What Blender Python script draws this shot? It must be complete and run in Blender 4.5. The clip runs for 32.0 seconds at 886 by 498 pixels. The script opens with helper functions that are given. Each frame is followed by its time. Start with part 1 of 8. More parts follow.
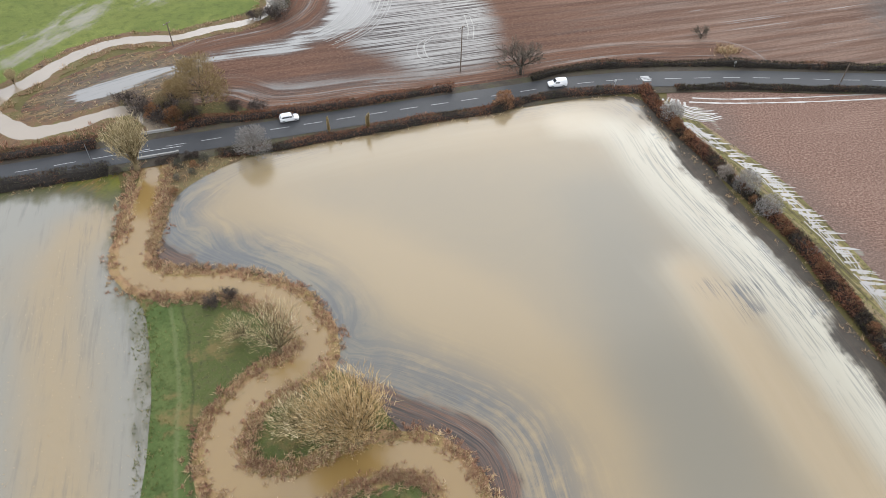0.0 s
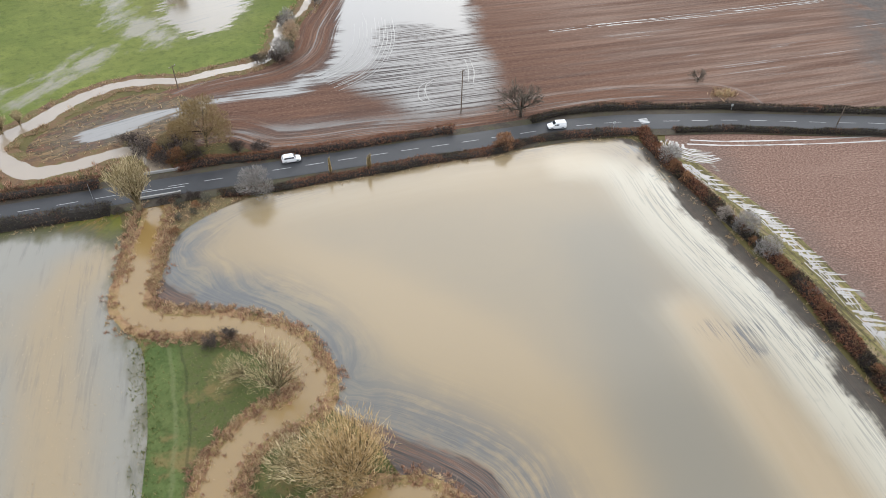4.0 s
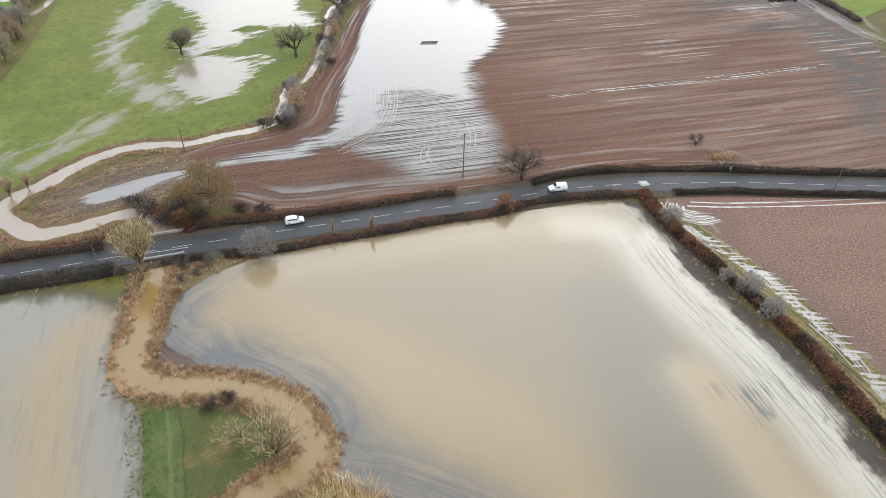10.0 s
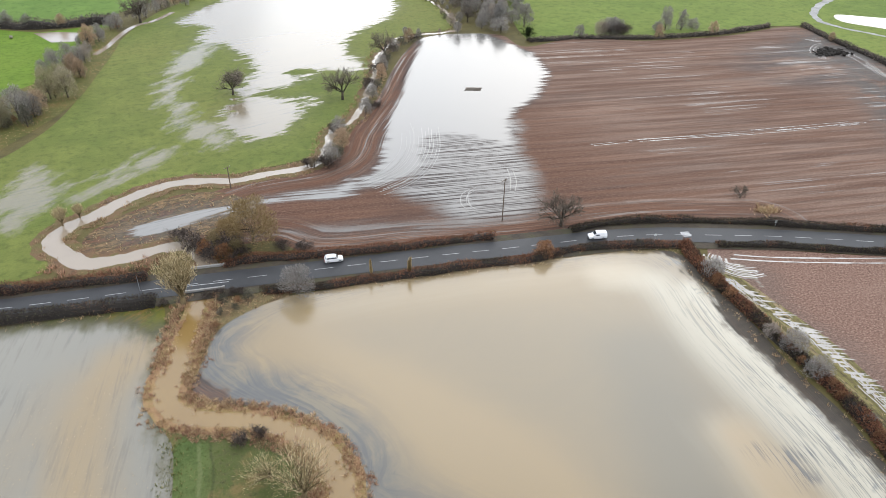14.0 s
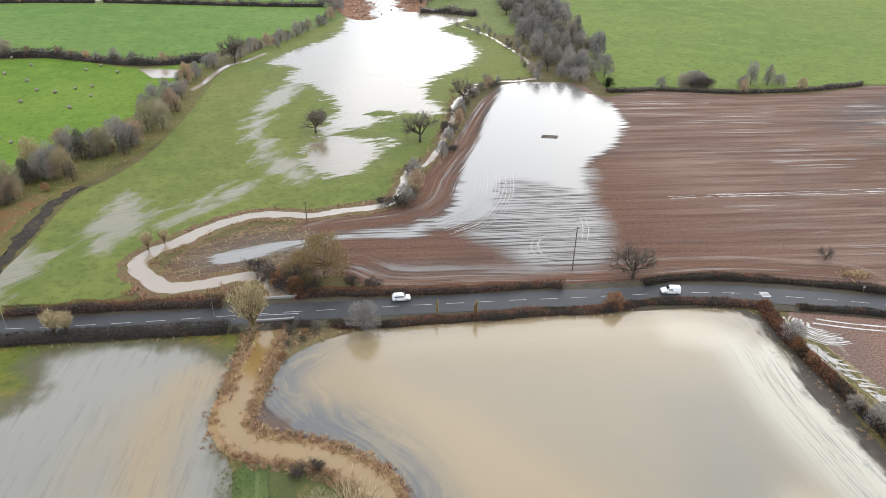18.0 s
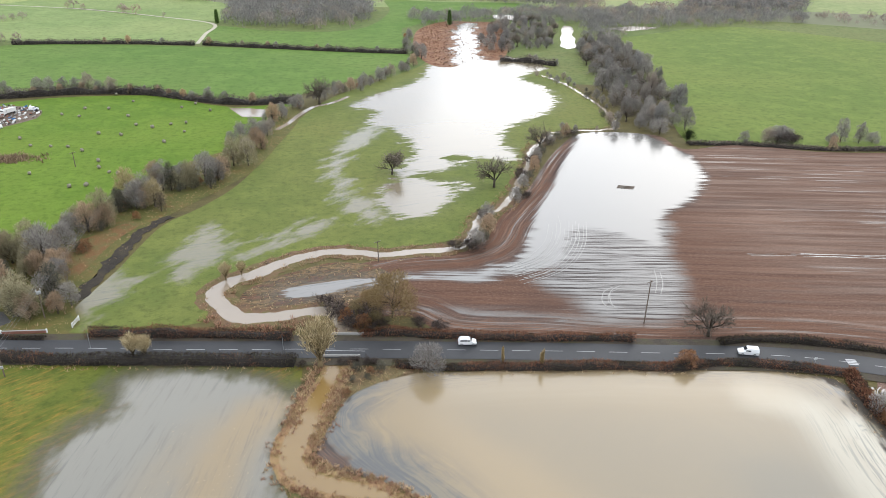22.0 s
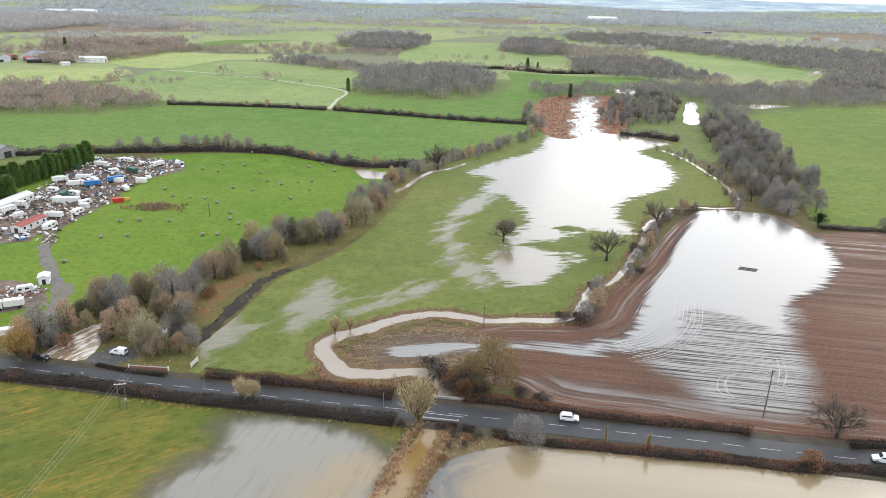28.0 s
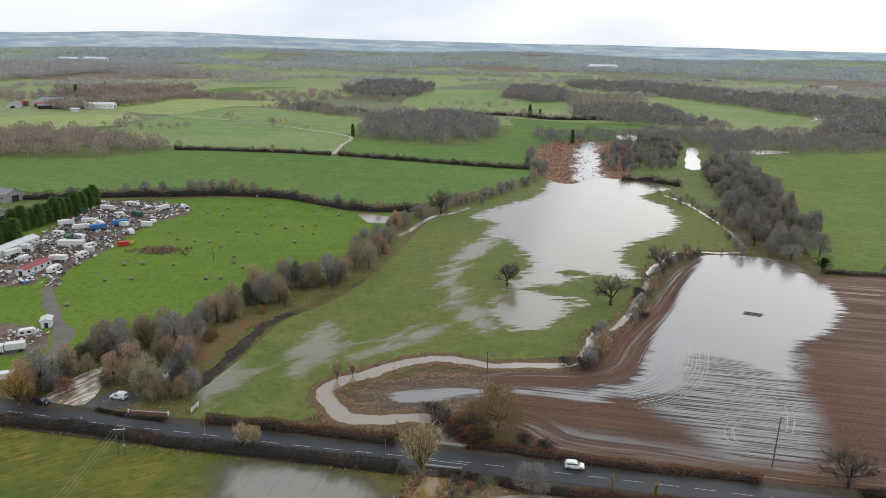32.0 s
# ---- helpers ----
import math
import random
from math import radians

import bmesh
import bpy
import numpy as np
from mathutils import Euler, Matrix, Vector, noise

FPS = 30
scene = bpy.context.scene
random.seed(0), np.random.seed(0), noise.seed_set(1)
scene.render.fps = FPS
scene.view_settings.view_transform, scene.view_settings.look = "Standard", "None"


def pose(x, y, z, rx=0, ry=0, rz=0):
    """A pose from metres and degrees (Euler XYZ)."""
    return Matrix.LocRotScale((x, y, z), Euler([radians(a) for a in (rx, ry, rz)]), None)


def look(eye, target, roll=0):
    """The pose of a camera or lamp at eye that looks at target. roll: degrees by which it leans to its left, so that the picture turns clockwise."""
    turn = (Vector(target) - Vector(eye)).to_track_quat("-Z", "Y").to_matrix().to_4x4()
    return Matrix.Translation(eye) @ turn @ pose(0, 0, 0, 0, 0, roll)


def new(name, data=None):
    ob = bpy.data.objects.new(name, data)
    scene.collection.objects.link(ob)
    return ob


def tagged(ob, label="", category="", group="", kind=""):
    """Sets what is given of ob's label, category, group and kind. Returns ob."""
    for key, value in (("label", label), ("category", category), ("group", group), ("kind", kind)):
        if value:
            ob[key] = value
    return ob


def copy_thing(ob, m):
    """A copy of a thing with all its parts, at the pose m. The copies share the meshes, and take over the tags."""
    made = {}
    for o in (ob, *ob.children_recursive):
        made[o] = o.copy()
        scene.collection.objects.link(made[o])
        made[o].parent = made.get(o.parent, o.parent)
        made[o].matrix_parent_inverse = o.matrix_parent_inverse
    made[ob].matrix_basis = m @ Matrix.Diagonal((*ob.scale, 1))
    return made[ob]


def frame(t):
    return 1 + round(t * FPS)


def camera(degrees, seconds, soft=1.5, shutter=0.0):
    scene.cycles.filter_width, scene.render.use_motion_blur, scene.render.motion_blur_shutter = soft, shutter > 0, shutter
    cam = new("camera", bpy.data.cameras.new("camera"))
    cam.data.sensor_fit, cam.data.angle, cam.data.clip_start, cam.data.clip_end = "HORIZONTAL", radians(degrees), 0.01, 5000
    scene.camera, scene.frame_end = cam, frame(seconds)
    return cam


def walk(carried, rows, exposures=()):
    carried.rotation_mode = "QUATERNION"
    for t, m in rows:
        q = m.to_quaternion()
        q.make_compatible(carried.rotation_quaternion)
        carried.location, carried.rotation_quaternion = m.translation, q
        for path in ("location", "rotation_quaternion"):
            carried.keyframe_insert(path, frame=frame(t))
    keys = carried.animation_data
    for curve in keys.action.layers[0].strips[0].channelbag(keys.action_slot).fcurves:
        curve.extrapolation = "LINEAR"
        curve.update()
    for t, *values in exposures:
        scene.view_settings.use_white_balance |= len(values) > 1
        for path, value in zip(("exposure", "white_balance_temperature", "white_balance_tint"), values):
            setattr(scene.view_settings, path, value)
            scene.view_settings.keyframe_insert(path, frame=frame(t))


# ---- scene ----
# The place: flooded river meadows and ploughland beside a country road, seen from a hovering drone.
# Metres; the eye hangs 90 m above the ground at the origin, +y is up the valley.
EYE = (0.0, 0.0, 90.0)


def aim(yaw, pitch, roll):
    """A pose at the eye: yaw to the left of +y, pitch above the level, roll, in degrees."""
    return pose(*EYE, 0, 0, yaw) @ pose(0, 0, 0, 90 + pitch) @ pose(0, 0, 0, 0, 0, roll)


cam = camera(64.51, 32.0, soft=0.85)
walk(cam, [
    (0, aim(-29.380, -44.116, 1.062)),
    (1, aim(-29.346, -43.316, 1.014)),
    (2, aim(-29.318, -42.519, 1.038)),
    (3, aim(-29.286, -41.711, 1.051)),
    (3.5, aim(-29.277, -41.268, 1.085)),
    (5.5, aim(-29.165, -39.618, 1.069)),
    (6, aim(-29.161, -39.225, 1.060)),
    (7, aim(-29.115, -38.395, 1.037)),
    (8, aim(-29.037, -37.532, 1.015)),
    (9, aim(-28.974, -36.716, 0.988)),
    (10, aim(-28.918, -35.855, 0.925)),
    (11, aim(-28.890, -35.008, 0.904)),
    (11.5, aim(-28.845, -34.542, 0.938)),
    (11.8, aim(-28.566, -34.293, 0.914)),
    (12, aim(-28.380, -34.127, 0.899)),
    (12.5, aim(-27.664, -33.688, 0.925)),
    (13, aim(-26.841, -33.261, 0.918)),
    (14, aim(-25.167, -32.376, 0.926)),
    (14.5, aim(-24.338, -31.959, 0.953)),
    (16.5, aim(-21.054, -30.228, 0.935)),
    (17, aim(-20.264, -29.789, 0.939)),
    (18, aim(-18.596, -28.934, 0.909)),
    (19, aim(-17.016, -28.077, 0.910)),
    (20, aim(-15.385, -27.198, 0.895)),
    (21, aim(-13.790, -26.329, 0.926)),
    (22, aim(-12.150, -25.427, 0.941)),
    (23, aim(-10.574, -24.546, 1.026)),
    (24, aim(-8.876, -23.643, 0.978)),
    (25, aim(-7.293, -22.789, 1.025)),
    (25.5, aim(-6.461, -22.325, 1.083)),
    (27.5, aim(-3.258, -20.589, 1.105)),
    (28, aim(-2.479, -20.163, 1.090)),
    (28.2, aim(-2.359, -19.998, 1.108)),
    (28.5, aim(-2.178, -19.749, 1.136)),
    (29, aim(-2.162, -19.302, 1.135)),
    (30, aim(-2.160, -18.358, 1.112)),
    (31, aim(-2.133, -17.488, 1.118)),
    (32, aim(-2.126, -16.578, 1.091)),
], exposures=[(0.0, 0.0, 6000, 10), (28.0, 0.0, 6000, 10), (29.0, -0.15, 6000, 10), (30.0, -0.35, 6000, 10), (31.0, -0.56, 6000, 10), (32.0, -0.75, 6000, 10)])

# ---- world and sun: a bright, thinly clouded winter sky ----
SUN_AZ, SUN_EL = 38.0, 24.0          # degrees to the right of +y, and above the level
world = bpy.data.worlds.new("overcast_sky")
scene.world = world
world.use_nodes = True
wt = world.node_tree
wt.nodes.clear()


def wn(kind):
    return wt.nodes.new(kind)


w_out, w_bg = wn("ShaderNodeOutputWorld"), wn("ShaderNodeBackground")
w_sky = wn("ShaderNodeTexSky")
w_sky.sky_type, w_sky.sun_disc, w_sky.sun_elevation, w_sky.sun_rotation = "NISHITA", False, radians(SUN_EL), radians(SUN_AZ)
w_sky.air_density, w_sky.dust_density = 1.2, 3.0
w_co, w_sep, w_noise, w_ramp = wn("ShaderNodeTexCoord"), wn("ShaderNodeSeparateXYZ"), wn("ShaderNodeTexNoise"), wn("ShaderNodeValToRGB")
w_map = wn("ShaderNodeMapping")
w_map.inputs["Scale"].default_value = (1.6, 1.6, 7.0)
w_noise.inputs["Scale"].default_value, w_noise.inputs["Detail"].default_value = 1.7, 6.0
w_ramp.color_ramp.elements[0].position, w_ramp.color_ramp.elements[1].position = 0.36, 0.62
w_ramp.color_ramp.elements[0].color = (0.83, 0.87, 0.93, 1)
w_ramp.color_ramp.elements[1].color = (1.12, 1.10, 1.07, 1)
w_up = wn("ShaderNodeMapRange")                      # an overcast dome: dimmer at the horizon than overhead
for n_, v_ in zip(("From Min", "From Max", "To Min", "To Max"), (0.0, 0.34, 1.75, 2.2)):
    w_up.inputs[n_].default_value = v_
w_cloud, w_mix, w_dim = wn("ShaderNodeVectorMath"), wn("ShaderNodeMix"), wn("ShaderNodeVectorMath")
w_cloud.operation = w_dim.operation = "SCALE"
w_mix.data_type = "RGBA"
w_dim.inputs["Scale"].default_value = 0.10
wt.links.new(w_co.outputs["Generated"], w_map.inputs["Vector"])
wt.links.new(w_map.outputs[0], w_noise.inputs["Vector"])
wt.links.new(w_noise.outputs["Fac"], w_ramp.inputs["Fac"])
wt.links.new(w_co.outputs["Generated"], w_sep.inputs[0])
wt.links.new(w_sep.outputs["Z"], w_up.inputs["Value"])
wt.links.new(w_ramp.outputs["Color"], w_cloud.inputs[0])
w_dot, w_pow, w_glow, w_norm = wn("ShaderNodeVectorMath"), wn("ShaderNodeMath"), wn("ShaderNodeMath"), wn("ShaderNodeVectorMath")
w_dot.operation, w_norm.operation, w_pow.operation, w_glow.operation = "DOT_PRODUCT", "NORMALIZE", "POWER", "MULTIPLY_ADD"
w_dot.inputs[1].default_value = (math.sin(radians(SUN_AZ)) * math.cos(radians(SUN_EL)), math.cos(radians(SUN_AZ)) * math.cos(radians(SUN_EL)), math.sin(radians(SUN_EL)))
w_clip, w_tot = wn("ShaderNodeMath"), wn("ShaderNodeMath")
w_clip.operation, w_tot.operation = "MAXIMUM", "MULTIPLY"
w_clip.inputs[1].default_value, w_pow.inputs[1].default_value = 0.0, 4.0
w_glow.inputs[1].default_value, w_glow.inputs[2].default_value = 0.12, 1.0      # the veiled sun brightens the cloud round it
wt.links.new(w_co.outputs["Generated"], w_norm.inputs[0])
wt.links.new(w_norm.outputs[0], w_dot.inputs[0])
wt.links.new(w_dot.outputs["Value"], w_clip.inputs[0])
wt.links.new(w_clip.outputs[0], w_pow.inputs[0])
wt.links.new(w_pow.outputs[0], w_glow.inputs[0])
wt.links.new(w_up.outputs[0], w_tot.inputs[0])
wt.links.new(w_glow.outputs[0], w_tot.inputs[1])
wt.links.new(w_tot.outputs[0], w_cloud.inputs["Scale"])
wt.links.new(w_sky.outputs["Color"], w_dim.inputs[0])
w_mix.inputs[0].default_value = 0.82
wt.links.new(w_dim.outputs[0], w_mix.inputs[6])
wt.links.new(w_cloud.outputs[0], w_mix.inputs[7])
wt.links.new(w_mix.outputs[2], w_bg.inputs["Color"])
wt.links.new(w_bg.outputs[0], w_out.inputs["Surface"])
w_bg.inputs["Strength"].default_value = 1.0

sun = new("sun", bpy.data.lights.new("sun", "SUN"))
sun.data.energy, sun.data.angle, sun.data.color = 0.7, radians(55), (1.0, 0.95, 0.86)
sun.matrix_world = look((math.sin(radians(SUN_AZ)) * 300, math.cos(radians(SUN_AZ)) * 300, 300 * math.tan(radians(SUN_EL))), (0, 0, 0))

# ---- materials ----
class Mat:
    """A node material in the making: n() adds a node, whose inputs take values or sockets."""

    def __init__(self, name):
        self.m = bpy.data.materials.new(name)
        self.m.use_nodes = True
        self.t = self.m.node_tree
        self.t.nodes.clear()
        self.out = self.t.nodes.new("ShaderNodeOutputMaterial")

    def n(self, kind, values=None, operation=None, use_clamp=False, data_type=None, blend_type=None, interpolation_type=None, attribute_name=None):
        node = self.t.nodes.new("ShaderNode" + kind)
        if operation:
            node.operation, node.use_clamp = operation, use_clamp
        if data_type:
            node.data_type, node.blend_type = data_type, blend_type
        if interpolation_type:
            node.interpolation_type = interpolation_type
        if attribute_name:
            node.attribute_name = attribute_name
        for key, value in (values or {}).items():
            if isinstance(value, bpy.types.NodeSocket):
                self.t.links.new(value, node.inputs[key])
            else:
                node.inputs[key].default_value = value
        return node

    def place(self, scale=(1, 1, 1), turn=0.0):
        co = self.n("TexCoord")
        turned = self.n("Mapping", {"Vector": co.outputs["Object"], "Rotation": (0, 0, radians(-turn))}).outputs[0]
        return self.n("Mapping", {"Vector": turned, "Scale": scale}).outputs[0]

    def noise(self, scale, detail=4.0, vec=None, rough=0.55, warp=0.0):
        vals = {"Scale": scale, "Detail": detail, "Roughness": rough, "Distortion": warp}
        vals["Vector"] = vec or self.place()
        return self.n("TexNoise", vals).outputs["Fac"]

    def ramp(self, fac, *stops):
        node = self.n("ValToRGB", {"Fac": fac})
        el = node.color_ramp.elements
        while len(el) < len(stops):
            el.new(0.5)
        for e, (pos, col) in zip(el, stops):
            e.position, e.color = pos, (*col, 1) if not isinstance(col, float) else (col, col, col, 1)
        return node.outputs["Color"]

    def mix(self, fac, a, b, blend="MIX"):
        node = self.n("Mix", {"Factor": fac}, data_type="RGBA", blend_type=blend)
        for key, v in (("A", a), ("B", b)):
            sock = [s for s in node.inputs if s.name == key and s.type == "RGBA"][0]
            if isinstance(v, bpy.types.NodeSocket):
                self.t.links.new(v, sock)
            else:
                sock.default_value = (*v, 1)
        return [s for s in node.outputs if s.type == "RGBA"][0]

    def math(self, op, a, b=0.0, clamp=False):
        return self.n("Math", {0: a, 1: b}, operation=op, use_clamp=clamp).outputs[0]

    def step(self, v, lo, hi):
        return self.n("MapRange", {"Value": v, "From Min": lo, "From Max": hi}, interpolation_type="SMOOTHSTEP").outputs[0]

    def attr(self, name):
        return self.n("Attribute", attribute_name=name).outputs["Fac"]

    def rand(self):
        return self.n("ObjectInfo").outputs["Random"]

    def bump(self, height, strength=0.4, dist=0.1):
        return self.n("Bump", {"Height": height, "Strength": strength, "Distance": dist}).outputs[0]

    def surf(self, color, rough=0.8, bump=None, metal=0.0, spec=0.3, ior=1.45):
        vals = {"Base Color": color if isinstance(color, bpy.types.NodeSocket) else (*color, 1), "Roughness": rough,
                "Metallic": metal, "Specular IOR Level": spec, "IOR": ior}
        if bump is not None:
            vals["Normal"] = bump
        return self.n("BsdfPrincipled", vals).outputs[0]

    def water(self, color, rough=0.17):
        """Standing flood water: a turbid body under a mirror-like skin, with fine ripples."""
        rip = self.bump(self.noise(0.9, 3), 0.05, 0.05)
        body = self.n("BsdfDiffuse", {"Color": color if isinstance(color, bpy.types.NodeSocket) else (*color, 1)}).outputs[0]
        skin = self.n("BsdfGlossy", {"Color": (1, 1, 1, 1), "Roughness": rough, "Normal": rip}).outputs[0]
        fres = self.n("Fresnel", {"IOR": 1.62, "Normal": rip}).outputs[0]
        return self.n("MixShader", {0: fres, 1: body, 2: skin}).outputs[0]

    def thin(self, color, rough=0.85):
        """Twigs, blades and leaves: lit from both sides."""
        through_ = self.n("BsdfTranslucent", {"Color": color}).outputs[0]
        return self.n("MixShader", {0: 0.45, 1: self.surf(color, rough, None, spec=0.1), 2: through_}).outputs[0]

    def blend(self, fac, a, b):
        return self.n("MixShader", {0: fac, 1: a, 2: b}).outputs[0]

    def done(self, shader):
        self.t.links.new(shader, self.out.inputs["Surface"])
        return self.m


def plain(name, color, rough=0.6, metal=0.0, spec=0.4, vary=0.15, scale=6.0):
    """Paint, metal, plastic or the like, with light wear at two sizes."""
    k = Mat(name)
    a = k.noise(scale, 5)
    b = k.noise(scale * 9, 2)
    c = k.mix(k.math("MULTIPLY", a, vary * 2), color, tuple(x * 0.55 for x in color))
    c = k.mix(k.math("MULTIPLY", b, vary), c, tuple(min(1, x * 1.3) for x in color))
    return k.done(k.surf(c, rough, None, metal, spec))


SILT, CLEAR, PALE = (0.222, 0.161, 0.08), (0.136, 0.116, 0.077), (0.375, 0.348, 0.268)


def grass_color(k, lush, dry, far=1.0):
    big, mid, fine = k.noise(0.012 * far, 5), k.noise(0.11 * far, 5), k.noise(1.7, 3)
    c = k.mix(k.step(big, 0.35, 0.68), lush, dry)
    c = k.mix(k.math("MULTIPLY", k.step(mid, 0.42, 0.68), 0.7), c, tuple(0.62 * (a + b) for a, b in zip(lush, dry)))
    c = k.mix(k.math("MULTIPLY", k.step(k.noise(0.42 * far, 6, None, 0.7), 0.46, 0.66), 0.65), c, tuple(x * 0.62 for x in lush))
    return k.mix(k.math("MULTIPLY", fine, 0.55), c, tuple(x * 0.5 for x in lush)), k.bump(fine, 0.6, 0.15)


def grass_mat(name, lush=(0.085, 0.12, 0.026), dry=(0.16, 0.15, 0.045), far=1.0):
    k = Mat(name)
    c, b = grass_color(k, lush, dry, far)
    return k.done(k.surf(c, 0.9, b, spec=0.15))


def soil_color(k, turn, red=1.0, ridge=1.0, clods=1.1):
    """Ploughland: furrow lines, drier crests, wet dark patches."""
    v = k.place((0.035, 1.0, 1.0), turn)
    lines = k.noise(0.42, 6, v, 0.6)
    fine = k.noise(2.6, 3, k.place((0.12, 1, 1), turn))
    big = k.noise(0.02, 4)
    clod = k.noise(clods, 7, None, 0.78)
    lines = k.math("ADD", k.math("MULTIPLY", lines, ridge), k.math("MULTIPLY", clod, 1.0 - ridge))
    c = k.mix(k.step(lines, 0.3, 0.7), (0.072 * red, 0.041, 0.028), (0.205 * red, 0.118, 0.074))
    c = k.mix(k.math("MULTIPLY", k.step(clod, 0.48, 0.64), 0.6), c, (0.235 * red, 0.152, 0.112))
    c = k.mix(k.math("MULTIPLY", k.step(big, 0.42, 0.66), 0.35), c, (0.125, 0.082, 0.062))
    c = k.mix(k.math("MULTIPLY", k.step(k.noise(0.05, 7, k.place((0.2, 1, 1), turn), 0.68), 0.50, 0.64), 0.6), c, (0.072, 0.05, 0.043))
    c = k.mix(k.math("MULTIPLY", fine, 0.5), c, (0.075 * red, 0.042, 0.03))
    return c, k.bump(k.math("ADD", lines, k.math("MULTIPLY", fine, 0.4)), 0.7, 0.25), lines


def wet_field(name, dry_color, soft=3.0, show=0.72, streak=0.0, turn=0.0, amp=9.0, mud=1.0, long=0.16, line=0.03, thin=0.0, fine=0.09, shoals=16.0, clear=None, shore=""):
    """Land under and beside flood water: 'wet' is the reach of the water in metres, 'silt' how muddy it is."""
    k = Mat(name)
    c, b = dry_color(k)
    v = k.place((long, 1, 1) if streak else (1, 1, 1), turn)
    w = k.math("ADD", k.attr("wet"), k.math("MULTIPLY", k.math("SUBTRACT", k.noise(fine, 8, v, 0.7), 0.5), amp))
    if streak:
        w = k.math("ADD", w, k.math("MULTIPLY", k.math("SUBTRACT", k.noise(0.7, 4, k.place((line, 1, 1), turn), 0.6), 0.5), streak))
    damp = k.math("MULTIPLY", k.step(w, -9.0, -1.0), mud)
    land = k.surf(k.mix(damp, c, (0.07, 0.058, 0.047)), k.math("SUBTRACT", 0.9, k.math("MULTIPLY", damp, 0.45)), b, spec=0.25)
    s = k.math("ADD", k.attr("silt"), k.math("MULTIPLY", k.math("SUBTRACT", k.noise(0.03, 5, v, 0.6), 0.5), 0.55))
    wc = k.mix(k.step(s, 0.0, 1.0), clear or CLEAR, SILT)
    shoal = k.math("MULTIPLY", k.step(k.noise(0.75, 7, k.place((0.07, 1, 1), turn), 0.7), 0.50, 0.64), k.math("MULTIPLY", k.step(w, shoals, 0.5), k.attr(shore) if shore else k.step(k.noise(0.06, 5, None, 0.6), 0.36, 0.56)))
    wc = k.mix(k.math("MULTIPLY", shoal, show), wc, (0.07, 0.066, 0.058))
    mask = k.step(w, -soft * 0.5, soft * 0.5)
    if thin:
        t = k.math("ADD", k.attr("thin"), k.math("MULTIPLY", k.math("SUBTRACT", k.noise(0.16, 9, k.place((0.4, 1, 1), 40), 0.75), 0.5), 34.0))
        mask = k.math("MAXIMUM", mask, k.math("MULTIPLY", k.step(t, -3.0, 4.0), thin))
    return k.done(k.blend(mask, land, k.water(wc)))


def stubble(k):
    """Rough grass with tawny weed and wheel lines."""
    c, b = grass_color(k, (0.085, 0.11, 0.014), (0.165, 0.15, 0.025))
    rows = k.noise(0.8, 7, k.place((0.22, 1, 1), 33), 0.75)
    c = k.mix(k.math("MULTIPLY", k.step(rows, 0.45, 0.68), k.math("MULTIPLY", k.step(k.noise(0.035, 4), 0.38, 0.56), 0.9)), c, (0.25, 0.145, 0.028))
    return c, b


def grass_dry(k):
    return grass_color(k, (0.108, 0.138, 0.028), (0.172, 0.173, 0.043))


M_GRASS_LUSH = grass_mat("lush_pasture", (0.098, 0.17, 0.016), (0.155, 0.21, 0.028))
# M_GRASS_FAR and M_GRASS_DEEP carry haze as extra blue; FAR is also paled
M_GRASS_FAR = grass_mat("hazed_far_pasture", (0.175, 0.24, 0.08), (0.265, 0.30, 0.115), 0.5)
M_GRASS_DEEP = grass_mat("even_green_pasture", (0.095, 0.17, 0.03), (0.15, 0.205, 0.05), 0.5)
M_GRASS_MID = grass_mat("damp_valley_grass", (0.10, 0.14, 0.04), (0.165, 0.175, 0.06), 0.6)
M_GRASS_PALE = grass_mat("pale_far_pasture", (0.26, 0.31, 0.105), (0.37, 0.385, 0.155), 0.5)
M_GRASS_EAST = grass_mat("smooth_winter_wheat", (0.115, 0.165, 0.032), (0.175, 0.205, 0.046), 0.6)
M_MEADOW = wet_field("flooded_meadow", grass_dry, soft=3.5, amp=24.0, streak=13.0, turn=8, mud=0.12, long=0.35, line=0.16, thin=0.78, fine=0.3, shoals=14.0)


def lines_beside(k, across, freq=0.9, along=0.03, detail=5.0, rough=0.6):
    """Noise drawn out along a shore: 'across' is the distance from it."""
    co = k.n("SeparateXYZ", {0: k.place()})
    v = k.n("CombineXYZ", {0: k.math("MULTIPLY", co.outputs[0], along), 1: k.math("MULTIPLY", co.outputs[1], along), 2: k.math("MULTIPLY", across, freq)}).outputs[0]
    return k.noise(1.0, detail, v, rough)


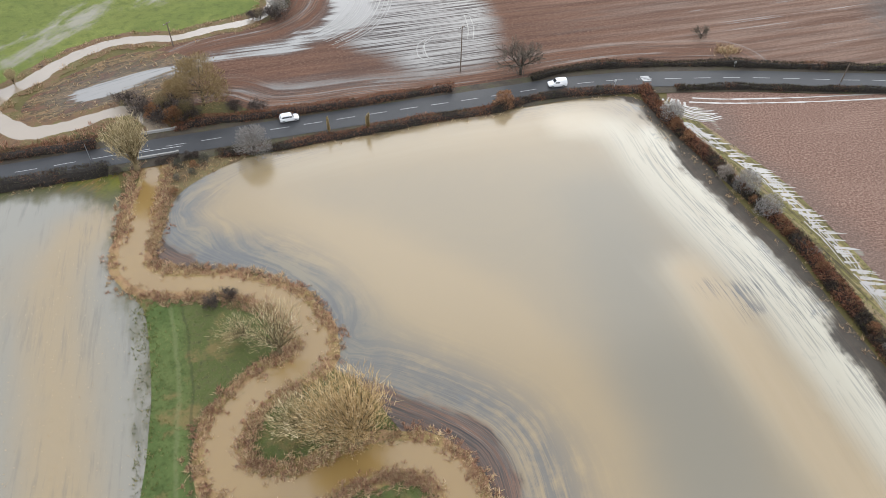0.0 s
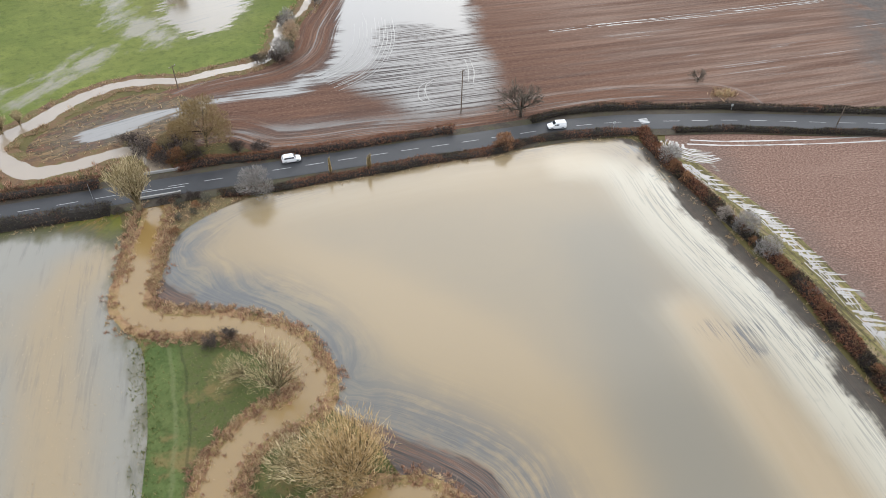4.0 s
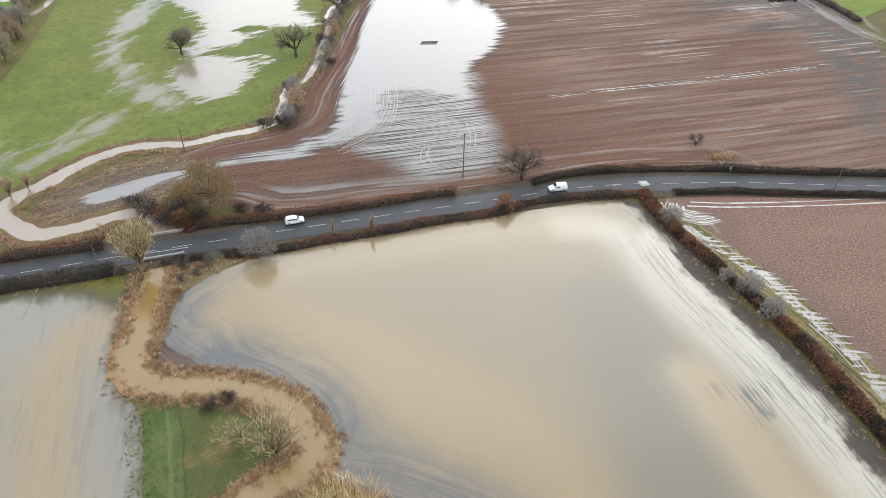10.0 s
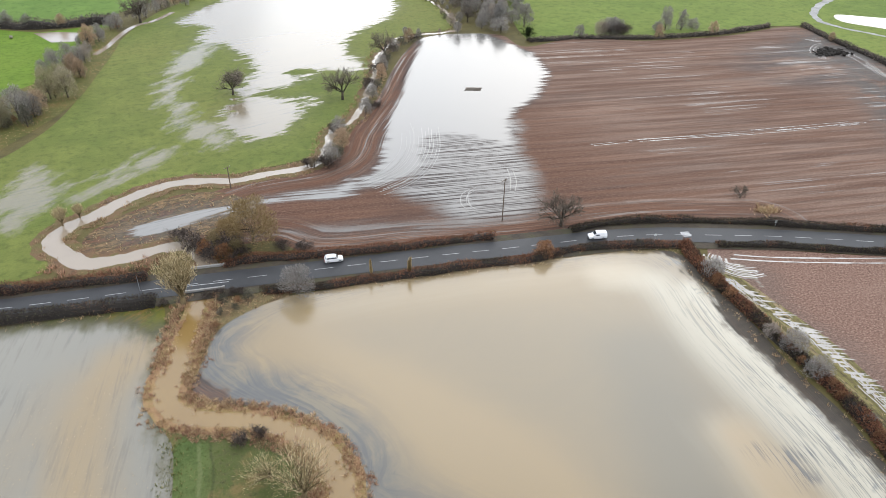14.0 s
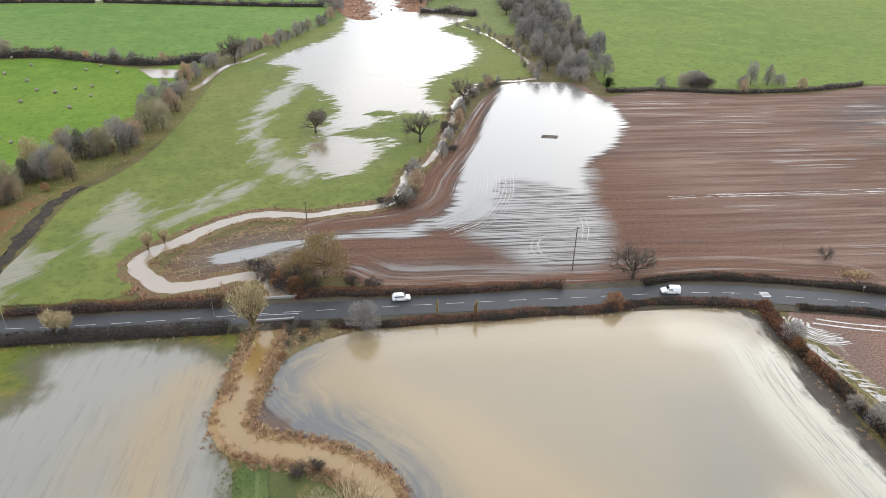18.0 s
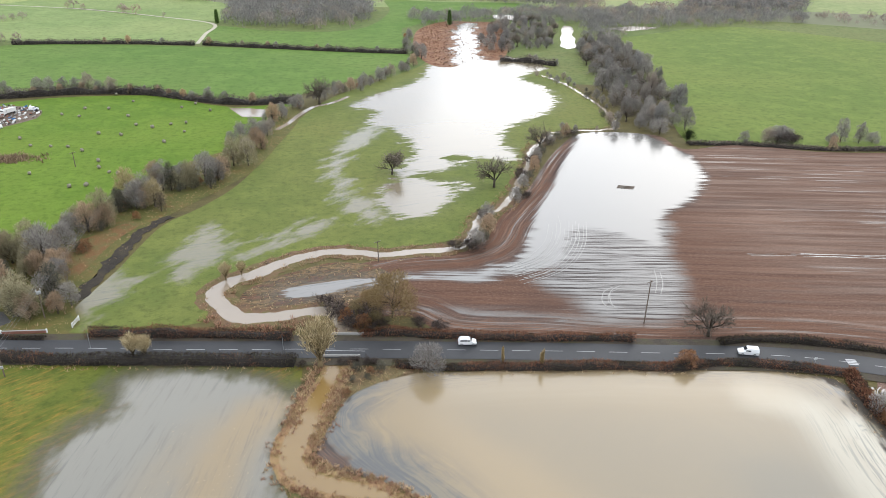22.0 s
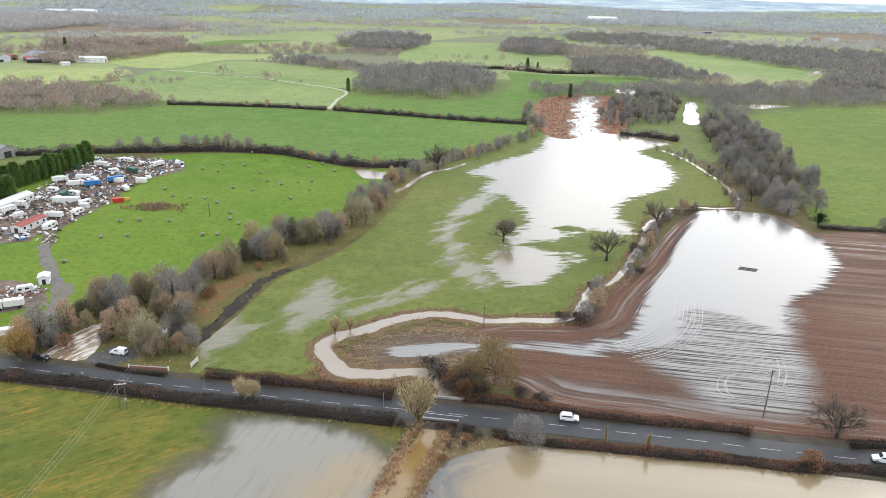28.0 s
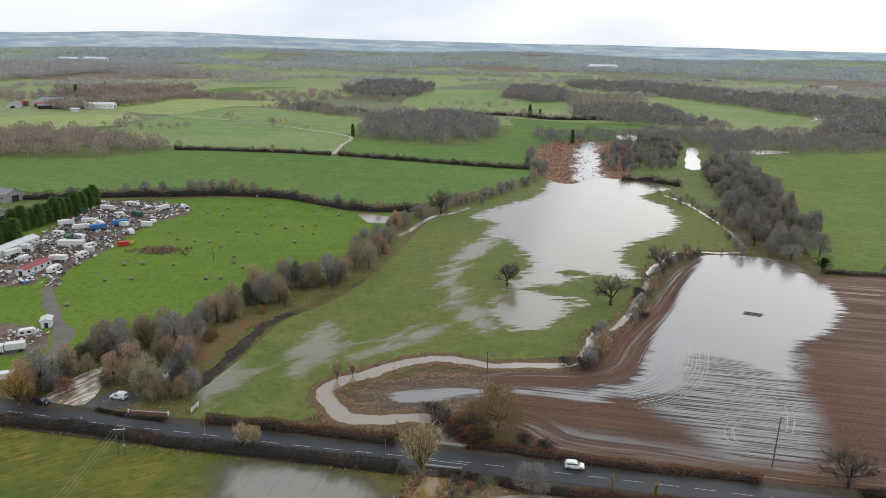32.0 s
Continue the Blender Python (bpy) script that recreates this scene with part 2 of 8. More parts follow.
def east_flood():
    """A drowned field: tan silt, greyer water, and sky reflection painted pale along its far side; drowned wheel lines
    follow the shore.
    """
    k = Mat("flooded_brown_field")
    wet = k.attr("wet")
    rim = lines_beside(k, wet, 1.3, 0.05, 6, 0.68)
    fine = lines_beside(k, wet, 3.6, 0.10, 4, 0.65)
    patch = k.noise(0.085, 7, None, 0.68)
    w = k.math("ADD", wet, k.math("MULTIPLY", k.math("SUBTRACT", rim, 0.5), 5.0))
    w = k.math("ADD", w, k.math("MULTIPLY", k.math("SUBTRACT", patch, 0.5), 11.0))
    soil = k.ramp(rim, (0.30, (0.04, 0.038, 0.036)), (0.43, (0.075, 0.062, 0.054)), (0.5, (0.16, 0.092, 0.062)), (0.56, (0.075, 0.068, 0.062)), (0.64, (0.19, 0.13, 0.095)), (0.75, (0.10, 0.093, 0.078)))
    soil = k.mix(k.math("MULTIPLY", k.step(patch, 0.54, 0.64), 0.55), soil, (0.085, 0.075, 0.036))
    soil = k.mix(k.math("MULTIPLY", k.step(fine, 0.42, 0.62), 0.5), soil, (0.04, 0.037, 0.036))
    soil = k.mix(k.attr("mud"), soil, k.mix(k.noise(0.6, 6, None, 0.7), (0.022, 0.02, 0.019), (0.085, 0.072, 0.052)))
    land = k.surf(soil, 0.65, k.bump(fine, 0.6, 0.2), spec=0.2)
    cloud = k.math("MULTIPLY", k.math("SUBTRACT", k.noise(0.045, 6, None, 0.6, 0.6), 0.5), 0.30)
    s = k.math("ADD", k.attr("silt"), cloud)
    wc = k.mix(k.step(s, 0.0, 1.0), CLEAR, SILT)
    # pale: cream silt, and along the far shore sky reflection as body colour
    pale = k.math("ADD", k.attr("pale"), k.math("MULTIPLY", k.math("SUBTRACT", lines_beside(k, wet, 0.3, 0.02, 4), 0.5), 0.25))
    wc = k.mix(k.math("MULTIPLY", k.step(pale, 0.05, 1.05), 0.97), wc, k.mix(k.step(s, 0.45, 1.0), PALE, (0.33, 0.255, 0.155)))
    slate = k.math("MULTIPLY", k.attr("slate"), k.step(k.math("ADD", k.math("MULTIPLY", rim, 0.5), k.math("MULTIPLY", patch, 0.5)), 0.38, 0.56))
    wc = k.mix(slate, wc, (0.07, 0.069, 0.065))
    near = k.math("MULTIPLY", k.step(w, 10.0, 0.5), k.step(patch, 0.45, 0.58))
    lines = k.step(k.math("ADD", k.math("MULTIPLY", rim, 0.45), k.math("MULTIPLY", fine, 0.55)), 0.50, 0.565)
    drowned = k.math("MULTIPLY", lines, k.math("MAXIMUM", k.math("MULTIPLY", near, 0.7), k.math("MULTIPLY", k.attr("shore"), 0.75)))
    wc = k.mix(drowned, wc, (0.045, 0.046, 0.047))
    wc = k.mix(k.math("MULTIPLY", k.step(k.noise(0.3, 8, None, 0.72), 0.53, 0.64), k.math("MULTIPLY", near, 0.6)), wc, (0.085, 0.09, 0.09))
    return k.done(k.blend(k.step(w, -0.9, 1.3), land, k.water(wc)))


M_FLOOD_E = east_flood()
M_FLOOD_W = wet_field("flooded_west_field", lambda k: stubble(k), soft=5.0, amp=13.0, streak=3.0, turn=76, mud=0.7, show=0.4, long=0.5, shoals=45.0, clear=(0.165, 0.154, 0.122), fine=0.2)
def red_clods(k):
    """Cloddy red ploughland: fine grains of pale crumb and dark hollow, broad drier belts."""
    grain, big = k.noise(2.4, 7, k.place((0.8, 1, 1), -28), 0.85), k.noise(0.05, 5, k.place((0.4, 1, 1), -28), 0.6)
    c = k.ramp(grain, (0.36, (0.042, 0.022, 0.016)), (0.46, (0.14, 0.08, 0.058)), (0.54, (0.205, 0.128, 0.094)), (0.64, (0.37, 0.26, 0.205)))
    return k.mix(k.math("MULTIPLY", k.step(big, 0.45, 0.65), 0.3), c, (0.25, 0.166, 0.125)), k.bump(grain, 0.8, 0.25)


M_SOIL_SE = wet_field("ploughed_red_soil_wet", lambda k: red_clods(k), soft=0.7, amp=1.0, streak=7.0, turn=-36, line=0.05, mud=0.35)


def north_field():
    """Ploughland with straight furrows inside and turning headlands; flood water stands in both."""
    k = Mat("ploughed_field_with_flood")
    head = k.attr("head")
    turned = k.step(k.math("ADD", head, k.math("MULTIPLY", k.noise(0.05, 3), 6.0)), 17.0, 12.0)
    c, _, lines = soil_color(k, -14, 1.06, 0.7)
    rim = lines_beside(k, head, 0.55, 0.014, 6, 0.6)
    rim_f = lines_beside(k, head, 2.2, 0.03, 4, 0.6)
    straight = k.noise(0.42, 6, k.place((0.03, 1, 1), -13), 0.62)
    fur = k.mix(turned, straight, rim)
    thinl = k.mix(turned, k.noise(1.5, 4, k.place((0.02, 1, 1), -12.5), 0.6), rim_f)
    c_head = k.ramp(rim, (0.34, (0.05, 0.032, 0.025)), (0.44, (0.17, 0.085, 0.052)), (0.49, (0.085, 0.055, 0.042)), (0.55, (0.24, 0.135, 0.088)), (0.6, (0.07, 0.06, 0.052)), (0.7, (0.28, 0.185, 0.135)))
    c = k.mix(k.math("MULTIPLY", turned, 0.8), c, c_head)
    c = k.mix(k.math("MULTIPLY", thinl, 0.6), c, (0.06, 0.036, 0.026))
    big = k.math("MULTIPLY", k.math("SUBTRACT", k.noise(0.05, 6, k.place((0.3, 1, 1), -13), 0.6), 0.5), 12.0)
    fl = k.math("MULTIPLY", k.math("SUBTRACT", fur, 0.5), 13.0)
    ff = k.math("MULTIPLY", k.math("SUBTRACT", thinl, 0.5), 9.0)
    w = k.math("ADD", k.math("ADD", k.attr("wet"), k.math("MULTIPLY", big, 0.5)), k.math("ADD", fl, ff))
    row = k.mix(turned, k.noise(1.5, 4, k.place((0.012, 1, 1), -12), 0.72), lines_beside(k, head, 0.8, 0.012, 3, 0.55))
    fray = k.math("MULTIPLY", k.math("SUBTRACT", k.noise(0.9, 5, k.place((0.10, 1, 1), -12), 0.7), 0.5), 0.22)
    st = k.math("MULTIPLY", k.step(k.math("ADD", k.attr("stripe"), big), -5.0, 4.0), k.step(k.math("SUBTRACT", k.math("ADD", k.math("ADD", row, fray), k.math("MULTIPLY", k.math("SUBTRACT", thinl, 0.5), 0.35)), k.math("MULTIPLY", turned, 0.05)), 0.445, 0.51))
    east = k.math("ADD", k.math("MULTIPLY", k.attr("east"), 0.09), k.math("MULTIPLY", k.step(k.noise(0.018, 3), 0.46, 0.60), 0.055))
    pud = k.step(k.math("ADD", k.math("ADD", k.math("MULTIPLY", straight, 0.6), k.math("MULTIPLY", thinl, 0.4)), east), 0.645, 0.69)
    pud = k.math("MAXIMUM", pud, k.math("MULTIPLY", turned, k.step(k.math("ADD", k.math("MULTIPLY", rim, 0.45), k.math("MULTIPLY", rim_f, 0.55)), 0.53, 0.58)))
    mask = k.math("MAXIMUM", k.step(w, -1.2, 1.6), k.math("MAXIMUM", k.math("MULTIPLY", st, 0.92), k.math("MULTIPLY", pud, 0.42)))
    damp = k.math("MULTIPLY", k.step(k.math("ADD", k.math("MAXIMUM", k.attr("wet"), k.attr("stripe")), big), -4.0, 3.0), 0.9)
    damp = k.math("MAXIMUM", damp, k.math("MULTIPLY", k.math("SUBTRACT", k.math("MULTIPLY", k.attr("east"), 2.0), 1.0, True), k.step(k.noise(0.04, 6, k.place((0.4, 1, 1), -13), 0.65), 0.42, 0.58)))
    c = k.mix(k.math("MULTIPLY", k.attr("east"), 0.5), c, k.mix(k.step(k.noise(0.3, 8, k.place((0.05, 1, 1), -13), 0.72), 0.40, 0.62), (0.13, 0.086, 0.065), (0.40, 0.31, 0.25)))
    c = k.mix(damp, c, k.mix(k.step(thinl, 0.35, 0.65), (0.075, 0.066, 0.062), (0.028, 0.026, 0.026)))
    crumb = k.noise(1.9, 8, None, 0.85)
    c = k.mix(k.math("MULTIPLY", k.step(crumb, 0.5, 0.62), 0.45), c, (0.045, 0.03, 0.025))
    c = k.mix(k.math("MULTIPLY", k.step(crumb, 0.46, 0.36), 0.4), c, (0.36, 0.26, 0.21))
    bog = k.math("MULTIPLY", k.attr("bog"), k.step(k.noise(0.11, 7, None, 0.7), 0.36, 0.54))
    c = k.mix(k.math("MULTIPLY", bog, 0.85), c, k.mix(k.noise(0.7, 6, None, 0.7), (0.045, 0.042, 0.04), (0.14, 0.128, 0.115)))
    land = k.surf(c, k.math("SUBTRACT", 0.95, k.math("MULTIPLY", damp, 0.3)), k.bump(k.math("ADD", fur, k.math("MULTIPLY", thinl, 0.5)), 0.7, 0.25), spec=0.08)
    return k.done(k.blend(mask, land, k.water((0.125, 0.118, 0.105))))


M_FIELD_N = north_field()


def river_mat(name, col, dark):
    k = Mat(name)
    return k.done(k.water(k.mix(k.noise(0.09, 4), dark, col)))


M_RIVER_S = river_mat("silty_river", (0.225, 0.145, 0.048), (0.185, 0.112, 0.036))
M_RIVER_N = river_mat("grey_brown_river", (0.275, 0.222, 0.162), (0.21, 0.168, 0.122))


def asphalt():
    k = Mat("wet_asphalt")
    a, b = k.noise(0.35, 5), k.noise(14, 2)
    c = k.mix(k.step(a, 0.3, 0.7), (0.021, 0.022, 0.024), (0.038, 0.038, 0.04))
    c = k.mix(k.math("MULTIPLY", b, 0.4), c, (0.035, 0.035, 0.036))
    return k.done(k.surf(c, k.math("ADD", 0.36, k.math("MULTIPLY", a, 0.35)), k.bump(b, 0.3, 0.02), spec=0.34))


M_ROAD = asphalt()
M_PAINT = plain("road_paint", (0.43, 0.43, 0.42), 0.6, vary=0.3, scale=3)


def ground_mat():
    """Distant country, its grass paled as haze: a patchwork of pasture, ploughland and woods."""
    k = Mat("hazed_distant_country")
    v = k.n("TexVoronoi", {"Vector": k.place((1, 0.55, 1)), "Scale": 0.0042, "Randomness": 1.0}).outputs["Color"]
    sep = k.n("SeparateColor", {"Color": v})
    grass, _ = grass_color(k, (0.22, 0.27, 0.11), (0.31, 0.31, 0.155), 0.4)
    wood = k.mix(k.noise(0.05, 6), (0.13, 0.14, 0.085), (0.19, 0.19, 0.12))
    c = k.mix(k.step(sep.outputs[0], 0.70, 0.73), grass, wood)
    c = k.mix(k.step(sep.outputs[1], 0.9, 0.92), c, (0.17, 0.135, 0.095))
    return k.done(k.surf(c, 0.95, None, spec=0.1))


M_GROUND = ground_mat()

def rough_ground(name, *cols):
    k = Mat(name)
    c = k.ramp(k.noise(0.16, 7, None, 0.7), *[(0.3 + 0.4 * i / (len(cols) - 1), c) for i, c in enumerate(cols)])
    f = k.noise(2.2, 4)
    return k.done(k.surf(k.mix(k.math("MULTIPLY", f, 0.5), c, tuple(0.45 * x for x in cols[0])), 0.85, k.bump(f, 0.7, 0.2), spec=0.25))


def loop_ground(k):
    """Trampled red-brown earth, straw and olive growth in drawn-out patches."""
    v = k.place((0.3, 1, 1), 8)
    c = k.ramp(k.noise(0.3, 8, v, 0.72), (0.34, (0.03, 0.024, 0.02)), (0.43, (0.15, 0.072, 0.04)), (0.49, (0.07, 0.06, 0.03)), (0.55, (0.22, 0.14, 0.07)), (0.62, (0.04, 0.034, 0.026)))
    f = k.noise(1.6, 6, v, 0.7)
    return k.mix(k.step(f, 0.5, 0.64), c, (0.035, 0.028, 0.022)), k.bump(f, 0.7, 0.25)


M_LOOP = wet_field("river_loop_ground", loop_ground, soft=0.9, amp=5.0, streak=7.0, turn=8, line=0.10, mud=0.45, fine=0.25, clear=(0.17, 0.16, 0.145))
M_BELT = rough_ground("rough_brook_side_grass", (0.06, 0.062, 0.018), (0.105, 0.105, 0.026), (0.14, 0.12, 0.035), (0.19, 0.10, 0.035))
M_YARD = rough_ground("scrapyard_mud", (0.08, 0.066, 0.055), (0.16, 0.115, 0.085), (0.28, 0.23, 0.18))
M_LAYBY = rough_ground("lay_by_gravel", (0.07, 0.068, 0.066), (0.12, 0.115, 0.11))
M_TRACK = rough_ground("pale_earth_track", (0.38, 0.345, 0.26), (0.52, 0.48, 0.38))


def mown():
    """Bank grass: a greener mown strip along the water with a trodden line, rough olive growth beyond."""
    k = Mat("rank_bank_grass")
    edge = k.math("ADD", k.attr("edge"), k.math("MULTIPLY", k.noise(0.2, 4), 1.2))
    c, b = grass_color(k, (0.07, 0.105, 0.03), (0.125, 0.135, 0.05))
    clump = k.noise(0.9, 7, None, 0.75)
    rough = k.ramp(clump, (0.34, (0.03, 0.034, 0.014)), (0.46, (0.085, 0.085, 0.034)), (0.54, (0.06, 0.078, 0.02)), (0.64, (0.15, 0.13, 0.06)))
    c = k.mix(k.math("MULTIPLY", k.step(edge, 5.2, 7.4), 0.85), c, rough)
    c = k.mix(k.math("MULTIPLY", k.step(clump, 0.5, 0.62), 0.5), c, (0.036, 0.05, 0.014))
    c = k.mix(k.math("MULTIPLY", k.step(k.noise(0.10, 5, None, 0.7), 0.54, 0.66), 0.75), c, (0.16, 0.115, 0.05))
    line = k.step(k.math("ABSOLUTE", k.math("SUBTRACT", edge, 4.6)), 0.55, 0.1)
    c = k.mix(k.math("MULTIPLY", line, 0.35), c, (0.15, 0.16, 0.075))
    rut = k.step(k.math("ABSOLUTE", k.math("SUBTRACT", edge, 6.6)), 0.35, 0.08)
    c = k.mix(k.math("MULTIPLY", rut, 0.4), c, (0.03, 0.034, 0.016))
    return k.done(k.surf(c, 0.9, b, spec=0.15))


M_SPIT = mown()


def foam():
    k = Mat("white_water")
    n = k.noise(0.6, 7, k.place((0.25, 1, 1), 60), 0.7)
    white = k.surf(k.mix(k.noise(2.0, 4), (0.42, 0.37, 0.30), (0.70, 0.67, 0.62)), 0.6, k.bump(n, 0.8, 0.2))
    return k.done(k.blend(k.step(n, 0.46, 0.58), k.water((0.24, 0.17, 0.105)), white))


M_FOAM = foam()


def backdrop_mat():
    """Hills at the edge of sight, blued and glowing for haze: bands of woods and pale fields."""
    k = Mat("hazed_distant_hills")
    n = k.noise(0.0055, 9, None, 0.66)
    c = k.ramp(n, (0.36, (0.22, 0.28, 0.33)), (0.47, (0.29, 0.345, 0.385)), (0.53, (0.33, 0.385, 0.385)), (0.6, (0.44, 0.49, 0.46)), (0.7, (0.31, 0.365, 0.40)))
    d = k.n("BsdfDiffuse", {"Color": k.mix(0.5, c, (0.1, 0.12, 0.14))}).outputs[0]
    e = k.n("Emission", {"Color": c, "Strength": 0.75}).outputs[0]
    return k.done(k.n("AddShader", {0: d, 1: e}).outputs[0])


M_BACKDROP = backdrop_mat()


def verge():
    """Rough grass beside a hedge, with wheel lines of tan and dark mud along it."""
    k = Mat("olive_field_verge")
    v = k.place((1.0, 0.06, 1.0), -9)
    c = k.ramp(k.noise(0.9, 6, v, 0.66), (0.34, (0.045, 0.037, 0.026)), (0.45, (0.12, 0.10, 0.042)), (0.52, (0.17, 0.15, 0.055)), (0.58, (0.25, 0.185, 0.11)), (0.68, (0.07, 0.06, 0.035)))
    f = k.noise(1.2, 7, None, 0.7)
    return k.done(k.surf(k.mix(k.step(f, 0.48, 0.66), c, (0.06, 0.05, 0.028)), 0.85, k.bump(f, 0.7, 0.2), spec=0.2))


M_VERGE = verge()
M_ROADSIDE = rough_ground("muddy_roadside", (0.04, 0.034, 0.028), (0.075, 0.06, 0.042), (0.075, 0.078, 0.03))
M_STRAW = rough_ground("dead_bank_grass", (0.130, 0.078, 0.042), (0.325, 0.202, 0.104), (0.260, 0.195, 0.072), (0.468, 0.325, 0.182))
M_RUST = rough_ground("rusty_bank", (0.072, 0.052, 0.034), (0.169, 0.098, 0.052), (0.130, 0.111, 0.039), (0.234, 0.156, 0.078))
M_REEDBED = wet_field("rusty_reed_bed", lambda k: (k.ramp(k.noise(0.2, 7, None, 0.7), (0.34, (0.07, 0.04, 0.025)), (0.5, (0.20, 0.095, 0.05)), (0.64, (0.26, 0.16, 0.09))), k.bump(k.noise(1.5, 4), 0.7, 0.2)), soft=2.0, amp=30.0, mud=0.2, fine=0.075)
M_SEDGE = rough_ground("brown_sedge_bank", (0.07, 0.05, 0.03), (0.14, 0.095, 0.05), (0.17, 0.14, 0.06), (0.22, 0.16, 0.085))

M_FOXBANK = rough_ground("fox_red_bank", (0.09, 0.065, 0.03), (0.20, 0.10, 0.04), (0.13, 0.12, 0.04), (0.27, 0.15, 0.06))
M_VALLEY = rough_ground("olive_valley_grass", (0.065, 0.055, 0.022), (0.11, 0.092, 0.03), (0.14, 0.11, 0.04))
M_TRACKWET = rough_ground("wet_track_mud", (0.10, 0.09, 0.08), (0.19, 0.17, 0.15), (0.12, 0.13, 0.05))
M_LANE = rough_ground("wet_pale_concrete", (0.22, 0.215, 0.20), (0.34, 0.335, 0.32), (0.46, 0.455, 0.44))
M_DITCH = rough_ground("wet_ditch_bramble", (0.018, 0.016, 0.013), (0.045, 0.036, 0.026), (0.075, 0.06, 0.035))

# ---- plan: outlines of fields and lines of river and road, in metres ----
ROAD = [(-112, 159.5), (-97, 157), (-80, 153), (-65.5, 150), (-52, 147.5), (-35.5, 144), (-20, 141), (-5.5, 138.5), (8.5, 136), (16, 134.5), (31,
    131.5), (45.5, 128.5), (60, 125.5), (71, 123), (85, 120), (99, 117), (113, 112.5), (126, 106.5), (138.5, 100.5), (151, 93.5), (163, 86.5), (171,
    82), (208.5, 57.5)]
RIVER_S = [(5, 132.5), (4, 129.5), (2, 124.5), (-0.5, 118), (-2.5, 111.5), (-5, 106), (-5.5, 101), (-3, 97), (1, 94.5), (6, 92), (11, 88), (15.5,
    82.5), (17, 75.5), (16.5, 70.5), (13, 68), (8, 67.5), (3, 65.5), (0, 63), (-2, 59.5), (-2, 55), (0.5, 51.5), (5, 49), (10, 48.5), (15, 48.5),
    (19.5, 47.5), (23.5, 44.5), (25, 40), (24.5, 35), (22.5, 29)]
RIVER_N = [(6, 135.5), (8, 141), (7.5, 147.5), (5, 153), (1, 155), (-5.5, 154.5), (-11.5, 154), (-17.5, 155.5), (-21, 160), (-24.5, 168), (-22, 173),
    (-17.5, 176.5), (-13, 179), (-7, 184), (0.5, 187.5), (10, 188.5), (22, 184), (32, 184.5), (42, 184.5), (48, 188), (52.5, 197.5), (58.5, 209), (65,
    212.5), (73.5, 225), (83, 243.5), (90, 257), (92.5, 265.5), (100, 279), (113.5, 295.5)]
RIVER_F = [(114, 298), (128, 300), (145, 300.5), (153, 316.5), (157, 337.5), (158, 354.5), (158.5, 378.5), (157, 406), (152.5, 423)]
FLOOD_E = [(6.5, 126), (15.5, 125.5), (22.5, 124.5), (37, 122.5), (50, 121.5), (63, 119), (76, 116), (90.5, 114), (103.5, 109), (110.5, 105.5),
    (111.5, 100), (109.5, 88.5), (107, 75.5), (104, 63), (102.5, 50), (98, 36.5), (94.5, 24), (87.5, 3), (82, -11), (34, 15), (24, 27.5), (26, 35),
    (26, 39.5), (24.5, 44), (22.5, 48.5), (21.5, 53), (20.5, 59), (18, 64), (17.5, 68.5), (19, 72.5), (18.5, 79), (16.5, 86), (13, 91.5), (7, 95.5),
    (1, 99.5), (-1, 103), (-0, 108.5), (3.5, 117.5)]
WATER_E = [(5.5, 114), (10, 120), (16, 124.5), (23, 126), (26.5, 125.5), (38, 125), (51, 123.5), (64, 121.5), (77, 118), (82.5, 117), (98, 113.5),
    (106, 109), (108, 103), (106, 94.5), (101.5, 80.5), (99, 68), (97.5, 58), (95.5, 46.5), (92.5, 35.5), (87.5, 20.5), (81, 4.5), (75, -7.5),
    (28, 18), (33.5, 31), (36, 39), (35.5, 45.5), (31.5, 52.5), (27, 58.5), (23.5, 63.5), (21.5, 70), (21, 75.5), (19.5, 83.5), (16, 90.5), (11.5,
    96.5), (8, 102.5), (5, 108.5)]
FLOOD_W = [(-107.5, 152), (-85.5, 150.5), (-52.5, 143.5), (-22, 137.5), (-4.5, 133.5), (-3.5, 124), (-5, 118.5), (-7, 112.5), (-9, 105), (-8, 99),
    (-6, 92), (-6.5, 85), (-8.5, 73.5), (-11, 64.5), (-14.5, 48.5), (-67, 77), (-98, 133.5)]
WATER_W = [(-39.5, 133), (-33, 134.5), (-23.5, 132.5), (-13, 128), (-7, 122), (-5.5, 117.5), (-6, 115.5), (-9, 103), (-8, 95), (-7, 88), (-8, 79), (-10, 68), (-15, 48.5), (-39.5, 62), (-45, 89.5), (-47.5, 99.5), (-47, 110.5), (-44.5, 118), (-37, 124)]
SPIT_W = [(-8, 98.5), (-4.5, 95), (1, 91.5), (9.5, 86.5), (14, 79), (13.5, 72.5), (11, 68.5), (6, 68), (1, 66), (-2.5, 63), (-4, 59.5), (-4, 54.5),
    (-2.5, 50), (-4, 42.5), (-15, 48.5), (-11, 64.5), (-8.5, 73.5), (-6.5, 85), (-6, 92)]
SPIT_E = [(15.5, 68), (18, 64.5), (20.5, 59), (21.5, 53), (22, 48), (19.5, 49), (14.5, 50), (9.5, 50.5), (5.5, 50.5), (1.5, 52.5), (0.5, 56.5), (0.5,
    60), (3.5, 63.5), (8, 64.5), (12.5, 66.5)]
SPIT_S = [(7, 46), (11.5, 46.5), (18, 45.5), (21, 43), (22.5, 39.5), (21.5, 34.5), (20, 30), (0.5, 40.5)]
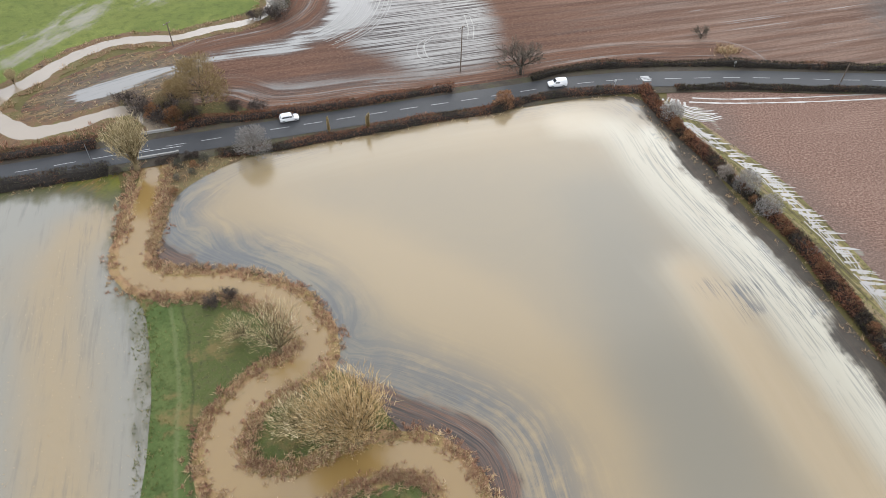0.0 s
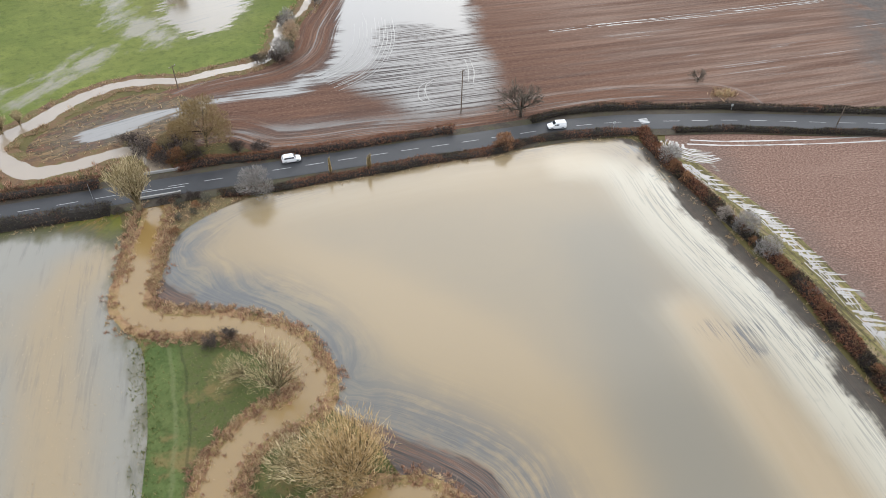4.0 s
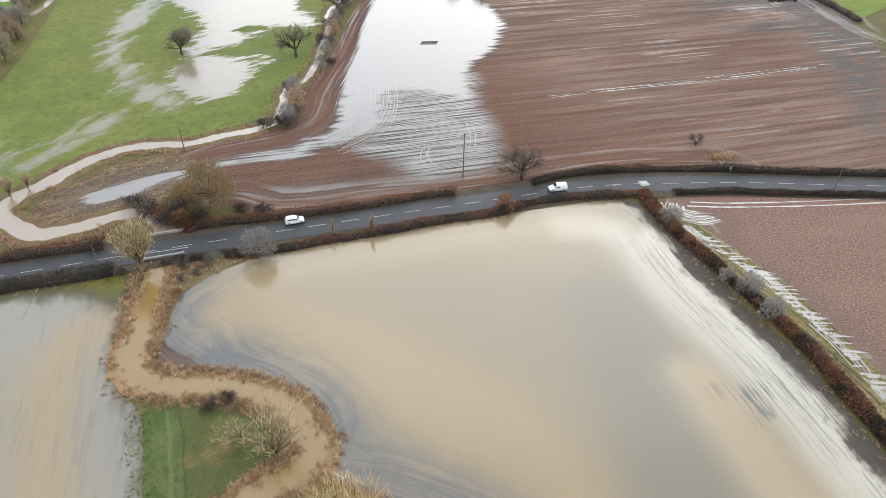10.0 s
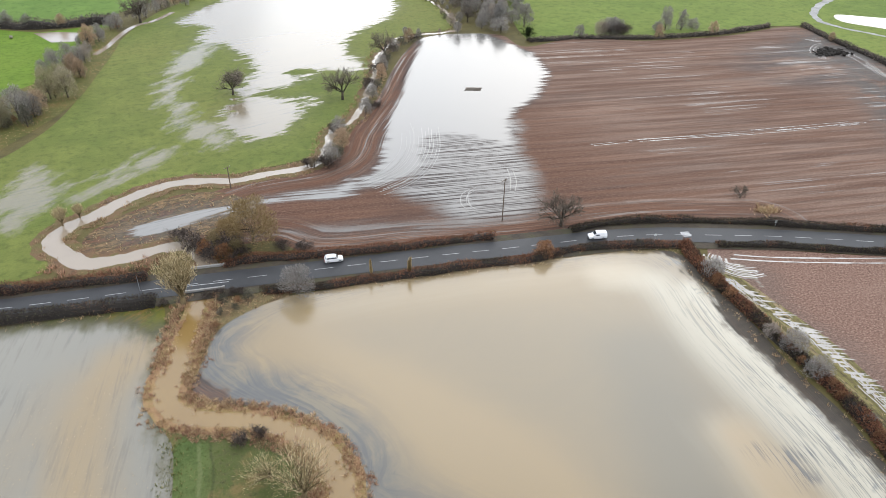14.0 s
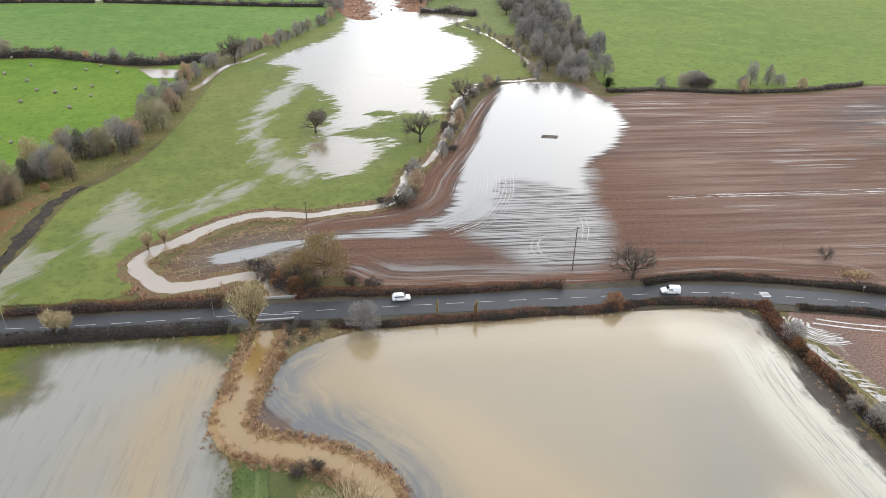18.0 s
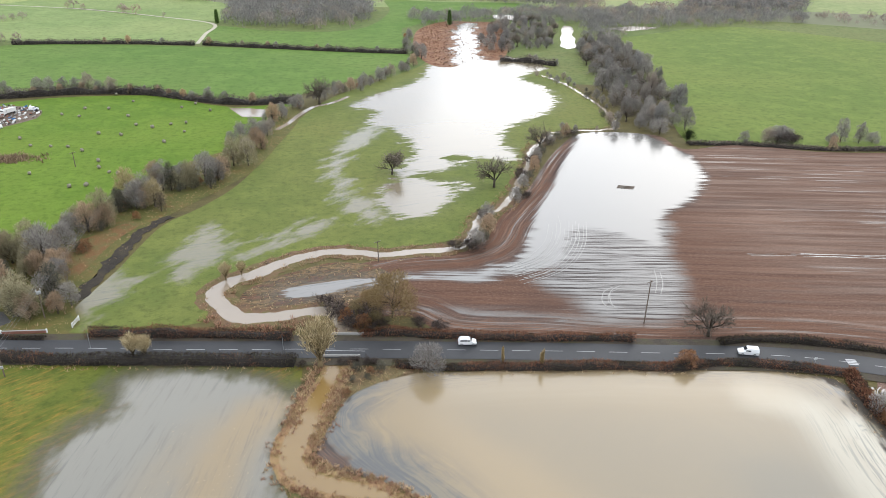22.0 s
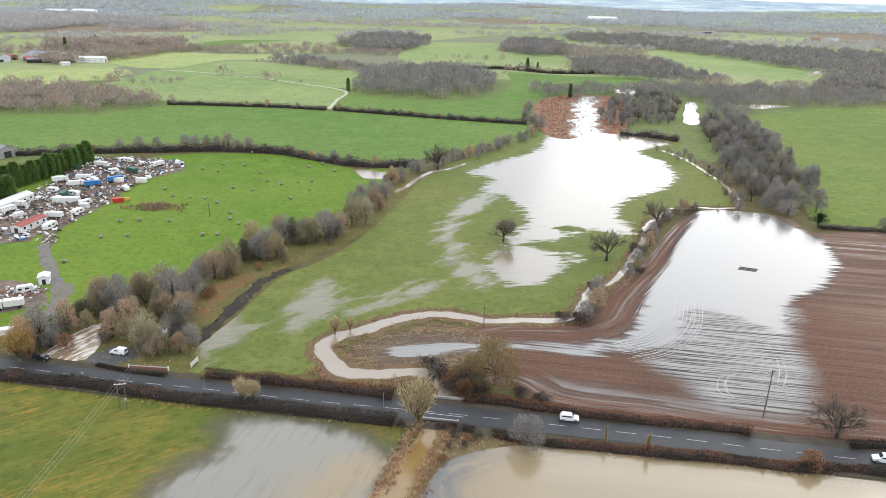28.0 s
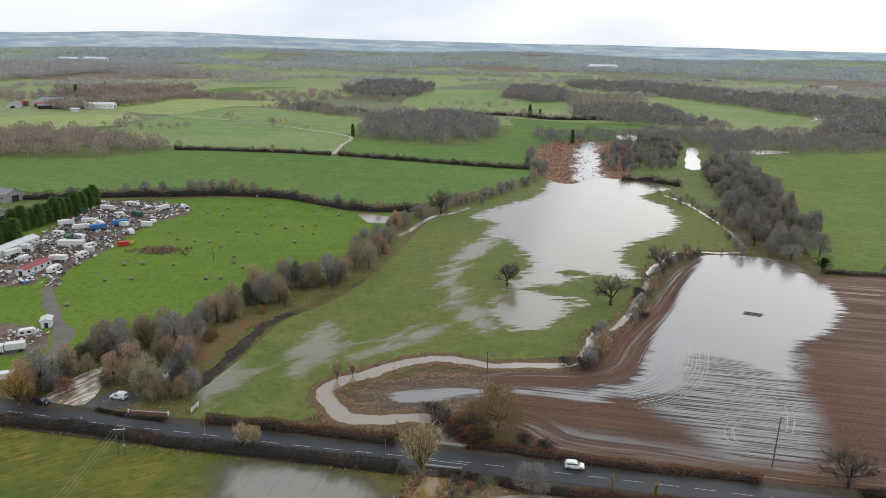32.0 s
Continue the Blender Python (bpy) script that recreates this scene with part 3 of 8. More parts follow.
FIELD_SE = [(119, 103), (134, 96), (149.5, 87), (166, 78), (213.5, 47), (155, -13.5), (105.5, 1.5), (102.5, 30), (106, 41), (108.5, 53), (112, 67.5),
    (113.5, 79), (114.5, 90.5), (115, 98.5)]
WET_SE = [(116, 101), (124, 95), (123.5, 87), (118, 81.5), (117, 72.5), (119.5, 62.5), (116, 55.5), (117, 48.5), (115, 43), (111.5, 33.5), (108, 35),
    (111, 44.5), (113, 54.5), (115.5, 65), (116, 76.5), (116, 88.5), (114.5, 97)]
VERGE_SE = [(117, 102), (117.5, 90), (117.5, 78), (117.5, 67), (115.5, 56), (112.5, 43.5), (108.5, 29.5), (100, -5), (89, 3), (95.5, 25), (100.5, 38.5), (104.5, 52.5), (107, 66), (109.5, 81.5), (112.5, 95.5)]
FIELD_N = [(-2.5, 169.5), (19.5, 181.5), (31.5, 183.5), (44.5, 183), (54, 189), (62, 203.5), (72.5, 218), (83.5, 234), (98, 258.5), (113, 280.5),
    (127, 295), (144, 295.5), (162, 286), (163.5, 265.5), (193.5, 269), (218, 253.5), (261, 245), (299, 246), (308.5, 230.5), (301, 205.5), (279,
    165), (206, 85), (179.5, 88), (156, 98), (142, 107.5), (117.5, 118), (96.5, 122.5), (84.5, 124.5), (68, 128.5), (52.5, 133.5), (42, 135.5), (30,
    140), (24.5, 148), (15.5, 150), (10.5, 154), (1.5, 160)]
WATER_N = [(128.5, 298), (142.5, 301), (156, 292), (159, 275.5), (161.5, 257), (156, 238.5), (150, 226), (136, 211), (123.5, 203), (115.5, 194.5),
    (110, 183.5), (105.5, 176), (92, 189.5), (81.5, 188), (74.5, 173), (64, 166), (47, 166), (33, 167.5), (30.5, 169), (48.5, 170), (60, 174), (67.5,
    188), (76, 207), (93.5, 237), (113.5, 272)]
STRIPE_N = [(87, 196), (115.5, 194.5), (107, 175.5), (102.5, 160), (96.5, 147), (90.5, 136), (80.5, 136), (70, 141), (70.5, 149), (61.5, 160.5),
    (70.5, 170.5)]
WET_N2 = [(5, 170), (19, 172.5), (34, 171), (48, 170), (52.5, 173), (52.5, 166.5), (46, 163), (33.5, 166), (18.5, 167.5), (5, 165)]
WET_N3 = [(28, 151.5), (38.5, 148.5), (51, 144), (64.5, 140), (79, 137.5), (82, 134), (75.5, 134.5), (63, 136.5), (50, 141), (37, 144.5)]
MEADOW = [(-56.5, 155.5), (-58, 166.5), (-52, 186.5), (-44.5, 216.5), (-35, 229.5), (-25, 246.5), (-17, 270), (-10, 302.5), (-0, 337), (18.5, 380.5),
    (48, 419), (84, 466), (106, 523), (141.5, 543.5), (153, 491.5), (168, 452), (161.5, 387), (154.5, 332), (145, 304.5), (126.5, 303.5), (114, 297),
    (96, 272.5), (81, 245.5), (71, 225.5), (60, 213), (50.5, 195), (44, 190.5), (20.5, 188.5), (3.5, 191.5), (-9.5, 185), (-18, 173), (-23.5, 163.5),
    (-26.5, 154.5), (-41, 154.5)]
WATER_M = [(29.5, 361.5), (44.5, 387), (67.5, 409), (81, 438), (99.5, 499), (120.5, 550), (136, 579.5), (146, 571.5), (134, 513), (148.5, 489),
    (165.5, 450), (145.5, 429.5), (136, 415.5), (142, 391.5), (138, 357.5), (124, 334), (101, 315), (89.5, 296.5), (87.5, 280), (89, 265.5), (81,
    261.5), (73.5, 268.5), (57.5, 258), (46, 253.5), (34.5, 252), (42, 264.5), (48.5, 287), (42.5, 318), (33, 327.5), (40.5, 350)]
WATER_M2 = [(34, 247.5), (46.5, 245), (54, 239), (53, 230.5), (45.5, 217.5), (35, 210), (29, 215), (26, 230)]
WATER_M3 = [(12, 278), (23.5, 312.5), (38.5, 328), (33.5, 303.5), (19, 278.5), (16.5, 257), (20.5, 233), (26.5, 217.5), (22, 208), (13.5, 222), (10,
    250.5)]
WATER_M4 = [(-28.0, 213.0), (-26.0, 194.5), (-35.5, 178.5), (-37.5, 180.5), (-35.5, 195.5), (-33.0, 208.0)]
WATER_M5 = [(58.5, 240.5), (61, 239), (58, 232.5), (54, 230.5)]
WATER_M6 = [(-60.5, 181.0), (-52.0, 186.0), (-47.5, 179.5), (-51.5, 170.0), (-54.0, 160.5), (-57.5, 162.5), (-62.0, 175.5)]
WATER_M7 = [(-22.5, 187), (-10.5, 203), (7.5, 214.5), (11, 210), (-6.5, 197), (-16, 187)]
BALE_FIELD = [(-212.5, 334.5), (-175.5, 353), (-154, 386), (-127.5, 402), (-79, 401.5), (-57.5, 388), (-30.5, 367.5), (-1.5, 371.5), (-7, 342.5),
    (-15, 302), (-27, 270), (-44, 262.5), (-59.5, 243), (-69.5, 221), (-76.5, 202.5), (-87, 186.5), (-105.5, 179), (-126, 182.5)]
FIELD_2 = [(-330, 520), (-237, 530), (-203, 577.5), (-133, 571.5), (-63, 554.5), (8, 533.5), (79.5, 516), (81, 486.5), (51, 445), (20, 409.5), (3,
    391), (-32, 385), (-59.5, 402.5), (-82.5, 420.5), (-136.5, 431), (-187.5, 414.5), (-253, 393)]
FIELD_3 = [(-305.5, 678.5), (-294, 776), (-290, 835), (-200, 788.5), (-115.5, 722.5), (-65.5, 675.5), (-69.5, 571), (-136, 583.5), (-204.5, 596.5),
    (-260.5, 643.5)]
FIELD_3B = [(-294, 847.5), (-240, 950.5), (-144, 904.5), (-67.5, 836), (-61.5, 693), (-117, 731.5), (-203, 799.5)]
FIELD_3C = [(-62, 664), (-21, 630.5), (55, 627.5), (101, 748), (112, 861), (159.5, 836.5), (266.5, 810), (257, 742), (189, 690), (140.5, 673), (96,
    631.5), (80, 533.5), (8.5, 549.5), (-62.5, 572)]
FIELD_4 = [(-17, 988), (48, 1044), (119, 1011), (202.5, 983), (222, 1125.5), (132.5, 1130), (148.5, 1367), (51.5, 1738), (9.5, 1607.5), (29.5,
    1338.5), (-19.5, 1133)]
FIELD_4B = [(316, 1492), (390.5, 1458), (440.5, 1358.5), (377, 1102.5), (355.5, 967), (400, 888), (434.5, 814), (510.5, 916.5), (523, 1034.5), (486.5,
    1198), (440.5, 1262), (430, 1434), (367.5, 1562)]
FIELD_4C = [(-319, 1128), (-288, 1263), (-162, 1458), (-155, 1625), (-251.5, 1595.5), (-324.5, 1378.5), (-371, 1215.5)]
FIELD_4D = [(-396.5, 964.5), (-351.5, 1067), (-281, 1050.5), (-183, 1049.5), (-153.5, 965), (-244, 966), (-287.5, 848.5), (-349.5, 872.5)]
FIELD_4E = [(-470.5, 752), (-415.5, 829.5), (-326.5, 830), (-305.5, 791), (-339, 705), (-418, 665.5)]
FIELD_5 = [(-746, 1207.5), (-679.5, 1350.5), (-631, 1521), (-688, 1645), (-753, 1597), (-837, 1358.5)]
FIELD_R = [(248.5, 541), (327, 586.5), (413, 606), (520, 430), (560, 260), (286, 171), (295.5, 195.5), (301.5, 221.5), (309.5, 245), (291, 250.5),
    (264.5, 249.5), (242.5, 252), (219.5, 257), (192.5, 268.5), (182, 270), (169, 272.5), (184, 317.5), (212, 389), (238.5, 456)]
YARD = [(-177.0, 385.5), (-151.0, 389.0), (-126.0, 380.0), (-121.0, 359.5), (-131.0, 345.5), (-135.0, 321.5), (-134.5, 300.5), (-137.0, 281.5), (-138.0, 263.0), (-132.0, 244.5), (-135.0, 244.5), (-144.5, 263.0), (-143.0, 251.0), (-149.0, 249.5), (-162.5, 249.0), (-171.5, 277.5), (-174.5, 308.5), (-174.5, 335.0), (-178.5, 363.5)]
YARD_S = [(-139.0, 213.0), (-121.5, 211.5), (-113.5, 203.0), (-109.5, 195.0), (-114.0, 193.0), (-125.5, 189.5)]
CHUTE = [(-88.5, 183), (-84.5, 180), (-83.5, 169.5), (-84, 162), (-92.9, 160), (-96, 162.9), (-95, 170.1), (-92.5, 177.9)]
TREEBELT = [(-93, 160.5), (-99.5, 183), (-90, 202.5), (-77, 221), (-65.5, 243), (-46.5, 277), (-25, 302), (-14, 342), (-3, 366.5), (1.5, 342.5), (-10,
    293.5), (-18, 266.5), (-29, 246.5), (-45.5, 221.5), (-53.5, 194.5), (-59, 173), (-56.5, 155)]
SILT_E1 = [(10.2, 114.2), (19.7, 101.7), (30, 87.6), (38.8, 73.4), (43.9, 59.3), (44.8, 47.5), (42.8, 37.5), (39.3, 29.4)]
SILT_E2 = [(81.5, 55), (80.7, 49.7), (77.5, 37.4), (75.6, 27.5), (73.9, 18.8), (72.9, 11.4)]
SILT_E3 = [(25.5, 118.5), (51.5, 113.5), (77.5, 108.5), (93, 104.5)]
SILT_W1 = [(-6.5, 118.5), (-12, 116), (-17, 109), (-19.5, 99), (-21, 84), (-23, 66), (-24.5, 52)]
SILT_W2 = [(-8.5, 116.5), (-19.5, 114), (-26, 106), (-32.5, 92.5)]
HEDGE_S1 = [(-107, 154), (-81, 149.5), (-66.5, 146), (-52.5, 142.5), (-39, 140), (-26, 137.5), (-12, 134.5), (-4.5, 132.8)]
HEDGE_S2 = [(6, 131), (11, 130)]
HEDGE_S3 = [(17.5, 128), (23, 126.5), (30, 124.5), (37.5, 123.5), (44.5, 122), (52.5, 120.5), (63, 119), (72, 117), (79, 115.5), (88, 115.5), (96.5,
    113.5), (104.5, 110.5), (111, 108), (115.5, 105.5)]
HEDGE_S4 = [(122.5, 103), (135, 97), (150.5, 88), (167, 78.5), (193.5, 62.5)]
HEDGE_N1 = [(-51, 153.5), (-43.5, 152), (-32, 149.5), (-23.5, 148), (-13, 145.5), (-5, 143.5)]
HEDGE_N2 = [(11.5, 142), (18.5, 141), (27, 138.5), (37, 136), (47, 133.5), (57.5, 131.5), (68.5, 129.5), (73.5, 128)]
HEDGE_N3 = [(93.5, 123), (103, 122.5), (111.5, 120), (124, 115), (137, 108.5), (149.5, 101), (161.5, 94), (176.5, 85.5), (205, 69)]
HEDGE_N0 = [(-79, 158.5), (-70.5, 155.5), (-61.5, 153.5)]
HEDGE_E = [(115, 106.5), (112, 98.5), (110.5, 89.5), (109.5, 81.5), (108, 72), (107, 63), (105.5, 53), (103, 44), (100.5, 36), (97.5, 26.5), (94,
    16.5), (87, 2)]
FURROW_ENDS = [(114.9, 91.7), (114.8, 83.5), (115.4, 76), (115.7, 69.6), (114.5, 63.3), (113.6, 57.4), (112.6, 51.8), (111.4, 46.3), (109.4, 41), (107.5, 34), (104, 24)]
HEDGE_F1 = [(-249.5, 387), (-217, 394.5), (-182, 401), (-145, 406), (-113.5, 410.5), (-79.5, 404.5), (-58, 391), (-31, 375.5), (-0, 374.5)]
HEDGE_F2 = [(-199.5, 581), (-157.5, 578.5), (-111, 573.5), (-70.5, 562.5)]
HEDGE_F3 = [(-64, 563), (-18, 544.5), (25, 527), (66.5, 513), (80.5, 509)]
HEDGE_F4 = [(169, 271.5), (182, 269), (192.5, 267.5), (219.5, 256), (242.5, 251), (264.5, 248.5), (291, 249.5)]
HEDGE_F5 = [(308.5, 244), (300.5, 220.5), (294.5, 194.5), (285, 170)]
HEDGE_F6 = [(140, 473.5), (157.5, 467), (172, 452)]
HEDGE_F7 = [(-72.5, 901.5), (-1, 833), (62, 886.5), (113, 894), (163, 855.5), (220.5, 863), (298, 887), (316.5, 857.5)]
DITCH_BANK = [(-69.2, 206.8), (-62.2, 213.8), (-55.1, 222.7), (-50.8, 220.3), (-55.6, 209.2), (-58.5, 198.4), (-61, 186.6), (-65.5, 184), (-67.5, 198.3)]
DITCH = [(-58.5, 171), (-56.5, 183), (-54.5, 190.5), (-52.5, 202.5), (-48, 216.5), (-42, 224)]
BELT_W = [(-100.5, 165), (-98.5, 169.5), (-95.5, 174.5), (-95, 186.5), (-91, 190), (-85.5, 188.5), (-78, 177.5), (-71, 169.5), (-67.5, 165), (-90,
    200), (-83.5, 198), (-78, 202.5), (-72, 194), (-68.5, 202.5), (-66.5, 186.5), (-69.5, 213.5), (-65.5, 216), (-62, 221), (-71, 186.5), (-63.5,
    172.5), (-59, 231.5), (-58, 240), (-52.5, 237.5), (-51, 252.5), (-45.5, 249.5), (-39.5, 252.5), (-34.5, 256), (-28.5, 259.5), (-25.5, 273.5),
    (-20.5, 285), (-17.5, 298)]
BELT_W2 = [(-24.5, 306.5), (-19.5, 316), (-15.5, 311.5), (-11, 336.5), (-7, 342.5), (-1.5, 360), (15.5, 377.5), (24, 392), (31, 398), (39.5, 407.5),
    (50, 419.5), (58.5, 431.5), (67.5, 446), (77.5, 462), (87.5, 487), (87, 509.5), (84.5, 534), (93, 576)]
STREAM_SHRUBS = [(113, 287), (107, 280.5), (99.5, 269), (93.5, 258.5), (89.5, 248.5), (84.5, 239.5), (79.5, 231), (75, 223), (72, 217), (118, 290.5),
    (124, 293), (58, 203.5), (53, 187.5), (49.5, 183.5), (56, 193), (44.5, 183.5)]
WOOD_R = [(215, 518.5), (251, 546.5), (250.5, 498), (235.5, 446.5), (212, 382.5), (198.5, 333.5), (179.5, 294.5), (163.5, 288.5), (155, 302.5),
    (159.5, 327), (170, 361), (177.5, 402), (191, 453.5)]
WOOD_C = [(135, 501.5), (150.5, 581), (184, 650.5), (225.5, 681.5), (240.5, 645), (214, 557), (190.5, 517), (156.5, 503)]
WOOD_C2 = [(229, 572.5), (262.5, 632.5), (319.5, 704), (311.5, 637.5), (279, 562.5), (244, 541)]
WOOD_1 = [(-52.5, 646), (-65.5, 752.5), (-61, 836.5), (-1, 877.5), (62, 886.5), (95, 772.5), (92, 723), (62.5, 657.5), (20, 638.5)]
WOOD_2 = [(-339, 521.5), (-416, 646), (-360, 672), (-292, 659.5), (-218, 595), (-205, 577.5), (-231, 535.5)]
WOOD_3 = [(-132.5, 1230), (-106.5, 1473), (-26, 1495), (30, 1370), (-2, 1171), (-72, 1111.5)]
WOOD_4 = [(135, 1152.5), (171, 1372.5), (233, 1419.5), (275, 1321.5), (236, 1128), (178, 1077)]
WOOD_5 = [(112, 739.5), (147.5, 707), (205.5, 731.5), (276, 744), (334, 736.5), (381, 710.5), (473, 698.5), (540.5, 685), (490.5, 619), (413, 612.5),
    (334, 599.5), (304, 609.5), (257, 632), (234.5, 674.5), (170.5, 660.5), (112, 633)]
WOOD_6 = [(412.5, 736), (530.5, 886), (680.5, 1017), (886.5, 1141), (557.5, 707), (479, 707.5)]
WOOD_7 = [(-482.5, 909.5), (-452, 980.5), (-460.5, 1156.5), (-377.5, 1175.5), (-313, 1106.5), (-351.5, 1017.5), (-385.5, 910.5), (-418.5, 862)]
WOOD_8 = [(-809.5, 1281), (-736, 1487.5), (-707, 1691), (-499, 1563), (-590.5, 1854), (-943.5, 2074.5), (-1181.5, 1881.5)]
WOOD_9 = [(-205.5, 998.5), (-141, 984), (-72.5, 901.5), (-54.5, 837.5), (-97, 863.5), (-158, 902.5)]
WOOD_10 = [(219.5, 1028), (294, 1059), (353.5, 1007), (338.5, 860.5), (356.5, 788.5), (294.5, 760.5), (246, 807), (188.5, 846.5)]
GROVE_FARM = [(-532, 1051), (-431, 1021), (-392, 1090), (-357, 1167), (-392, 1252), (-504, 1198), (-574, 1156)]
ROW_A = [(-321, 1105), (-262, 1074), (-195, 1028)]
ROW_B = [(-201, 941), (-144, 905), (-82, 852), (-34, 840)]
ROW_C = [(-290, 693), (-233, 718)]
BAND_E = [(328, 1612), (518, 1602), (633, 1302), (791, 1187), (606, 903), (559, 910), (510, 916), (480, 1072), (418, 1257), (301, 1419)]
HEAD_FLOOD = [(90.0, 465.5), (87.5, 503.5), (93.5, 558.0), (110.0, 625.0), (139.5, 668.5), (164.0, 668.5), (188.0, 657.0), (184.5, 598.0), (162.0, 525.5), (140.5, 476.0), (125.5, 480.5), (102.5, 457.0)]
HEAD_CHANNEL = [(115.5, 464.5), (122.5, 502.5), (136.5, 552.0), (145.5, 605.0), (160.0, 653.0)]
POND_C = [(204, 513), (203, 526), (211, 545), (216, 562), (226, 584), (236, 612), (246, 633), (252, 630), (243, 600), (233, 580), (229, 560), (220, 540), (216, 520)]
POND_D = [(482, 867), (535.5, 941.5), (545.5, 935.5), (561, 952.5), (586, 978.5), (559, 937.5), (514.5, 890.5), (502.5, 889)]
POND_E = [(-33.5, 367.5), (-24, 365.5), (-15, 361), (-16, 346.5), (-26, 348.5)]
BROOK_W = [(-9.5, 323), (-4, 333.5), (1.5, 348.5), (9, 363), (18.5, 370), (28.5, 383.5)]
POND_F = [(200.5, 713), (234, 707.5), (237.5, 683), (200.5, 671)]
POND_G = [(272, 607), (305, 623), (330.5, 612), (292.5, 596)]
CONIFERS = [(-189, 323), (-187, 327), (-185.5, 331.5), (-183.5, 335.5), (-182.5, 341), (-181, 346), (-180, 350.5), (-179, 355), (-177.5, 360),
    (-176.5, 365), (-176, 371.5), (-175.5, 377), (-182, 297.5), (-180.5, 301), (-178, 304.5)]
TRACK = [(-290, 835), (-201.5, 794), (-116.5, 727), (-66.5, 675.5), (-67.5, 616), (-69, 568.5)]
YTRACK = [(-137.0, 249.5), (-127.5, 232.5), (-118.5, 217.5), (-109.5, 204.5), (-107.0, 195.0), (-106.0, 185.5)]
BALES = [(-118.5, 255.5), (-119, 275), (-112, 276.5), (-99.5, 275.5), (-109.5, 257.5), (-76, 279), (-71, 272.5), (-81.5, 258.5), (-76, 259), (-67.5,
    270.5), (-120.5, 230), (-137.5, 274.5), (-87.5, 302.5), (-94.5, 309), (-101.5, 310.5), (-110, 313), (-117.5, 324.5), (-86.5, 327.5), (-76.5, 324),
    (-73, 340), (-65, 334.5), (-57.5, 338.5), (-51, 340.5), (-79.5, 357), (-91.5, 373), (-103, 375), (-111, 364.5), (-122.5, 371.5), (-94, 404),
    (-82.5, 387), (-56.5, 370.5), (-50.5, 377.5), (-42, 362), (-39, 380.5), (-102, 359.5), (-78, 287.5), (-56.5, 310), (-50, 325)]
LOOP = [(10, 142.5), (10, 152.5), (15, 158.5), (21, 161.5), (24, 166.5), (22, 173), (17, 178.5), (11.5, 181), (5.5, 181.5), (-3.5, 178), (-10.5, 174.5), (-16.5, 169), (-18, 163.5), (-16.5, 158.5), (-10, 157), (-1.5, 157.5), (4.5, 155.5), (6.5, 148), (8, 141)]
LOOP_WET = [(19, 170.1), (9.7, 172.5), (1.2, 171), (-5.6, 169), (-9.2, 165.8), (-7.1, 162.7), (1.5, 161.5), (7.4, 164.5), (19, 166.5), (36, 167), (36, 170)]
LAYBY = [(-84.5, 158.5), (-83, 164), (-80, 169), (-74.5, 168.5), (-71, 163), (-75.5, 158.5), (-76.5, 155.5), (-80.5, 154.5)]
TT1 = [(52.5, 166.5), (61, 170), (67, 174), (74, 182), (80, 193.5), (83, 204)]
TT2 = [(55.5, 165), (63, 167.5), (70.5, 172.5), (78.5, 183.5), (85, 199)]
TT3 = [(58, 163), (65, 165), (72.5, 171.5), (81.5, 184), (87.5, 196.5)]
TT4 = [(51.5, 169), (59, 172), (65.5, 177.5), (72, 185.5), (77.5, 197.5)]
TT5 = [(80, 153.5), (77, 152), (75, 149), (74, 146), (74.5, 143.5)]
TT6 = [(82.5, 154), (79, 152), (77, 148.5), (76, 144.5), (76.5, 142.5)]
TT8 = [(96, 161), (93.5, 154.5), (90, 148.5)]
TT9 = [(97, 159.5), (94.5, 153), (91, 147.5)]
LONG_RUT = [(144.0, 162.5), (167.5, 157.0), (193.5, 152.0), (227.0, 145.0), (237.0, 141.5)]
LONG_RUT_N = [(128.0, 165.5), (151.0, 161.0), (183.0, 152.5), (225.5, 144.5)]
RUT_NE = [(291.5, 205.5), (287.5, 194.0), (278.5, 175.0), (274.5, 161.5), (272.5, 148.5)]
RUT_NE_B = [(298.0, 186.5), (290.5, 173.0), (282.0, 158.0)]
RUT_NE_C = [(275.0, 200.0), (274.0, 204.5), (278.5, 211.5), (287.5, 217.0), (293.5, 217.0)]
RUT_NE_D = [(289.0, 224.5), (303.0, 220.0), (307.0, 208.0)]
LANE_NE = [(454.0, 290.5), (404.0, 286.0), (368.0, 279.0), (339.0, 264.0), (325.0, 249.0), (324.0, 234.5), (328.5, 220.5), (333.5, 203.5)]
LANE_POOL = [(343.0, 254.0), (357.0, 242.5), (370.0, 229.5), (350.0, 215.0), (340.0, 229.5), (334.0, 243.0)]
MUD_NE = [(292.0, 234.0), (318.0, 219.5), (292.0, 164.5), (195.5, 98.5), (222.0, 130.5), (245.0, 161.5), (272.0, 194.5), (264.0, 205.5)]
DUNG = [(283.5, 207.0)]
SW1 = [(116.5, 101.5), (115, 100), (113.5, 97.5), (113, 93), (112.5, 88), (112, 83)]
SW2 = [(118.5, 100.5), (117, 99.5), (115.5, 97), (116, 94), (118.5, 90.5), (123.5, 89.5)]
SW3 = [(119.5, 99.5), (118, 98), (117.5, 96.5), (119, 93.5), (123, 91)]
SW4 = [(120, 98), (119, 96.5), (121, 94.5)]
SW5 = [(123, 98.5), (130.5, 94), (145.5, 87), (161, 80.5), (179, 73.5)]
SW6 = [(121, 97.5), (129.5, 92.5), (144, 85.5), (159, 79), (177, 72)]
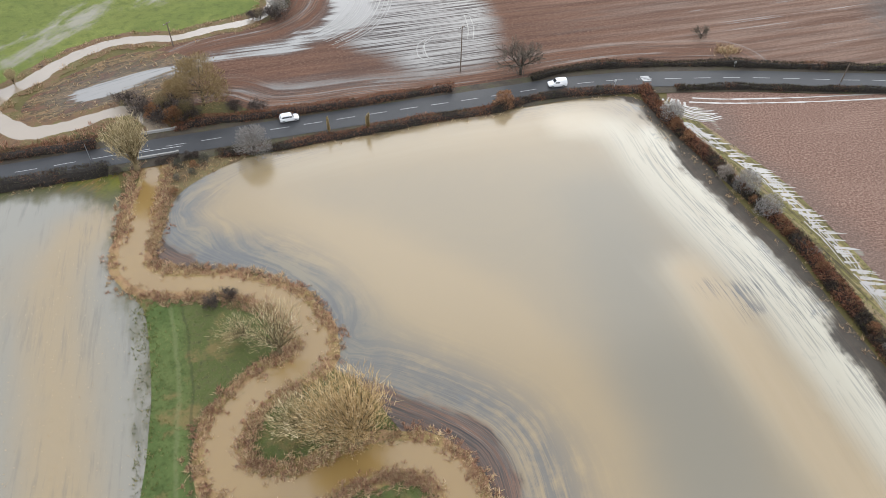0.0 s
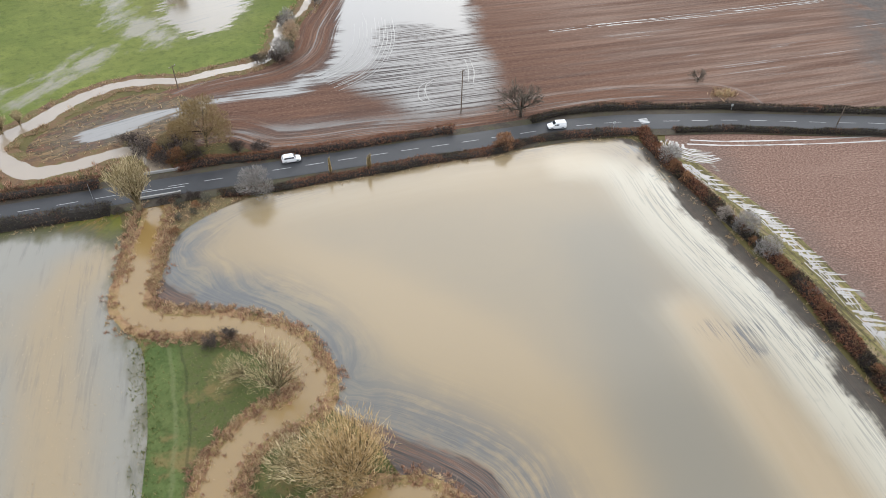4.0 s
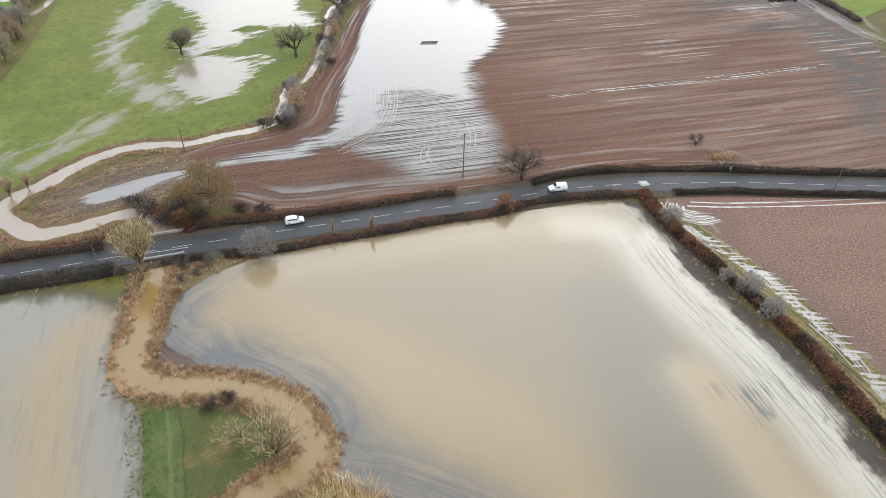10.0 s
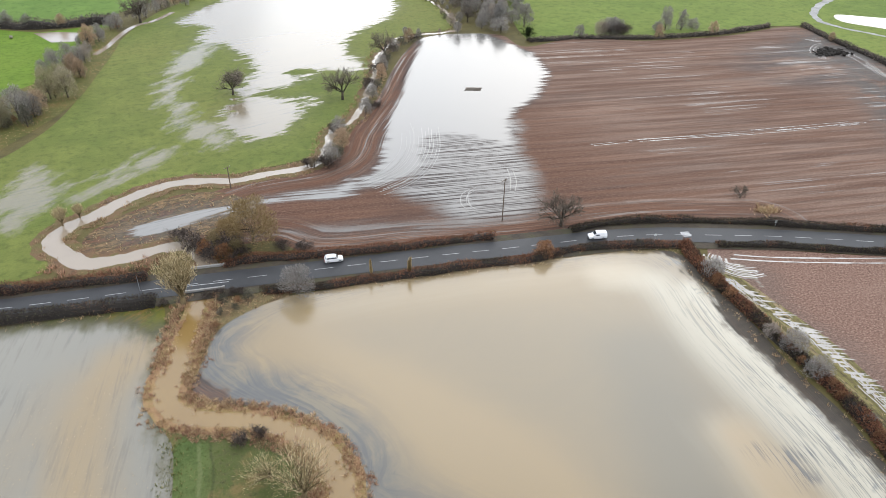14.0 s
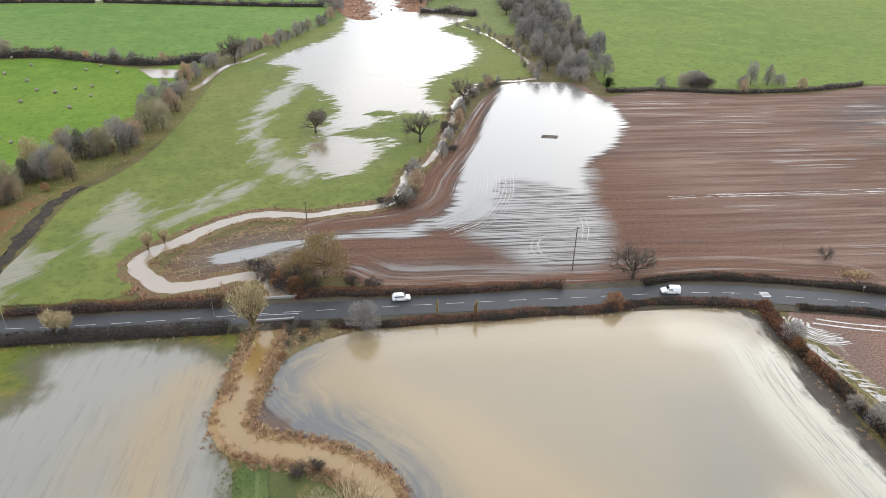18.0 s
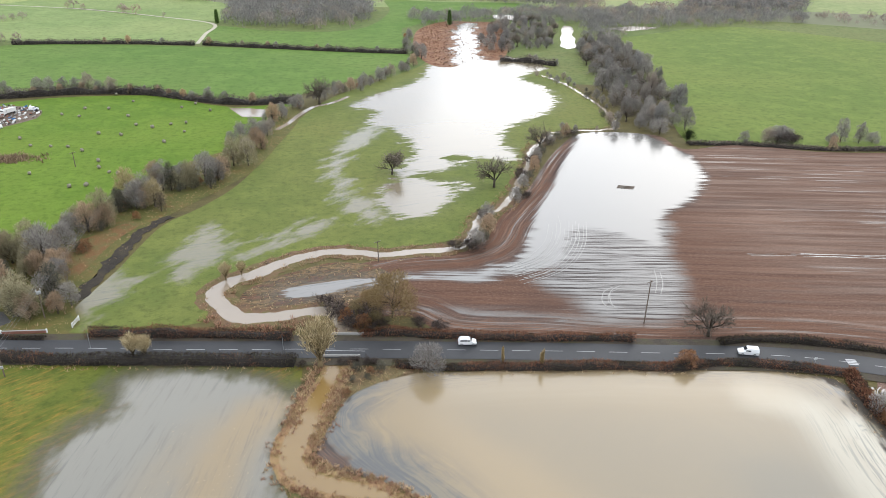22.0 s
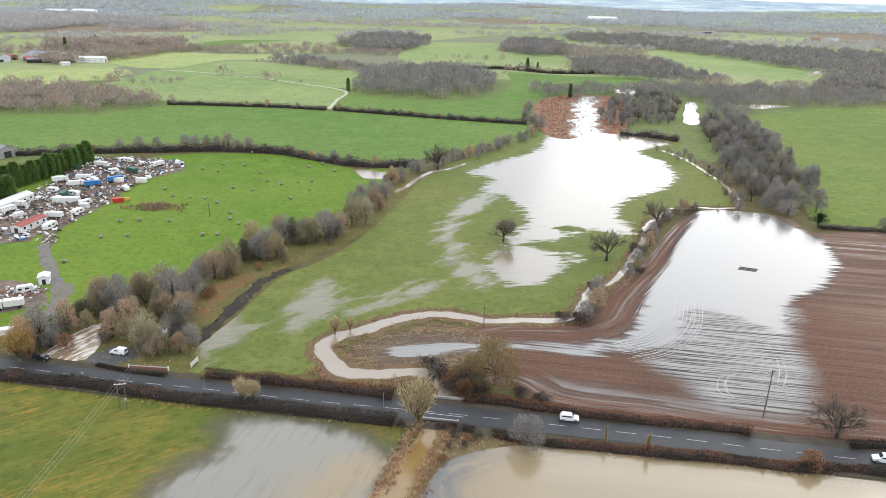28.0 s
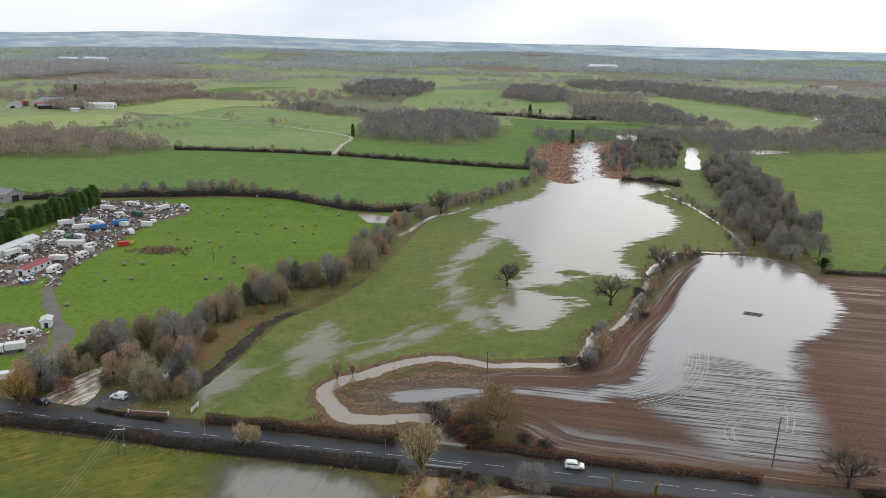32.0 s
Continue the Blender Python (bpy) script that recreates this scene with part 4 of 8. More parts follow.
TRI = [(5.5, 130), (10.5, 129.5), (18, 128), (23, 125), (16, 123.5), (10.5, 121.5), (6, 118.5), (3, 113), (0, 106.5), (-0.5, 108), (0.5, 115.5), (3,
    124)]
SHORE_E = [(103.5, 91), (101.5, 80.5), (99, 68), (97.5, 58), (95.5, 46.5), (92.5, 35.5), (87.5, 20.5), (81, 4.5)]
GREY_E = [(80.5, 78), (74.9, 65.6), (67.7, 50.8), (62.5, 38), (58.1, 27.2), (55.2, 20.9), (52, 12)]
CREAM_E = [(90, 104), (98.3, 96.5), (94.7, 76.2), (93, 60), (91.5, 46), (88.4, 33.5), (85.9, 23.7), (83.4, 15.2), (78, 2)]
DARK_E = [(82.9, 50), (86, 48), (84.5, 43.5), (87, 43.5), (89.5, 48)]
HEADLAND = [(142, 107.5), (117.5, 118), (96.5, 122.5), (84.5, 124.5), (68, 128.5), (52.5, 133.5), (42, 135.5), (30, 140), (24.5, 148), (15.5, 150),
    (10.5, 154), (1.5, 160), (-2.5, 169.5), (19.5, 181.5), (31.5, 183.5), (44.5, 183), (54, 189), (62, 203.5), (72.5, 218), (83.5, 234), (98, 258.5),
    (113, 280.5), (127, 295), (144, 295.5)]
EASTWET = [(257, 198), (293.5, 199.5), (299, 179.5)]
ISLES = [(60, 269.5), (65, 272)]
EASTM = [(22, 66), (27, 60), (32, 53.5), (36.5, 45), (37.5, 38), (35, 30)]
WESTM = [(7.5, 121.5), (4, 113.5), (3, 106), (6.5, 101), (13.5, 95.5), (19, 87), (21, 75.5), (20, 69.5)]
FLECKS = [(-29.5, 120.5), (-9.5, 110), (-7.5, 93.5), (-8, 80.5), (-10, 68), (-14.5, 51.5), (-34, 62)]



def smooth(line, step=3.0, closed=False):
    """A Catmull-Rom curve through the points, cut to even steps."""
    p = [Vector(q) for q in line]
    n = len(p)
    out = []
    for i in range(n if closed else n - 1):
        a, b, c, d = (p[(i + j) % n] if closed else p[min(max(i + j, 0), n - 1)] for j in (-1, 0, 1, 2))
        k = max(1, round((c - b).length / step))
        for s in range(k):
            t = s / k
            out.append(0.5 * (2 * b + (c - a) * t + (2 * a - 5 * b + 4 * c - d) * t * t + (3 * b - a - 3 * c + d) * t ** 3))
    if not closed:
        out.append(p[-1])
    return np.array([(v.x, v.y) for v in out])


def to_line(pts, line, closed=False):
    """Distance of points from a line."""
    pts, line = np.asarray(pts, float), np.asarray(line, float)
    a = line
    b = np.roll(line, -1, 0) if closed else line[1:]
    a = a if closed else line[:-1]
    best = np.full(len(pts), 1e9)
    for p, q in zip(a, b):
        d = q - p
        t = np.clip(((pts - p) @ d) / max(d @ d, 1e-9), 0, 1)
        best = np.minimum(best, np.hypot(*(pts - p - t[:, None] * d).T))
    return best


def inside(pts, ring):
    pts, ring = np.asarray(pts, float), np.asarray(ring, float)
    odd = np.zeros(len(pts), bool)
    for (x0, y0), (x1, y1) in zip(ring, np.roll(ring, -1, 0)):
        if y0 != y1:
            odd ^= ((y0 > pts[:, 1]) != (y1 > pts[:, 1])) & (pts[:, 0] < (x1 - x0) * (pts[:, 1] - y0) / (y1 - y0) + x0)
    return odd


def reach(pts, ring, most=40.0):
    """How far points lie inside a ring (below 0: outside)."""
    ring = smooth(ring, 4.0, True)
    d = to_line(pts, ring, True)
    return np.clip(np.where(inside(pts, ring), d, -d), -most, most)


def mesh_of(name, verts, faces, mat):
    me = bpy.data.meshes.new(name)
    me.from_pydata([tuple(map(float, v)) for v in verts], [], faces)
    me.materials.append(mat)
    return me


def give(me, name, values):
    me.attributes.new(name, "FLOAT", "POINT").data.foreach_set("value", np.asarray(values, np.float32))


def sheet(name, ring, mat, z, cell=4.0, layers=None, label="", category="field", bumps=0.0):
    """A field: its outline filled with small triangles, which carry the layers' values."""
    from mathutils.geometry import delaunay_2d_cdt
    edge = smooth(ring, cell * 1.2, True)
    lo, hi = edge.min(0), edge.max(0)
    gx, gy = np.meshgrid(np.arange(lo[0], hi[0], cell), np.arange(lo[1], hi[1], cell))
    pts = np.c_[gx.ravel(), gy.ravel()] + np.random.default_rng(3).uniform(-0.3, 0.3, (gx.size, 2)) * cell
    pts = pts[inside(pts, edge)]
    if len(pts):
        pts = pts[to_line(pts, edge, True) > cell * 0.5]
    allp = [Vector(p) for p in np.vstack([edge, pts])]
    n = len(edge)
    v, _, f, *_ = delaunay_2d_cdt(allp, [], [list(range(n))], 1, 0.01)
    xy = np.array([(q.x, q.y) for q in v])
    h = z + bumps * np.array([noise.noise((x * 0.05, y * 0.05, 3.0)) for x, y in xy])
    me = mesh_of(name, np.c_[xy, h], [list(t) for t in f], mat)
    me.polygons.foreach_set("use_smooth", [True] * len(me.polygons))
    for key, fn in (layers or {}).items():
        give(me, key, fn(xy))
    return tagged(new(name, me), label, category, kind="structure")


def ribbon(name, line, width, mat, z, label, category, step=2.5, crown=0.0, fray=0.0):
    """A road or river along a line; fray makes its two edges wander, in metres."""
    c = smooth(line, step)
    d = np.gradient(c, axis=0)
    d /= np.linalg.norm(d, axis=1)[:, None]
    side = np.c_[-d[:, 1], d[:, 0]]
    w = np.asarray(width if not np.isscalar(width) else np.full(len(c), width))
    w = np.interp(np.linspace(0, 1, len(c)), np.linspace(0, 1, len(w)), w)
    wander = lambda q: fray * np.array([noise.fractal((x * 0.22, y * 0.22, q), 0.8, 2.0, 4) for x, y in c])
    off = {-1: wander(1.0), 1: wander(8.0)} if fray else {}
    rows = [np.c_[c + side * (s * w / 2 + off.get(s, 0.0))[:, None], np.full(len(c), z + crown * (1 - s * s))] for s in (-1, -0.5, 0, 0.5, 1)]
    verts = np.stack(rows, 1).reshape(-1, 3)
    faces = [[5 * i + j, 5 * i + j + 5, 5 * i + j + 6, 5 * i + j + 1] for i in range(len(c) - 1) for j in range(4)]
    me = mesh_of(name, verts, faces, mat)
    me.polygons.foreach_set("use_smooth", [True] * len(me.polygons))
    return tagged(new(name, me), label, category, kind="structure")


def any_of(*rings):
    return lambda xy: np.max([reach(xy, r) for r in rings], 0)


def plume(lines, width):
    return lambda xy: np.max([np.exp(-(to_line(xy, smooth(l, 6)) / width) ** 2) * s for l, s in lines], 0)


# ---- ground to the horizon ----
def hills(x, y):
    """Lie of the land: level in the valley, rolling further off."""
    r = math.hypot(x, y)
    rise = max(0.0, min(1.0, (r - 1500) / 2200))
    return -0.12 + rise * (26 + 22 * noise.noise((x * 0.0011, y * 0.0011, 5.0)))


rings_r = [0, 60, 130, 220, 320, 440, 580, 740, 920, 1120, 1340, 1580, 1840, 2120, 2420, 2740, 3080, 3440, 3820, 4220, 4560, 4880]
g_v, g_f, SEG = [(0.0, 0.0, -0.12)], [], 120
for r in rings_r[1:]:
    for s in range(SEG):
        x, y = r * math.sin(2 * math.pi * s / SEG), r * math.cos(2 * math.pi * s / SEG)
        g_v.append((x, y, hills(x, y)))
for s in range(SEG):
    g_f.append([0, 1 + (s + 1) % SEG, 1 + s])
    for i in range(len(rings_r) - 2):
        a, b = 1 + i * SEG, 1 + (i + 1) * SEG
        g_f.append([a + s, a + (s + 1) % SEG, b + (s + 1) % SEG, b + s])
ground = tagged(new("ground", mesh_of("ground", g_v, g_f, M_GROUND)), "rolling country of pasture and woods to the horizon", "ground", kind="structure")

b_v, b_f = [], []
B_R = (3500, 3800, 4100, 4400, 4650, 4850)
for i, r in enumerate(B_R):
    for j in range(201):
        a = -1.25 + 2.5 * j / 200
        x, y = r * math.sin(a), r * math.cos(a)
        top = 80 - 24 * math.sin(a) + 20 * math.exp(-((a + 0.30) / 0.13) ** 2) + 9 * noise.noise((a * 5.0, 2.0, 0.0))
        roll = 14 * noise.noise((x * 0.0018, y * 0.0018, 9.0)) * min(i, 1)
        b_v.append((x, y, 4 + (top - 4) * (i / 5) ** 1.1 + (roll if i < 5 else 0.35 * roll)))
b_f = [(201 * i + j, 201 * i + j + 1, 201 * (i + 1) + j + 1, 201 * (i + 1) + j) for i in range(5) for j in range(200)]
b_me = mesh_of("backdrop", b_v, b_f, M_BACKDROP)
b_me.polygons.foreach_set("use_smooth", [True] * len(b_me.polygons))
tagged(new("backdrop", b_me), "haze-blue wooded hills along the horizon, faintly glowing", "hills", kind="structure")

# ---- fields ----
floor_ring = [(430 * math.sin(a * 0.3491), 430 * math.cos(a * 0.3491)) for a in range(18)]
sheet("valley_grass", floor_ring, M_VALLEY, -0.05, 40.0, None, "olive rough grass of the valley floor", "grassland")
far_floor = [(x * 1.85, y * 1.85) for x, y in floor_ring]
sheet("valley_pasture", far_floor, M_GRASS_MID, -0.08, 60.0, None, "damp green grassland of the upper valley", "grassland")
zero = lambda xy: np.zeros(len(xy))
sheet("field_flooded_east", FLOOD_E, M_FLOOD_E, 0.0, 2.0, {
    "wet": lambda xy: any_of(WATER_E)(xy) + 2.2 * np.exp(-(to_line(xy, smooth(SHORE_E, 6)) / 9.0) ** 2) + 5.0 * np.exp(-(to_line(xy, smooth(WESTM, 4)) / 6.0) ** 2) + 3.5 * np.exp(-(to_line(xy, smooth(EASTM, 4)) / 7.0) ** 2),
    "mud": lambda xy: np.clip(1.5 - to_line(xy, smooth(HEDGE_E, 6)) / 9.0, 0, 1) * 0.9,
    "shore": lambda xy: np.maximum(0.75 * np.exp(-(to_line(xy, smooth(WESTM, 4)) / 5.0) ** 2) * (0.5 + 0.5 * np.array([noise.noise((x * 0.09, y * 0.09, 2.0)) for x, y in xy])), np.maximum(
        np.exp(-(to_line(xy, smooth(SHORE_E, 6)) / 6.5) ** 2) * np.clip(0.45 + 1.0 * np.array([noise.noise((x * 0.06, y * 0.03, 7.0)) for x, y in xy]), 0, 1),
        1.3 * np.exp(-(to_line(xy, smooth(DARK_E, 2)) / 1.6) ** 2))),
    "pale": lambda xy: np.maximum(plume([(CREAM_E, 0.72)], 7.0)(xy), np.maximum(plume([(SHORE_E, 0.85)], 5.5)(xy), plume([(SILT_E2, 0.45), (SILT_E3, 0.3)], 7.0)(xy))),
    "slate": lambda xy: plume([(WESTM, 1.0), (EASTM, 0.8)], 6.0)(xy),
    "silt": lambda xy: np.clip(0.50 + 0.6 * plume([(SILT_E1, 1.0)], 9.0)(xy) + 0.55 * plume([(SILT_E2, 1.0)], 5.0)(xy) + 0.25 * plume([(SILT_E3, 1.0)], 8.0)(xy)
                            - 0.4 * plume([(GREY_E, 1.0)], 10.0)(xy) - 0.6 * plume([(WESTM, 1.0)], 6.5)(xy), 0, 1)}, "field drowned under smooth tan flood water")
sheet("field_flooded_west", FLOOD_W, M_FLOOD_W, 0.004, 3.0, {
    "wet": any_of(WATER_W), "silt": plume([(SILT_W1, 0.9), (SILT_W2, 0.45)], 7.0)}, "grass field half under grey flood water with silt plumes")
sheet("spit_west", SPIT_W, M_SPIT, 0.012, 1.5, {"edge": lambda xy: to_line(xy, smooth(SPIT_W[-5:], 3))}, "strip of green grass beside the river", bumps=0.0)
sheet("spit_east", SPIT_E, M_SPIT, 0.012, 3.0, {"edge": lambda xy: np.full(len(xy), 20.0)}, "grassy tongue of land inside a river bend")
sheet("spit_south", SPIT_S, M_SPIT, 0.012, 3.0, {"edge": lambda xy: np.full(len(xy), 20.0)}, "grassy river bank inside a bend")
sheet("field_ploughed_east", FIELD_SE, M_SOIL_SE, 0.0, 4.0, {"wet": lambda xy: any_of(WET_SE)(xy) - 2.5, "silt": zero}, "red ploughed field with flooded furrow ends")
sheet("verge_east", VERGE_SE, M_VERGE, 0.016, 3.0, None, "olive rough grass strip along a field hedge", "verge")
sheet("sedge_bank", TRI, M_SEDGE, 0.02, 2.5, None, "brown sedge bank between road and river", "bank")
sheet("field_ploughed_north", FIELD_N, M_FIELD_N, 0.0, 3.0, {
    "wet": any_of(WATER_N, WET_N2), "stripe": lambda xy: np.maximum(any_of(STRIPE_N)(xy), any_of(WET_N3)(xy) - 2.0), "head": lambda xy: to_line(xy, smooth(HEADLAND, 5)),
    "bog": lambda xy: np.clip(0.5 + reach(xy, MUD_NE, 20.0) / 12.0, 0, 1),
    "east": lambda xy: np.maximum(np.exp(-(to_line(xy, EASTWET) / 45.0) ** 2), 0.5 * np.clip((xy[:, 0] - 105) / 45, 0, 1))}, "brown ploughed field with white flood water in its furrows")
sheet("meadow", MEADOW, M_MEADOW, 0.004, 4.0, {
    "wet": lambda xy: any_of(WATER_M, WATER_M2, WATER_M5)(xy) - 40 * np.exp(-(to_line(xy, ISLES) / 2.4) ** 2), "thin": lambda xy: np.maximum(any_of(WATER_M3, WATER_M7)(xy), any_of(WATER_M4, WATER_M6)(xy) + 1.5), "silt": lambda xy: np.full(len(xy), 0.35)}, "green river meadow largely under pale flood water")
sheet("pasture_bales", BALE_FIELD, M_GRASS_LUSH, 0.0, 12.0, None, "bright green pasture scattered with bales")
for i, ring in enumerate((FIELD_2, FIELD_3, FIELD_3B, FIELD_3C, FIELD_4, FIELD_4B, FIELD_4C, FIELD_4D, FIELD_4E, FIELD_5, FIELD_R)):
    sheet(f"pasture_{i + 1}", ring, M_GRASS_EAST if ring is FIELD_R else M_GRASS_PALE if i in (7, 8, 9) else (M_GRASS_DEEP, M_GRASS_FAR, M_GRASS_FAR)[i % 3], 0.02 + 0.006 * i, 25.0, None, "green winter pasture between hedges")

for i, ring in enumerate((POND_C, POND_D, POND_E, POND_F, POND_G)):
    sheet(f"flood_pool_{i + 1}", ring, M_RIVER_N, 0.045, 15.0, None, "pale pool of standing flood water", "water")
ribbon("brook", BROOK_W, 2.6, M_RIVER_N, 0.05, "pale brook at the meadow edge", "river")
sheet("weir_pool", CHUTE, M_FOAM, 0.05, 3.0, None, "white rushing water below the road", "water")

sheet("river_loop_land", LOOP, M_LOOP, 0.002, 2.5, {"wet": lambda xy: any_of(LOOP_WET)(xy) - 1.0, "silt": zero}, "rough muddy ground inside the river loop, half flooded")
sheet("brook_bank", TREEBELT, M_BELT, 0.03, 5.0, None, "rough olive and rust bank grass under the brook-side trees", "bank")
sheet("reed_bed", HEAD_FLOOD, M_REEDBED, 0.05, 4.0, {"wet": lambda xy: 6.0 - 0.66 * to_line(xy, smooth(HEAD_CHANNEL, 8)), "silt": zero}, "rusty trampled reed bed round the head of the flood", "reed bed")
sheet("scrap_yard_ground", YARD, M_YARD, 0.03, 6.0, None, "churned grey-brown mud of a scrap yard", "yard")
sheet("rubble_ground", YARD_S, M_YARD, 0.03, 6.0, None, "muddy ground under heaps of rubble", "yard")
sheet("lay_by", LAYBY, M_LAYBY, 0.05, 4.0, None, "worn grey gravel lay-by beside the road", "lay-by")
ribbon("farm_track", TRACK, 3.2, M_TRACK, 0.12, "pale earth farm track across the pasture", "track", 8.0)
ribbon("yard_track", YTRACK, [3.0, 4.0, 3.5, 6.0, 4.5], M_TRACKWET, 0.05, "wet muddy track out of the scrap yard", "track", 1.5, fray=1.8)

ribbon("ditch", DITCH, [1.6, 3.6, 4.2, 4.0, 2.6], M_DITCH, 0.06, "dark wet ditch at the meadow's edge", "ditch", 0.8, fray=1.6)
sheet("ditch_bank", DITCH_BANK, M_FOXBANK, 0.055, 3.0, None, "rust-red bank of dead growth above the ditch", "bank")

ribbon("farm_lane", LANE_NE, [3.6, 3.6, 4.4, 4.0, 2.8, 2.4], M_LANE, 0.16, "wet pale concrete farm lane winding past the field corner", "track", 2.0, fray=1.0)
sheet("flood_pool_6", LANE_POOL, M_RIVER_N, 0.14, 4.0, None, "pale pool of flood water beside the farm lane", "water")

# ---- river and road ----
ribbon("river_bank_south", RIVER_S, [5.5, 6.4, 8.4, 7.4, 6.4, 7.4, 8.2, 8.0, 8.6, 8.8, 8.2, 8.0, 8.2], M_STRAW, 0.035, "straw-coloured dead grass on the river banks", "bank", 0.8, fray=0.9)
ribbon("river_bank_north", RIVER_N, [8.0, 10.0, 9.6, 7.0, 5.6, 5.2, 5.0], M_RUST, 0.035, "rusty dead growth on the river banks", "bank", 1.0, fray=1.6)
ribbon("river_south", RIVER_S, [2.8, 3.6, 5.2, 3.9, 3.3, 4.1, 4.5, 4.4, 4.8, 4.9, 4.5, 4.4, 4.6], M_RIVER_S, 0.05, "silt-brown river in bends between tussocky banks", "river", 0.8, fray=0.3)
ribbon("river_north", RIVER_N, [3.6, 4.8, 4.2, 2.7, 2.1, 2.0, 2.0], M_RIVER_N, 0.05, "pale brown river looping through the meadow", "river", 0.8, fray=0.7)
ribbon("river_far", RIVER_F, [1.2, 2.2, 1.4, 2.4, 1.3, 2.0, 1.2], M_RIVER_N, 0.05, "narrow pale river in the meadow", "river", 1.5, fray=1.4)
ribbon("road_bank", ROAD, 12.5, M_ROADSIDE, 0.16, "muddy verge of the road", "verge")
road = ribbon("road", ROAD, 7.0, M_ROAD, 0.24, "wet grey asphalt country road with two lanes", "road", crown=0.06)

# ---- plants ----
def twig_mat(name, a, b, rough=0.85):
    """Bark and twigs: shade by shade from twig to twig and from plant to plant."""
    k = Mat(name)
    isl = k.n("NewGeometry").outputs["Random Per Island"]
    c = k.ramp(isl, (0.0, tuple(0.4 * x for x in a)), (0.35, a), (0.7, b), (1.0, tuple(min(1.0, 1.4 * x) for x in b)))
    c = k.mix(k.math("MULTIPLY", k.rand(), 0.45), c, tuple(0.62 * x for x in a))
    c = k.mix(k.math("MULTIPLY", k.step(k.noise(0.6, 5, None, 0.65), 0.45, 0.62), 0.5), c, tuple(0.5 * x for x in a))
    return k.done(k.thin(c, rough))


def bush_mat(name, *cols):
    """Bare twiggy crowns seen from afar: strokes from dark to pale, each plant with its own tone."""
    k = Mat(name)
    isl = k.n("NewGeometry").outputs["Random Per Island"]
    n = len(cols)
    c = k.ramp(isl, *[(i / (n - 1), col) for i, col in enumerate(cols)])
    tone = k.math("FRACT", k.math("ADD", k.rand(), k.attr("tone")))
    c = k.mix(k.math("MULTIPLY", k.step(tone, 0.5, 1.0), 0.6), c, tuple(0.8 * x for x in cols[1]))
    c = k.mix(k.math("MULTIPLY", k.step(tone, 0.22, 0.0), 0.45), c, tuple(min(1, x * f) for x, f in zip(cols[-2], (1.15, 0.92, 0.72))))
    leaf = k.surf(c, 0.9, None, spec=0.05)
    return k.done(k.n("MixShader", {0: 0.22, 1: leaf, 2: k.n("BsdfTranslucent", {"Color": c}).outputs[0]}).outputs[0])


def leaf_mat(name, *cols):
    k = Mat(name)
    isl = k.n("NewGeometry").outputs["Random Per Island"]
    n = len(cols)
    c = k.ramp(isl, *[(i / max(1, n - 1), col) for i, col in enumerate(cols)])
    c = k.mix(k.math("MULTIPLY", k.rand(), 0.3), c, tuple(0.6 * x for x in cols[0]))
    c = k.mix(k.math("MULTIPLY", k.step(k.noise(0.07, 3, None, 0.6), 0.42, 0.62), 0.45), c, tuple(0.55 * x for x in cols[1]))
    return k.done(k.thin(c))


M_BARK = twig_mat("grey_bark", (0.075, 0.062, 0.05), (0.14, 0.12, 0.095))
M_TWIG_OAK = twig_mat("oak_twigs", (0.15, 0.125, 0.098), (0.27, 0.23, 0.185))
M_TWIG_GOLD = twig_mat("golden_willow_twigs", (0.34, 0.25, 0.115), (0.55, 0.44, 0.24))
M_TWIG_DARK = twig_mat("dark_thicket_twigs", (0.075, 0.062, 0.056), (0.184, 0.147, 0.122))
M_IVY = leaf_mat("dark_ivy_leaves", (0.018, 0.03, 0.012), (0.035, 0.05, 0.02), (0.05, 0.06, 0.025))
M_CONIFER = leaf_mat("conifer_foliage", (0.085, 0.15, 0.04), (0.15, 0.24, 0.065), (0.19, 0.29, 0.09))


def hedge_mat(name, reds):
    """Bare hedge twigs: dark thorn and russet bramble in turn along the line."""
    k = Mat(name)
    isl = k.n("NewGeometry").outputs["Random Per Island"]
    dark = k.ramp(isl, (0.0, (0.026, 0.022, 0.019)), (0.45, (0.055, 0.045, 0.036)), (0.8, (0.10, 0.08, 0.06)), (1.0, (0.085, 0.085, 0.035)))
    red = k.ramp(isl, (0.0, (0.06, 0.032, 0.022)), (0.5, (0.19, 0.088, 0.054)), (0.85, (0.30, 0.145, 0.085)), (1.0, (0.20, 0.16, 0.09)))
    c = k.mix(k.step(k.math("ADD", k.noise(0.13, 5, None, 0.65), reds), 0.45, 0.60), dark, red)
    return k.done(k.thin(c))


M_HEDGE, M_HEDGE_RED = hedge_mat("thorn_hedge_dark", -0.09), hedge_mat("thorn_hedge_russet", 0.04)
M_HEDGE_FAR = twig_mat("field_hedge_twigs", (0.12, 0.10, 0.085), (0.25, 0.21, 0.17))
M_HEDGE_FOX = hedge_mat("thorn_hedge_foxy", 0.14)
# near-black paint for the shade inside hedges; also the muck heap's own colour
M_CORE = plain("hedge_shade_and_muck", (0.026, 0.022, 0.018), 0.95, vary=0.3, scale=1.0)
M_TUSS = leaf_mat("dead_bank_herbage", (0.150, 0.088, 0.053), (0.475, 0.312, 0.181), (0.775, 0.587, 0.375), (0.425, 0.362, 0.163))
M_TUSS_RED = leaf_mat("rusty_dead_weeds", (0.091, 0.052, 0.036), (0.364, 0.195, 0.124), (0.598, 0.377, 0.247), (0.195, 0.130, 0.085))
